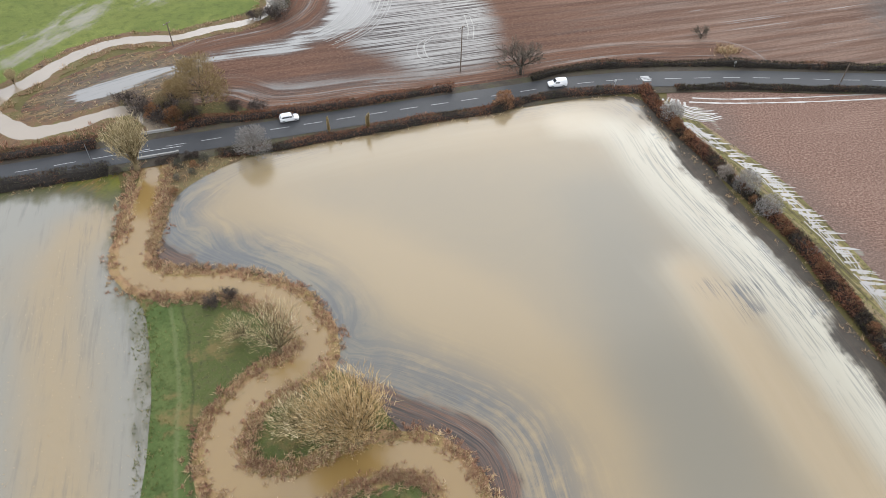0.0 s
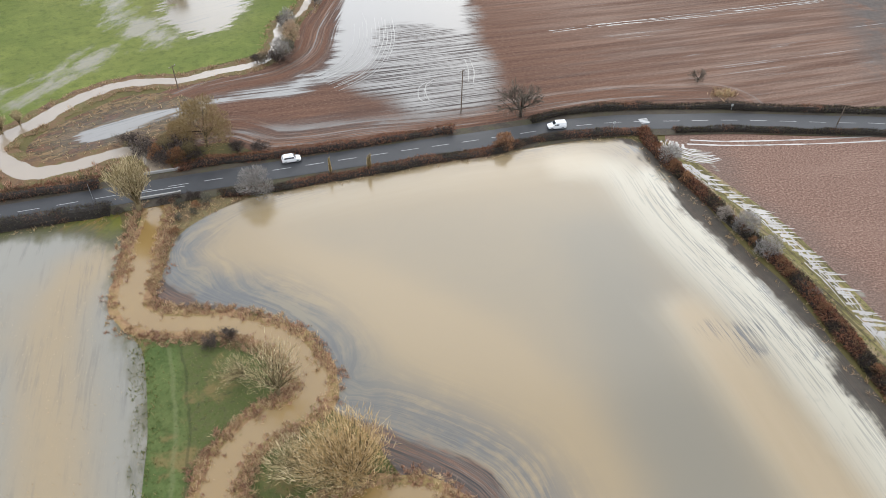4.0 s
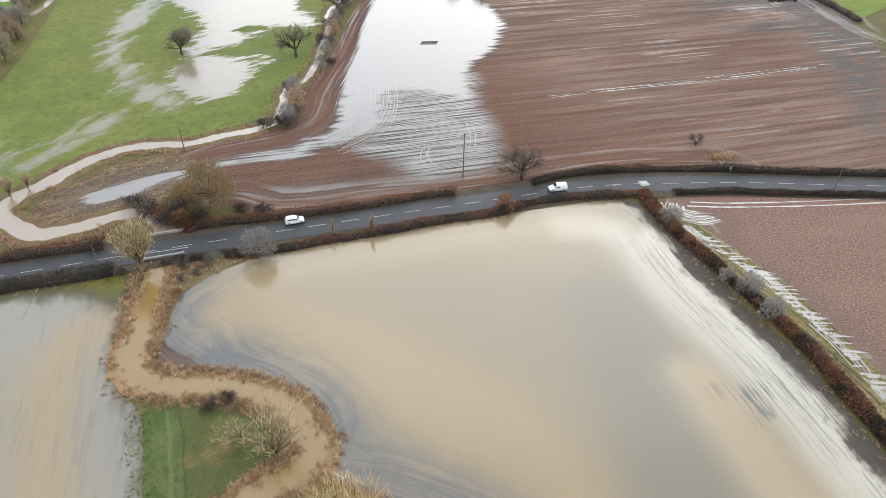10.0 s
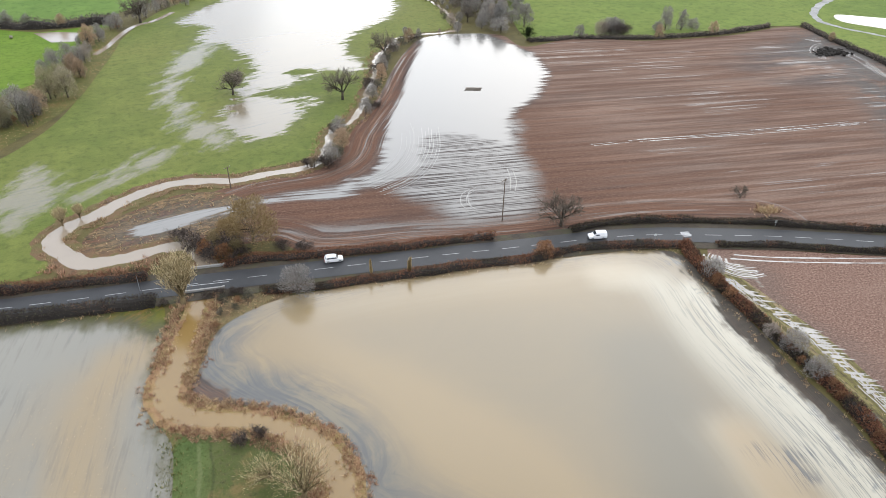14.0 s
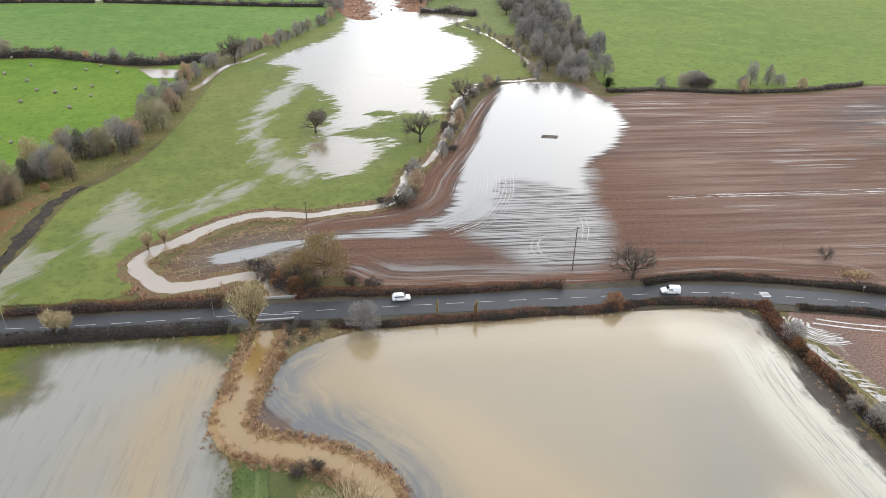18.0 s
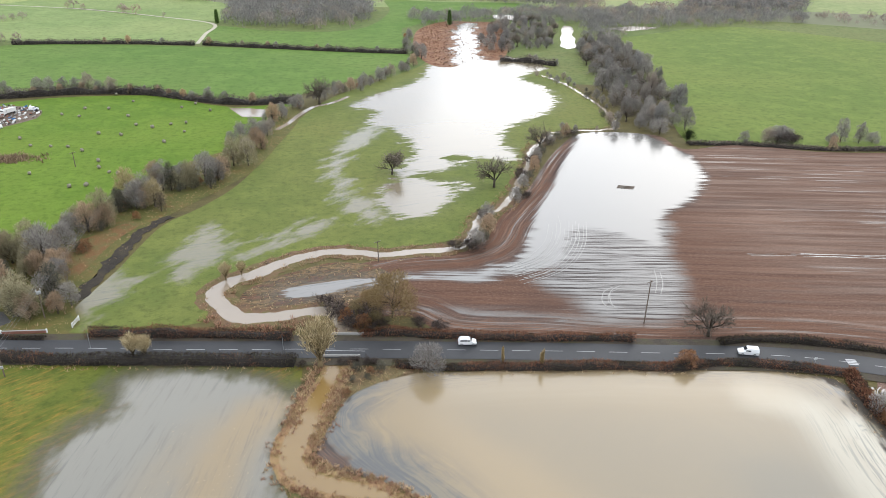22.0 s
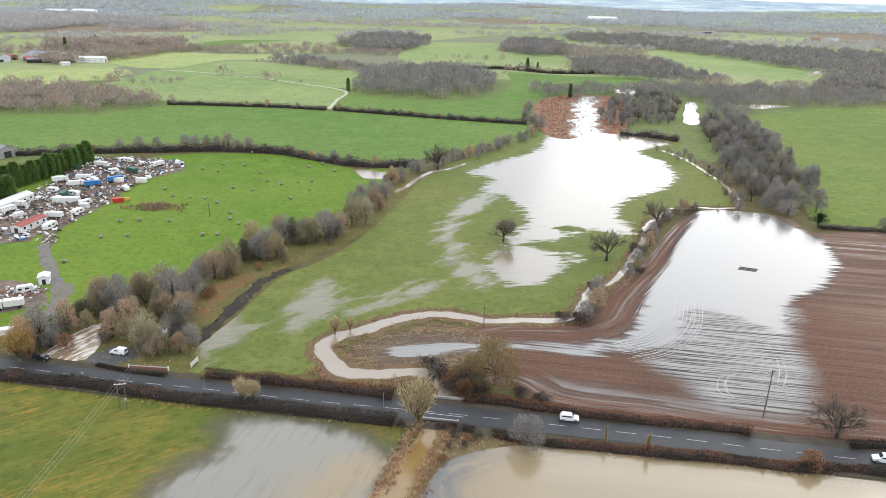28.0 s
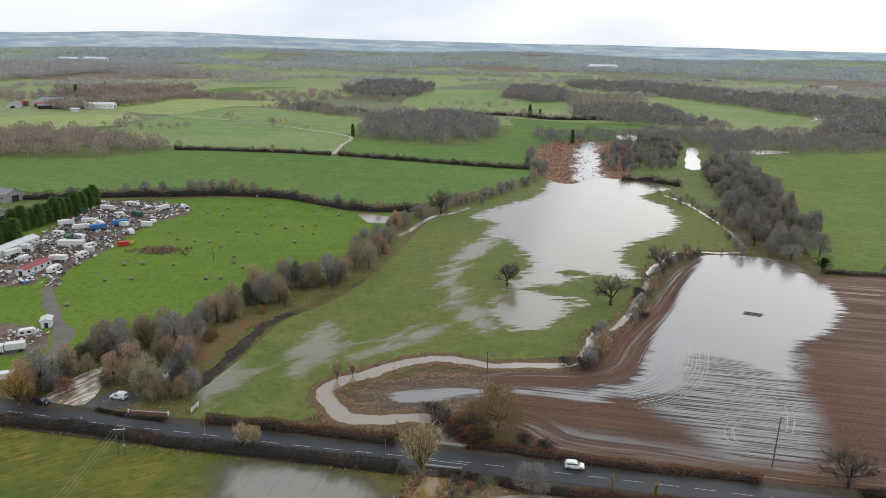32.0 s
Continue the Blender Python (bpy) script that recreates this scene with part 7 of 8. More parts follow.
M_WIRE = plain("power_line_wire", (0.26, 0.26, 0.26), 0.5)
M_CERAMIC = plain("insulator_porcelain", (0.55, 0.54, 0.52), 0.25)
M_WHITEPOST = plain("white_painted_timber", (0.72, 0.72, 0.70), 0.55, vary=0.2)
M_CONCRETE = plain("weathered_concrete", (0.30, 0.29, 0.27), 0.85, vary=0.3, scale=1.5)
M_BRICK = plain("red_brick", (0.24, 0.11, 0.075), 0.85, vary=0.3, scale=3)
M_RED = plain("red_skip_paint", (0.42, 0.035, 0.02), 0.5, vary=0.25)
M_YELLOW = plain("yellow_plant_paint", (0.55, 0.36, 0.03), 0.5, vary=0.25)
M_BLUE = plain("blue_lorry_paint", (0.04, 0.16, 0.38), 0.45, vary=0.3)
M_CREAM = plain("dirty_caravan_white", (0.66, 0.65, 0.61), 0.5, vary=0.25, scale=1.5)
M_GREYROOF = plain("grey_sheet_roof", (0.19, 0.20, 0.21), 0.6, vary=0.3, scale=0.5)
M_REDROOF = plain("red_sheet_roof", (0.28, 0.07, 0.055), 0.6, vary=0.3, scale=0.7)
M_SHEET = plain("pale_corrugated_sheet", (0.55, 0.55, 0.53), 0.55, vary=0.25, scale=0.6)
M_HAY = plain("weathered_round_bale", (0.30, 0.275, 0.20), 0.95, vary=0.5, scale=3)
M_BRASH = twig_mat("cut_brash", (0.20, 0.14, 0.085), (0.36, 0.27, 0.18))
M_GREEN = plain("green_painted_metal", (0.03, 0.09, 0.055), 0.5, vary=0.25)


# ---- vehicles ----
def vehicle(name, kind, paint, label, category):
    """A car or van, 4.3 m long, nose along +x, standing on its wheels."""
    root = tagged(new(name), label, category)
    L = 4.3 if kind == "car" else 4.5
    h = 1.62 if kind == "car" else 1.86
    w = 0.88
    if kind == "car":
        side = [(-2.10, 0.32), (-2.13, 0.75), (-2.05, 1.02), (-1.2, 1.06), (0.62, 1.04), (1.75, 0.86), (2.12, 0.70), (2.14, 0.34), (1.6, 0.24), (-1.6, 0.24)]
        cab = [(-1.98, 1.02), (-1.72, 1.50), (-1.25, h), (0.05, h), (0.45, 1.50), (1.12, 1.02)]
    else:
        side = [(-2.22, 0.32), (-2.25, 1.05), (-2.2, 1.12), (0.9, 1.10), (1.55, 1.00), (2.1, 0.82), (2.25, 0.60), (2.24, 0.32), (1.7, 0.25), (-1.7, 0.25)]
        cab = [(-2.22, 1.08), (-2.16, 1.72), (-2.0, h), (0.20, h), (0.55, 1.70), (1.30, 1.06)]
    pin = lambda z: 1.0 if z < 1.0 else 1.0 - 0.20 * (z - 1.0)

    def body(bm):
        prism(bm, side, -w, w, lambda z: 0.97 if z < 0.4 else 1.0)
        prism(bm, cab, -w * 0.96, w * 0.96, pin)
        bmesh.ops.bevel(bm, geom=[e for e in bm.edges if e.calc_length() > 0.3], offset=0.05, segments=2, affect="EDGES")

    shell = piece("body", body, paint, root, smooth_=False)
    x0, x1 = (0.30, 1.08) if kind == "car" else (0.42, 1.24)

    def wind(bm):
        for y0, y1 in ((-1, 1),):
            vs = [bm.verts.new(c) for c in ((x1 + 0.02, -0.74, 1.08), (x1 + 0.02, 0.74, 1.08), (x0 + 0.10, 0.66, h - 0.10), (x0 + 0.10, -0.66, h - 0.10))]
            vs += [bm.verts.new(v.co - Vector((0.06, 0, 0.02))) for v in vs]
            for f in ((0, 1, 2, 3), (7, 6, 5, 4), (0, 4, 5, 1), (1, 5, 6, 2), (2, 6, 7, 3), (3, 7, 4, 0)):
                bm.faces.new([vs[i] for i in f])
    piece("windscreen", wind, M_GLASS, root, "dark glass windscreen")
    spans = ((-1.62, -0.78), (-0.70, 0.0), (0.06, 0.62)) if kind == "car" else ((-0.35, 0.35), (0.42, 0.72))
    for s in (-1, 1):
        for a, b in spans:
            piece("side_window", lambda bm: box_bm(bm, (b - a, 0.03, 0.36), ((a + b) / 2, s * w * 0.925, 1.09), 0.012), M_GLASS, root)
        piece("door_mirror", lambda bm: box_bm(bm, (0.10, 0.18, 0.13), (0.80, s * 0.98, 1.0), 0.03), paint, root)
        piece("headlight", lambda bm: box_bm(bm, (0.22, 0.34, 0.14), (L / 2 - 0.12, s * 0.62, 0.62), 0.04), M_LAMP, root, "clear glass headlight")
        piece("tail_light", lambda bm: box_bm(bm, (0.08, 0.14, 0.34), (-L / 2 + 0.03, s * 0.76, 0.72), 0.02), M_TAIL, root, "red tail light")
        for x in (-1.32, 1.36):
            tyre = piece("wheel", lambda bm: rod_bm(bm, (x, s * 0.90, 0.31), (x, s * 0.70, 0.31), 0.31, n=18), M_TYRE, root)
            piece("rim", lambda bm: rod_bm(bm, (x, s * 0.915, 0.31), (x, s * 0.87, 0.31), 0.20, n=12), M_RIM, tyre)
    piece("rear_window", lambda bm: box_bm(bm, (0.04, 1.2, 0.40), (-L / 2 + (0.20 if kind == "car" else 0.035), 0, 1.12), 0.01), M_GLASS, root)
    piece("front_bumper", lambda bm: box_bm(bm, (0.14, 1.66, 0.22), (L / 2 - 0.04, 0, 0.28), 0.05), M_TRIM, root)
    piece("rear_bumper", lambda bm: box_bm(bm, (0.14, 1.66, 0.22), (-L / 2 + 0.06, 0, 0.28), 0.05), M_TRIM, root)
    if kind == "car":
        for s in (-1, 1):
            piece("roof_rail", lambda bm: rod_bm(bm, (-1.4, s * 0.66, h + 0.04), (0.1, s * 0.66, h + 0.04), 0.025), M_TRIM, root)
    return root


put(vehicle("car", "car", M_WHITE, "white estate car with roof rails driving on the road", "car"), 34.8, 133.4, -10, 1, 0.29)
van_w = put(vehicle("van", "van", M_WHITE, "small white panel van driving on the road", "van"), 97.1, 117.6, 160, 1, 0.29)
again(van_w, -76.6, 164.8, 165, 1.0, "small white van parked in the gravel lay-by", 0.06)
put(vehicle("car", "car", M_BLACK, "dark car on the road beside the yellow willow", "car"), -94.6, 161.6, -12, 1, 0.28)

# ---- road markings, bridge, signs ----
c_road, d_road, s_road = along(ROAD, 0.5)
run = np.r_[0, np.cumsum(np.hypot(*np.diff(c_road, axis=0).T))]
dash = bpy.data.meshes.new("centre_dash")
bm = bmesh.new()
box_bm(bm, (4.2, 0.12, 0.012), (0, 0, 0), 0.003)
bm.to_mesh(dash)
bm.free()
dash.materials.append(M_PAINT)
for u in np.arange(6.0, run[-1] - 6, 7.4):
    x, y = np.interp(u, run, c_road[:, 0]), np.interp(u, run, c_road[:, 1])
    dx, dy = np.interp(u, run, d_road[:, 0]), np.interp(u, run, d_road[:, 1])
    part("centre_dash", dash, road, m=pose(x, y, 0.303, 0, 0, math.degrees(math.atan2(dy, dx))))
slow = tagged(new("road_lettering"), "worn white painted lettering across one lane", "road marking")
slow.matrix_basis = pose(118.6, 110.3, 0.29, 0, 0, -18)
for i in range(4):
    piece("letter_bar", lambda bm: box_bm(bm, (2.2, 0.42, 0.012), (0, -0.9 + i * 0.6, 0), 0.003), M_PAINT, slow)

edge_mark = tagged(new("edge_line"), "solid white painted line along the bridge kerb", "road marking")
piece("line", lambda bm: box_bm(bm, (9.0, 0.16, 0.012), (0, 0, 0), 0.003), M_PAINT, edge_mark)
edge_mark.matrix_basis = pose(6.8, 135.6, 0.285, 0, 0, -12)

bridge = tagged(new("road_bridge"), "small concrete road bridge with low parapets over the river", "bridge")
bridge.matrix_basis = pose(6.6, 138.0, 0.0, 0, 0, -11)
for s in (-1, 1):
    wall = piece("parapet", lambda bm: box_bm(bm, (8.0, 0.35, 0.52), (0, s * 4.6, 0.1), 0.03), M_CONCRETE, bridge)
    piece("coping", lambda bm: box_bm(bm, (8.2, 0.45, 0.10), (0, s * 4.6, 0.62), 0.03), M_CONCRETE, wall, "pale coping stone")
    for e in (-1, 1):
        piece("end_pier", lambda bm: box_bm(bm, (0.5, 0.5, 0.8), (e * 4.1, s * 4.6, 0.05), 0.04), M_CONCRETE, wall)


def sign_post(x, y, h, turn, label, plate=True):
    root = tagged(new("sign_post"), label, "sign")
    piece("post", lambda bm: rod_bm(bm, (0, 0, -0.2), (0, 0, h), 0.05, 0.04), M_STEEL, root)
    piece("cap", lambda bm: rod_bm(bm, (0, 0, h), (0, 0, h + 0.05), 0.06), M_TRIM, root)
    if plate:
        piece("plate", lambda bm: box_bm(bm, (0.62, 0.03, 0.62), (0, 0.05, h - 0.7), 0.01), M_SHEET, root, "plain pale sign plate")
    root.matrix_basis = pose(x, y, 0.1, 0, 0, turn)
    return root


sign_post(-49.5, 146.9, 4.4, 10, "tall pale steel post beside the road hedge", False)
sign_post(-6.9, 138.6, 4.2, 5, "thin grey steel post beside the road", False)
sign_post(109.3, 110.8, 2.3, -15, "road sign on a grey steel post", True)
sign_post(142.5, 104.4, 1.8, -20, "small pale sign in front of the hedge", True)
sign_post(-78.1, 162.9, 1.6, 0, "short dark marker post in the lay-by", False)
sign_post(-80.9, 153.4, 1.3, 0, "short sign post with a white plate at the verge", True)


def power_pole(x, y, h, turn, label, arm=True, lean=0.0, gear=False):
    root = tagged(new("power_pole"), label, "pole")
    piece("pole", lambda bm: rod_bm(bm, (0, 0, -0.3), (0, 0, h), 0.16, 0.11, 10), M_WOODPOLE, root)
    if arm:
        bar = piece("crossarm", lambda bm: box_bm(bm, (2.2, 0.12, 0.14), (0, 0.1, h - 0.45), 0.015), M_WOODPOLE, root)
        for u in (-0.95, 0.0, 0.95):
            piece("insulator", lambda bm: rod_bm(bm, (u, 0.1, h - 0.31), (u, 0.1, h - 0.05), 0.07, 0.04), M_CERAMIC, bar)
    if gear:
        piece("transformer", lambda bm: box_bm(bm, (1.0, 0.5, 0.7), (0, -0.35, h - 1.7), 0.05), M_STEEL, root)
        for u in (-0.5, 0.5):
            piece("fuse_switch", lambda bm: rod_bm(bm, (u, -0.2, h - 1.0), (u, -0.2, h - 0.4), 0.08), M_CERAMIC, root)
    root.matrix_basis = pose(x, y, 0, 0, lean, turn)
    return root


power_pole(80.0, 134.9, 11.8, 20, "tall single wooden pole standing in the flooded plough", True, 0.6)
power_pole(19.9, 180.0, 6.6, 30, "wooden pole on the river bank", True, -1.0)
power_pole(-63.6, 163.4, 8.6, 35, "wooden power pole with transformer by the brook", True, 0, True)
power_pole(-61.5, 227.3, 7.0, 35, "wooden power pole among the brook-side trees", True)
power_pole(160.8, 86.8, 5.4, -15, "short wooden pole in the roadside hedge", False, 1.0)
power_pole(-85.1, 281.9, 6.0, 35, "thin wooden pole in the bale field", True)
h_pole = tagged(new("power_pole"), "twin-legged wooden power pole at the road hedge", "pole")
for s in (-1, 1):
    piece("leg", lambda bm: rod_bm(bm, (s * 0.75, 0, -0.3), (s * 0.75, 0, 6.6), 0.14, 0.10, 8), M_WOODPOLE, h_pole)
h_arm = piece("crossarm", lambda bm: box_bm(bm, (2.6, 0.14, 0.16), (0, 0, 6.3), 0.015), M_WHITEPOST, h_pole)
for u in (-1.0, 0.0, 1.0):
    piece("insulator", lambda bm: rod_bm(bm, (u, 0, 6.46), (u, 0, 6.75), 0.07, 0.04), M_CERAMIC, h_arm)
piece("switch_box", lambda bm: box_bm(bm, (0.5, 0.35, 0.6), (0.75, -0.25, 2.2), 0.03), M_STEEL, h_pole)
h_pole.matrix_basis = pose(-65.6, 139.2, 0, 0, 0, 8)


def wire(p, q, sag, label):
    p, q = Vector(p), Vector(q)
    bm = bmesh.new()
    pts = [p.lerp(q, i / 14) - Vector((0, 0, 4 * sag * (i / 14) * (1 - i / 14))) for i in range(15)]
    for a, b in zip(pts, pts[1:]):
        rod_bm(bm, a, b, 0.022, n=4)
    me = bpy.data.meshes.new("power_line")
    bm.to_mesh(me)
    bm.free()
    me.materials.append(M_WIRE)
    tagged(new("power_line", me), label, "cable", "power lines")


for u in (-0.95, 0.0, 0.95):
    wire((-65.6 + u, 139.2, 6.75), (-63.6 + u * 0.8, 163.4 + u * 0.5, 8.55), 0.3, "thin pale power line between wooden poles")
    wire((-63.6 + u * 0.8, 163.4 + u * 0.5, 8.55), (-61.5 + u * 0.8, 227.3 + u * 0.5, 6.95), 0.8, "thin pale power line between wooden poles")
    wire((-65.6 + u, 139.2, 6.75), (-69.0 + u, 88.0, 6.5), 0.8, "thin pale power line over the west field")

# ---- gate, wall and pallet ----
gate = tagged(new("field_gate"), "white timber gate standing open beside the meadow", "gate")
for z in (0.25, 0.5, 0.75, 1.0, 1.2):
    piece("rail", lambda bm: box_bm(bm, (3.4, 0.05, 0.09), (0, 0, z), 0.01), M_WHITEPOST, gate)
for x in (-1.7, 1.7):
    piece("post", lambda bm: box_bm(bm, (0.16, 0.16, 1.5), (x, 0, -0.1), 0.02), M_WHITEPOST, gate)
piece("brace", lambda bm: box_bm(bm, (3.3, 0.04, 0.09), (0, 0.05, 0.70), 0.01), M_WHITEPOST, gate)
gate.matrix_basis = pose(-55.6, 159.2, 0, 0, 0, 78)
wall = tagged(new("garden_wall"), "low red brick wall with white end posts beside the road", "wall")
piece("brickwork", lambda bm: box_bm(bm, (10.0, 0.3, 0.75), (0, 0, -0.05), 0.02), M_BRICK, wall)
piece("coping", lambda bm: box_bm(bm, (10.1, 0.38, 0.08), (0, 0, 0.70), 0.02), M_CONCRETE, wall, "grey coping")
for x in (-5.1, 5.1):
    piece("end_post", lambda bm: box_bm(bm, (0.3, 0.3, 1.1), (x, 0, -0.05), 0.03), M_WHITEPOST, wall, "white end post")
wall.matrix_basis = pose(-66.2, 156.8, 0.1, 0, 0, -7)
# drifted pallet: three dark slats on two bearers
pallet = tagged(new("field_drain_cover"), "dark slatted timber pallet lying in the flood water", "rack")
for i in range(3):
    piece("slat", lambda bm: box_bm(bm, (6.0, 0.5, 0.12), (0.3 * i, i * 1.2, 0.02), 0.02), M_WOODPOLE, pallet)
for x in (-2, 2):
    piece("bearer", lambda bm: box_bm(bm, (0.15, 3.0, 0.10), (x, 1.2, -0.04), 0.01), M_WOODPOLE, pallet)
pallet.matrix_basis = pose(116.6, 224.5, 0, 0, 0, -24)

# ---- flooded wheel tracks ----
def tracks(lines, width, label, z, mat, taper=0.0):
    """Narrow strips of water; taper draws them out to a point."""
    verts, faces = [], []
    for q, line in enumerate(lines):
        c, d, side = along(line, 0.8 if taper else 1.5)
        h = z + 0.003 * (q % 9)
        n = len(verts)
        w = width * (0.55 + 0.9 * np.random.default_rng(n).random(len(c)))[:, None] * (1 - taper * np.linspace(0, 1, len(c)) ** 1.5)[:, None]
        for a, b in zip(c - side * w / 2, c + side * w / 2):
            verts += [(*a, h), (*b, h)]
        faces += [(n + 2 * i + 1, n + 2 * i, n + 2 * i + 2, n + 2 * i + 3) for i in range(len(c) - 1)]
    tagged(new("flooded_wheel_tracks", mesh_of("flooded_wheel_tracks", verts, faces, mat)), label, "puddle", kind="stuff")


M_PUDDLE = river_mat("puddle_water", (0.19, 0.18, 0.16), (0.13, 0.12, 0.105))
M_PUDDLE_PALE = river_mat("milky_puddle_water", (0.36, 0.335, 0.30), (0.26, 0.24, 0.215))
tracks([TT1, TT2, TT3, TT4, TT5, TT6, TT8, TT9], 0.24, "curved wheel tracks brimming with water in the plough", 0.03, M_PUDDLE)
turns = []
for line, offs in ((TT2, (-5.5, -4.6, -3.4, -2.2, -1.1, 1.3, 2.6, 3.9, 5.0)), (TT5, (1.6,))):
    c, d, side = along(line, 4.0)
    turns += [[tuple(q) for q in c + side * o][(i % 2):len(c) - (i % 3)] for i, o in enumerate(offs)]
tracks(turns, 0.2, "nested turning tracks of farm wheels filled with water", 0.06, M_PUDDLE)
tracks([SW1, SW2, SW3, SW4, SW5, SW6], 0.45, "curved wheel tracks brimming with water at the field corner", 0.03, M_PUDDLE_PALE)
fr = random.Random(8)
c, d, side = along(FURROW_ENDS, 0.75)
fingers, braids = [], []
for i in range(1, len(c) - 1):
    if fr.random() < 0.18:
        continue
    a = radians(-33 + fr.uniform(-7, 7))
    u = Vector((math.cos(a), math.sin(a)))
    o = Vector(c[i]) + Vector((fr.uniform(-1.2, 0.3), fr.uniform(-0.3, 0.3)))
    n = fr.uniform(0.8, 2.2) if fr.random() < 0.6 else fr.uniform(2.2, 4.2)
    fingers.append([tuple(o - u * 0.8), tuple(o + u * n * 0.45 + Vector((0, fr.uniform(-0.12, 0.2)))), tuple(o + u * n)])
tracks(fingers, 0.7, "fingers of water in the furrow ends beside the hedge", 0.034, M_PUDDLE_PALE, 0.85)
for o in (-2.0, -1.5, -1.05, -0.6, -0.2, 0.25, 0.7):
    j = fr.randrange(0, 6)
    while j < len(c) - 8:
        n = fr.randrange(5, 22)
        braids.append([tuple(Vector(c[q]) - Vector(side[q]) * (-o + fr.uniform(-0.18, 0.18))) for q in range(j, min(j + n, len(c)), 3)])
        j += n + fr.randrange(2, 16)
tracks([b for b in braids if len(b) > 2], 0.3, "broken wheel ruts full of water along the field's edge", 0.062, M_PUDDLE_PALE, 0.6)
for line, offs in ((LONG_RUT, (-0.9, 0.9)), (LONG_RUT_N, (-0.7, 0.5)), (RUT_NE, (-2.6, -1.6, -0.6, 0.5, 1.6, 2.8)), (RUT_NE_B, (-1.2, 0.0, 1.2)), (RUT_NE_C, (-3.0, -1.5, 0.0, 1.6)), (RUT_NE_D, (-2.0, 0.0, 2.2))):
    c, d, side = along(line, 1.2)
    lines_ = []
    for o in offs:
        j = fr.randrange(0, 3)
        while j < len(c) - 4:
            n = fr.randrange(8, 40)
            piece_ = [tuple(Vector(c[q]) + Vector(side[q]) * (o + fr.uniform(-0.15, 0.15))) for q in range(j, min(j + n, len(c)), 3)]
            if len(piece_) > 2:
                lines_.append(piece_)
            j += n + fr.randrange(1, 9)
    tracks(lines_, 0.3, "broken ruts full of water across the ploughed field", 0.04, M_PUDDLE, 0.5)
swirl = []
for line in (SW1[:5], SW2, SW3):
    c, d, side = along(line, 1.0)
    swirl += [[tuple(q) for q in c + side * o][i % 3:len(c) - (i % 2)] for i, o in enumerate((-0.8, 0.55, 1.2))]
tracks(swirl, 0.28, "nested turning tracks brimming with water at the field corner", 0.066, M_PUDDLE_PALE, 0.5)

# ---- bale field ----
def bale(x, y, turn):
    root = tagged(new("round_bale"), "weathered brown round bale lying on the pasture", "bale", "bales in the pasture")
    piece("roll", lambda bm: (rod_bm(bm, (-0.6, 0, 0.62), (0.6, 0, 0.62), 0.65, n=16), bmesh.ops.bevel(bm, geom=[e for e in bm.edges if e.calc_face_angle(0) > 1], offset=0.1, segments=2, affect="EDGES")), M_HAY, root, smooth_=True)
    for x_ in (-0.35, 0.0, 0.35):
        piece("twine_band", lambda bm: rod_bm(bm, (x_ - 0.03, 0, 0.62), (x_ + 0.03, 0, 0.62), 0.665, n=16), M_TRIM, root)
    root.matrix_basis = pose(x, y, 0, 0, 0, turn)
    return root


b0 = bale(*BALES[0], 20)
for i, (x, y) in enumerate(BALES[1:]):
    again(b0, x, y, fr.uniform(0, 360), fr.uniform(0.85, 1.15))


# ---- scrap yard ----
def caravan(x, y, turn, size=(6.0, 2.2, 2.4), paint=None, label="dirty white touring caravan in the scrap yard", name="caravan"):
    L, W, Hh = size
    root = tagged(new(name), label, name.replace("_", " "))
    prof = [(-L / 2, 0.5), (-L / 2 + 0.05, Hh * 0.7), (-L / 2 + 0.5, Hh), (L / 2 - 0.7, Hh), (L / 2, Hh * 0.62), (L / 2 - 0.1, 0.5)]
    piece("body", lambda bm: prism(bm, prof, -W / 2, W / 2), paint or M_CREAM, root)
    for s in (-1, 1):
        for u in (-0.28, 0.1):
            piece("window", lambda bm: box_bm(bm, (L * 0.2, 0.04, 0.6), (u * L, s * W / 2, Hh * 0.52), 0.02), M_GLASS, root)
        piece("wheel", lambda bm: rod_bm(bm, (0, s * W * 0.46, 0.33), (0, s * W * 0.36, 0.33), 0.33, n=14), M_TYRE, root)
    piece("door", lambda bm: box_bm(bm, (0.7, 0.04, 1.6), (L * 0.33, -W / 2, 0.6), 0.02), M_SHEET, root)
    piece("drawbar", lambda bm: rod_bm(bm, (L / 2 - 0.2, 0, 0.5), (L / 2 + 1.0, 0, 0.45), 0.05), M_STEEL, root)
    piece("chassis", lambda bm: box_bm(bm, (L * 0.9, W * 0.8, 0.18), (0, 0, 0.34), 0.02), M_TRIM, root)
    root.matrix_basis = pose(x, y, 0.03, 0, 0, turn)
    return root


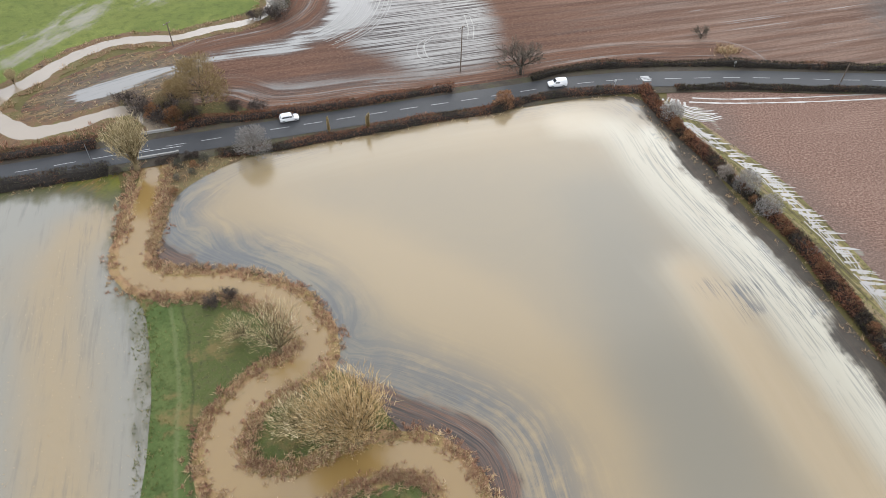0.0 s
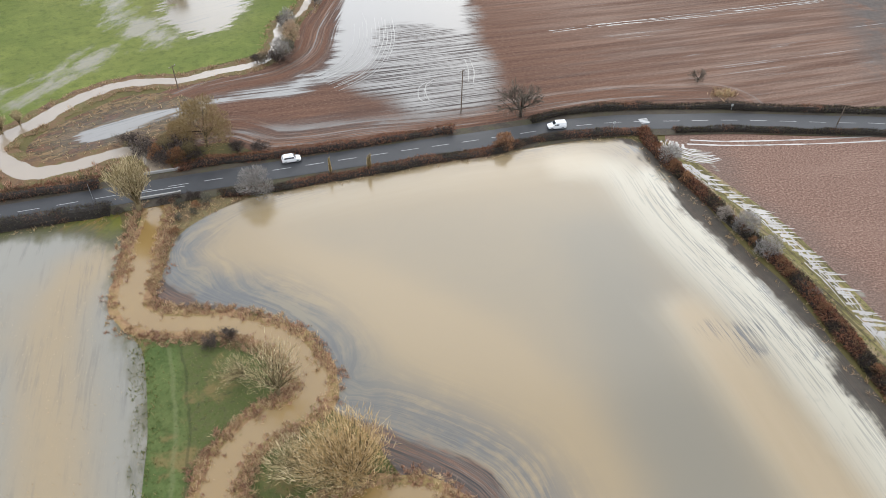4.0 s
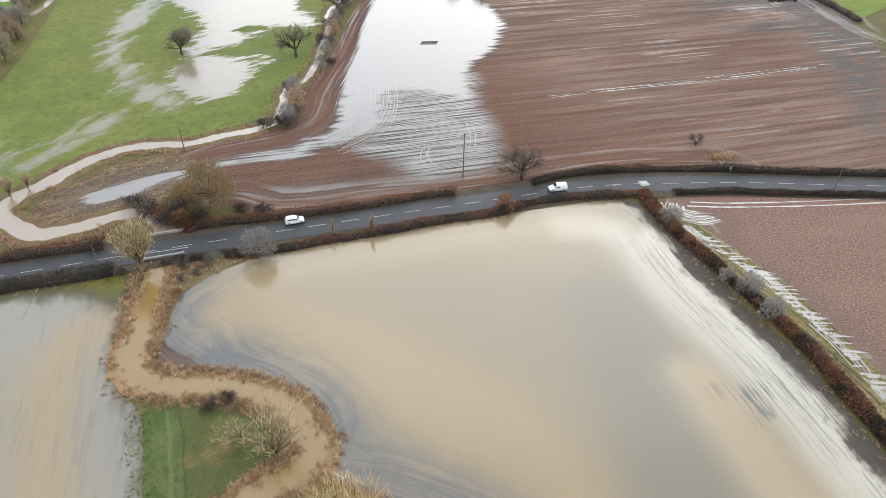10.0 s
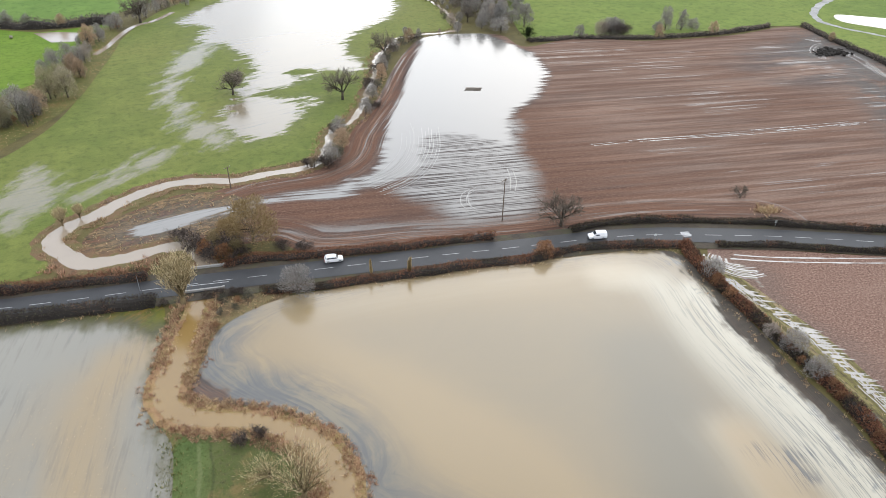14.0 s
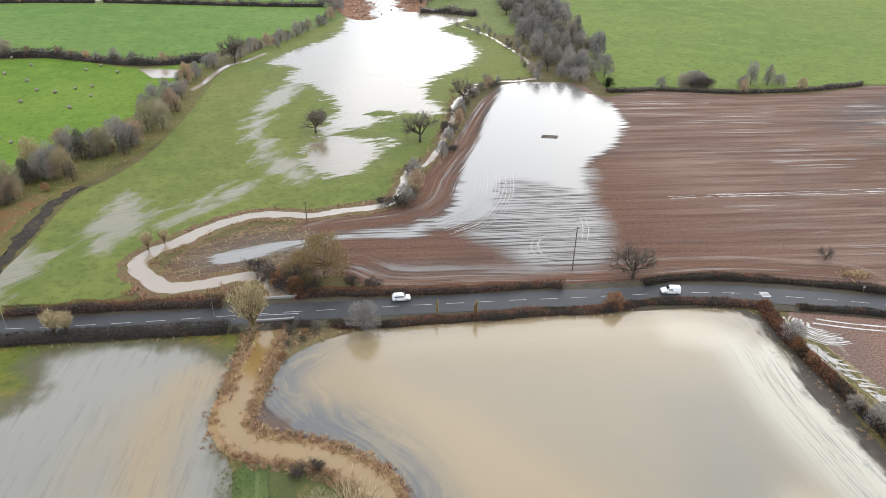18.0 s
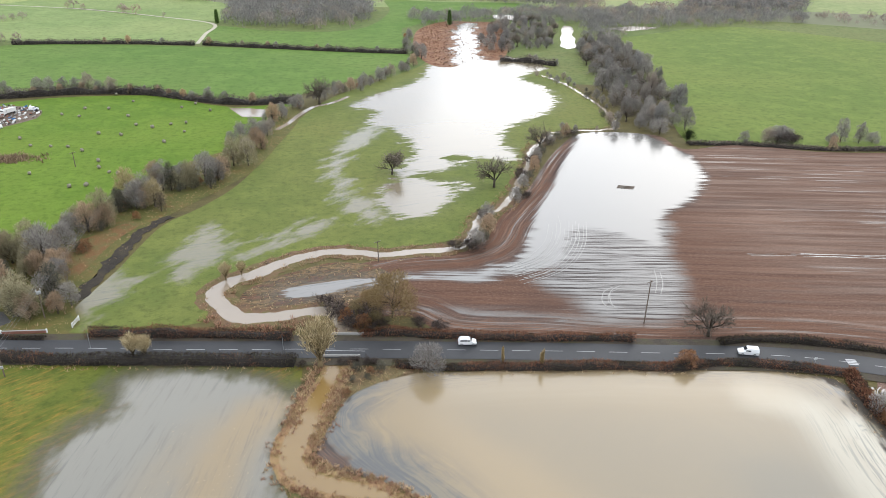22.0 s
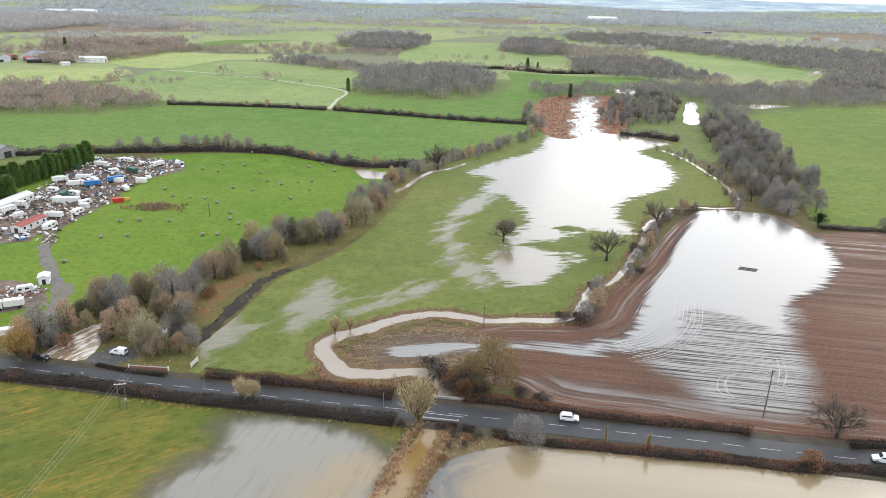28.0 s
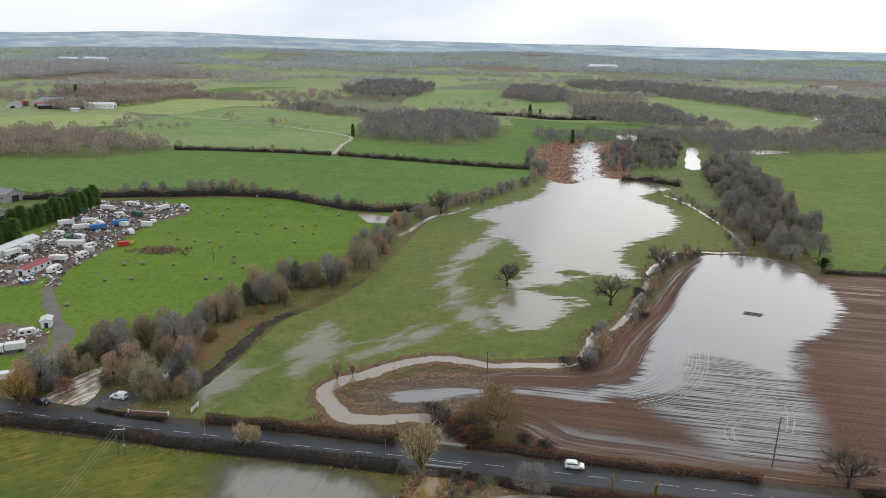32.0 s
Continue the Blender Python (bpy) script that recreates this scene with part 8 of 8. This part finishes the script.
def shed(x, y, turn, size, wall_m, roof_m, label, name="shed", doors=2):
    """A building with a pitched roof, eaves, doors and windows."""
    L, W, Hh = size
    root = tagged(new(name), label, name.replace("_", " "))
    rise = W * 0.16
    piece("wall_shell", lambda bm: prism(bm, [(-W / 2, -0.2), (-W / 2, Hh), (0, Hh + rise), (W / 2, Hh), (W / 2, -0.2)], -L / 2, L / 2), wall_m, root)
    for s in (-1, 1):
        def slope(bm):
            vs = [bm.verts.new(v) for v in ((0, -L / 2 - 0.3, Hh + rise + 0.12), (0, L / 2 + 0.3, Hh + rise + 0.12), (s * (W / 2 + 0.35), L / 2 + 0.3, Hh + 0.02), (s * (W / 2 + 0.35), -L / 2 - 0.3, Hh + 0.02))]
            vs += [bm.verts.new(v.co + Vector((0, 0, 0.12))) for v in vs]
            for f in ((0, 1, 2, 3), (7, 6, 5, 4), (0, 4, 5, 1), (1, 5, 6, 2), (2, 6, 7, 3), (3, 7, 4, 0)):
                bm.faces.new([vs[i] for i in f])
            bmesh.ops.recalc_face_normals(bm, faces=bm.faces[:])
        piece("roof_slope", slope, roof_m, root)
        for i in range(doors):
            y_ = (i + 0.5) / doors * L - L / 2
            piece("window", lambda bm: box_bm(bm, (0.08, 1.1, 0.8), (s * W / 2, y_, Hh * 0.45), 0.01), M_GLASS, root)
    piece("door", lambda bm: box_bm(bm, (W * 0.35, 0.1, Hh * 0.75), (0, -L / 2, 0.0), 0.02), M_TRIM, root)
    piece("ridge_cap", lambda bm: box_bm(bm, (0.4, L + 0.6, 0.1), (0, 0, Hh + rise + 0.2), 0.03), roof_m, root)
    root.matrix_basis = pose(x, y, 0.0, 0, 0, turn)
    return root


def container(x, y, turn, size, paint, label, name="container"):
    L, W, Hh = size
    root = tagged(new(name), label, name.replace("_", " "))
    piece("box", lambda bm: box_bm(bm, (L, W, Hh), (0, 0, 0.1), 0.05), paint, root)
    for i in range(int(L / 0.6)):
        for s in (-1, 1):
            piece("rib", lambda bm: box_bm(bm, (0.22, 0.05, Hh * 0.86), (-L / 2 + 0.4 + i * 0.6, s * W / 2, 0.2), 0.01), paint, root)
    for s in (-1, 1):
        leaf = piece("door", lambda bm: box_bm(bm, (0.06, W * 0.46, Hh * 0.9), (L / 2, s * W * 0.24, 0.15), 0.01), paint, root)
        piece("lock_bar", lambda bm: rod_bm(bm, (L / 2 + 0.05, s * W * 0.15, 0.2), (L / 2 + 0.05, s * W * 0.15, Hh), 0.03), M_STEEL, leaf)
    root.matrix_basis = pose(x, y, 0.03, 0, 0, turn)
    return root


def lorry(x, y, turn, paint, label):
    root = tagged(new("lorry"), label, "lorry")
    cab = piece("cab", lambda bm: prism(bm, [(1.8, 0.6), (1.8, 2.7), (3.3, 2.7), (3.6, 1.6), (3.6, 0.6)], -1.1, 1.1), paint, root)
    piece("windscreen", lambda bm: box_bm(bm, (0.06, 1.9, 0.8), (3.45, 0, 1.65), 0.02), M_GLASS, cab)
    piece("cargo_body", lambda bm: box_bm(bm, (5.2, 2.3, 1.9), (-1.1, 0, 1.0), 0.06), paint, root)
    piece("chassis", lambda bm: box_bm(bm, (7.0, 0.9, 0.3), (0, 0, 0.6), 0.03), M_TRIM, root)
    for x_ in (-2.4, 2.5):
        for s in (-1, 1):
            piece("wheel", lambda bm: rod_bm(bm, (x_, s * 1.1, 0.5), (x_, s * 0.8, 0.5), 0.5, n=14), M_TYRE, root)
    root.matrix_basis = pose(x, y, 0.03, 0, 0, turn)
    return root


shed(-151.0, 267.5, -12, (14.0, 4.6, 2.6), M_CREAM, M_REDROOF, "long white hut with a red and grey sheet roof", "hut", 4)
shed(-173.5, 293.0, -10, (27.0, 6.0, 3.0), M_CREAM, M_SHEET, "long white shed at the edge of the scrap yard", "shed", 7)
shed(-212.0, 345.0, 65, (18.0, 12.0, 4.5), M_CONCRETE, M_GREYROOF, "open grey farm barn behind the cypresses", "barn", 4)
shed(-232.0, 392.0, 65, (20.0, 12.0, 4.5), M_CONCRETE, M_GREYROOF, "grey farm barn behind the cypresses", "barn", 4)
shed(-118.5, 212.5, 20, (4.2, 3.0, 2.3), M_WHITEPOST, M_SHEET, "small white shed beside the muddy track", "shed", 1)
caravan(-142.6, 266.5, 80, (6.5, 2.3, 2.5))
container(-152.4, 301.8, 3, (11.0, 2.6, 2.6), M_CREAM, "long off-white container in the scrap yard")
container(-130.6, 303.0, 20, (4.6, 2.2, 1.9), M_RED, "bright red steel skip on the grass", "skip")
container(-127.8, 306.0, 40, (2.0, 1.2, 1.2), M_YELLOW, "small yellow machine beside the red skip", "generator")
lorry(-160.0, 329.0, 25, M_CREAM, "old white lorry in the scrap yard")
lorry(-171.0, 336.5, 30, M_CREAM, "old white box lorry by the cypress row")
lorry(-161.5, 340.5, 10, M_CREAM, "white lorry among scrap")
for i, (x, y) in enumerate(((-152.5, 329.0), (-145.5, 338.0))):
    lorry(x, y, 35 + i * 8, M_BLUE, "scrapped blue lorry in a row of wrecks")
caravan(-120.5, 204.5, 30, (5.0, 2.1, 2.3), label="dirty white caravan beside rubble heaps")
lorry(-118.8, 192.6, 200, M_CREAM, "white pickup lorry at the yard's edge")
container(-111.5, 176.0, 15, (4.5, 2.2, 1.7), M_CREAM, "white trailer box beside the wood", "trailer")
yr = random.Random(21)
ring = np.asarray(smooth(YARD, 6, True))
spots = fill(YARD, 8.5, 5)
for i, (x, y) in enumerate(spots):
    if yr.random() < 0.25:
        continue
    k = yr.random()
    x, y = x + yr.uniform(-2, 2), y + yr.uniform(-2, 2)
    if k < 0.22:
        caravan(x, y, yr.uniform(0, 180), (yr.uniform(4.5, 6.5), 2.2, 2.3))
    elif k < 0.38:
        again(van_w, x, y, yr.uniform(0, 360), 1.0, "scrapped white van in the yard", 0.03)
    elif k < 0.47:
        lorry(x, y, yr.uniform(0, 360), yr.choice((M_CREAM, M_GREEN, M_CREAM)), "derelict lorry in the scrap yard")
    elif k < 0.58:
        container(x, y, yr.uniform(0, 180), (yr.uniform(3, 6), 2.3, 2.2), yr.choice((M_CREAM, M_SHEET, M_GREEN, M_BRICK)), "worn steel container in the scrap yard")


def heap(name, pts, mats, label, category, seed, size=(0.3, 1.8), high=1.2):
    """Loose scrap: bent plates, beams and blocks lying over one another, by colour."""
    r = random.Random(seed)
    for mat in mats:
        bm = bmesh.new()
        for x, y in pts:
            if r.random() < 1.0 / len(mats) * 1.4:
                a, b, c = (r.uniform(*size) * f for f in (1.0, 0.7, 0.35))
                m = pose(x + r.uniform(-2, 2), y + r.uniform(-2, 2), r.uniform(0.1, high), r.uniform(-35, 35), r.uniform(-35, 35), r.uniform(0, 360)) @ Matrix.Diagonal((a, b, c, 1))
                bmesh.ops.create_cube(bm, size=1.0, matrix=m)
        me = bpy.data.meshes.new(name)
        bm.to_mesh(me)
        bm.free()
        me.materials.append(mat)
        tagged(new(name, me), label, category, kind="stuff")


heap("scrap_heap", fill(YARD, 2.6, 6), (M_CREAM, M_CONCRETE, M_TRIM, M_WOODPOLE, M_SHEET, M_WOODPOLE, M_BRICK), "heaps of loose scrap metal, timber and rubble", "scrap", 4)
heap("scrap_heap", fill(YARD, 5.5, 16), (M_CREAM, M_SHEET, M_WOODPOLE, M_CREAM, M_BLUE), "jumbled pale panels, appliances and boards", "scrap", 14, (0.4, 2.2), 1.0)
rub = [(-121.8 + yr.uniform(-6, 6), 203.5 + yr.uniform(-4, 4)) for _ in range(70)]
heap("rubble_heap", rub, (M_CREAM, M_BRICK, M_CONCRETE), "scattered white and brown rubble beside the track", "rubble", 6, (0.3, 1.4), 0.5)
tufts("brash_pile", [(-111.8 + yr.gauss(0, 5.5), 295.5 + yr.gauss(0, 2.6)) for _ in range(260)], 1.5, M_BRASH, "broad heap of cut brown brushwood on the pasture", "brushwood", 31, 12)
dung = DUNG[0]
heap("muck_heap", [(dung[0] + yr.gauss(0, 3.0), dung[1] + yr.gauss(0, 1.6)) for _ in range(160)], (M_CORE, M_CORE), "low dark muck heap on the wet plough", "muck heap", 9, (0.6, 2.2), 0.8)
tufts("mound_scrub", [(147.0 + yr.gauss(0, 1.6), 111.6 + yr.gauss(0, 1.2)) for _ in range(90)], 1.1, M_TUSS, "olive scrub on a mound in the plough", "scrub", 32, 9)
again(t_oak, 146.0, 120.0, 30, 0.42, "small bare thorn tree in the ploughed field")

# ---- farms far off ----
for x, y, turn, size, wm, rm, lab in (
        (-504, 906, 20, (30, 14, 4), M_SHEET, M_GREYROOF, "grey-roofed farm barn among trees"),
        (-492, 950, 15, (38, 18, 5), M_SHEET, M_GREYROOF, "large grey-roofed farm barn"),
        (-470, 915, 100, (24, 12, 4), M_BRICK, M_REDROOF, "brick farm building with a red roof"),
        (-400, 910, 95, (34, 13, 5), M_WHITEPOST, M_SHEET, "white-walled long farm shed"),
        (-440, 930, 60, (18, 12, 4), M_SHEET, M_GREYROOF, "grey sheet-roofed farm barn"),
        (-455, 895, 110, (26, 12, 4), M_TRIM, M_GREYROOF, "dark open-sided barn with a grey roof"),
        (-430, 905, 105, (22, 10, 4), M_TRIM, M_GREYROOF, "dark low farm shed with a grey roof"),
        (-478, 960, 95, (40, 14, 6), M_SHEET, M_GREYROOF, "long grey-roofed cattle shed"),
        (-505, 925, 60, (14, 9, 5), M_BRICK, M_REDROOF, "brick farmhouse with a tiled roof"),
        (-412, 868, 100, (9, 6, 3), M_WHITEPOST, M_SHEET, "small white farm outbuilding"),
        (-520, 870, 10, (20, 10, 4), M_CREAM, M_GREYROOF, "pale grey-roofed farm building"),
        (-1022, 2328, 80, (70, 30, 8), M_WHITEPOST, M_SHEET, "distant low white warehouse"),
        (-1110, 2340, 80, (60, 26, 7), M_WHITEPOST, M_SHEET, "distant low white warehouse"),
        (566, 2228, 100, (90, 30, 8), M_WHITEPOST, M_SHEET, "distant row of white glasshouses"),
        (900, 1546, 40, (22, 12, 6), M_WHITEPOST, M_GREYROOF, "distant white farmhouse among trees"),
        (870, 1560, 100, (18, 9, 5), M_BRICK, M_REDROOF, "distant red-roofed brick house"),
        (690, 1720, 70, (26, 12, 6), M_TRIM, M_GREYROOF, "distant dark-walled grey barn")):
    ob = shed(x, y, turn, size, wm, rm, lab, "farm_building" if y < 2000 else "warehouse", 5)
    ob.location.z = max(0.0, hills(x, y)) + 0.1
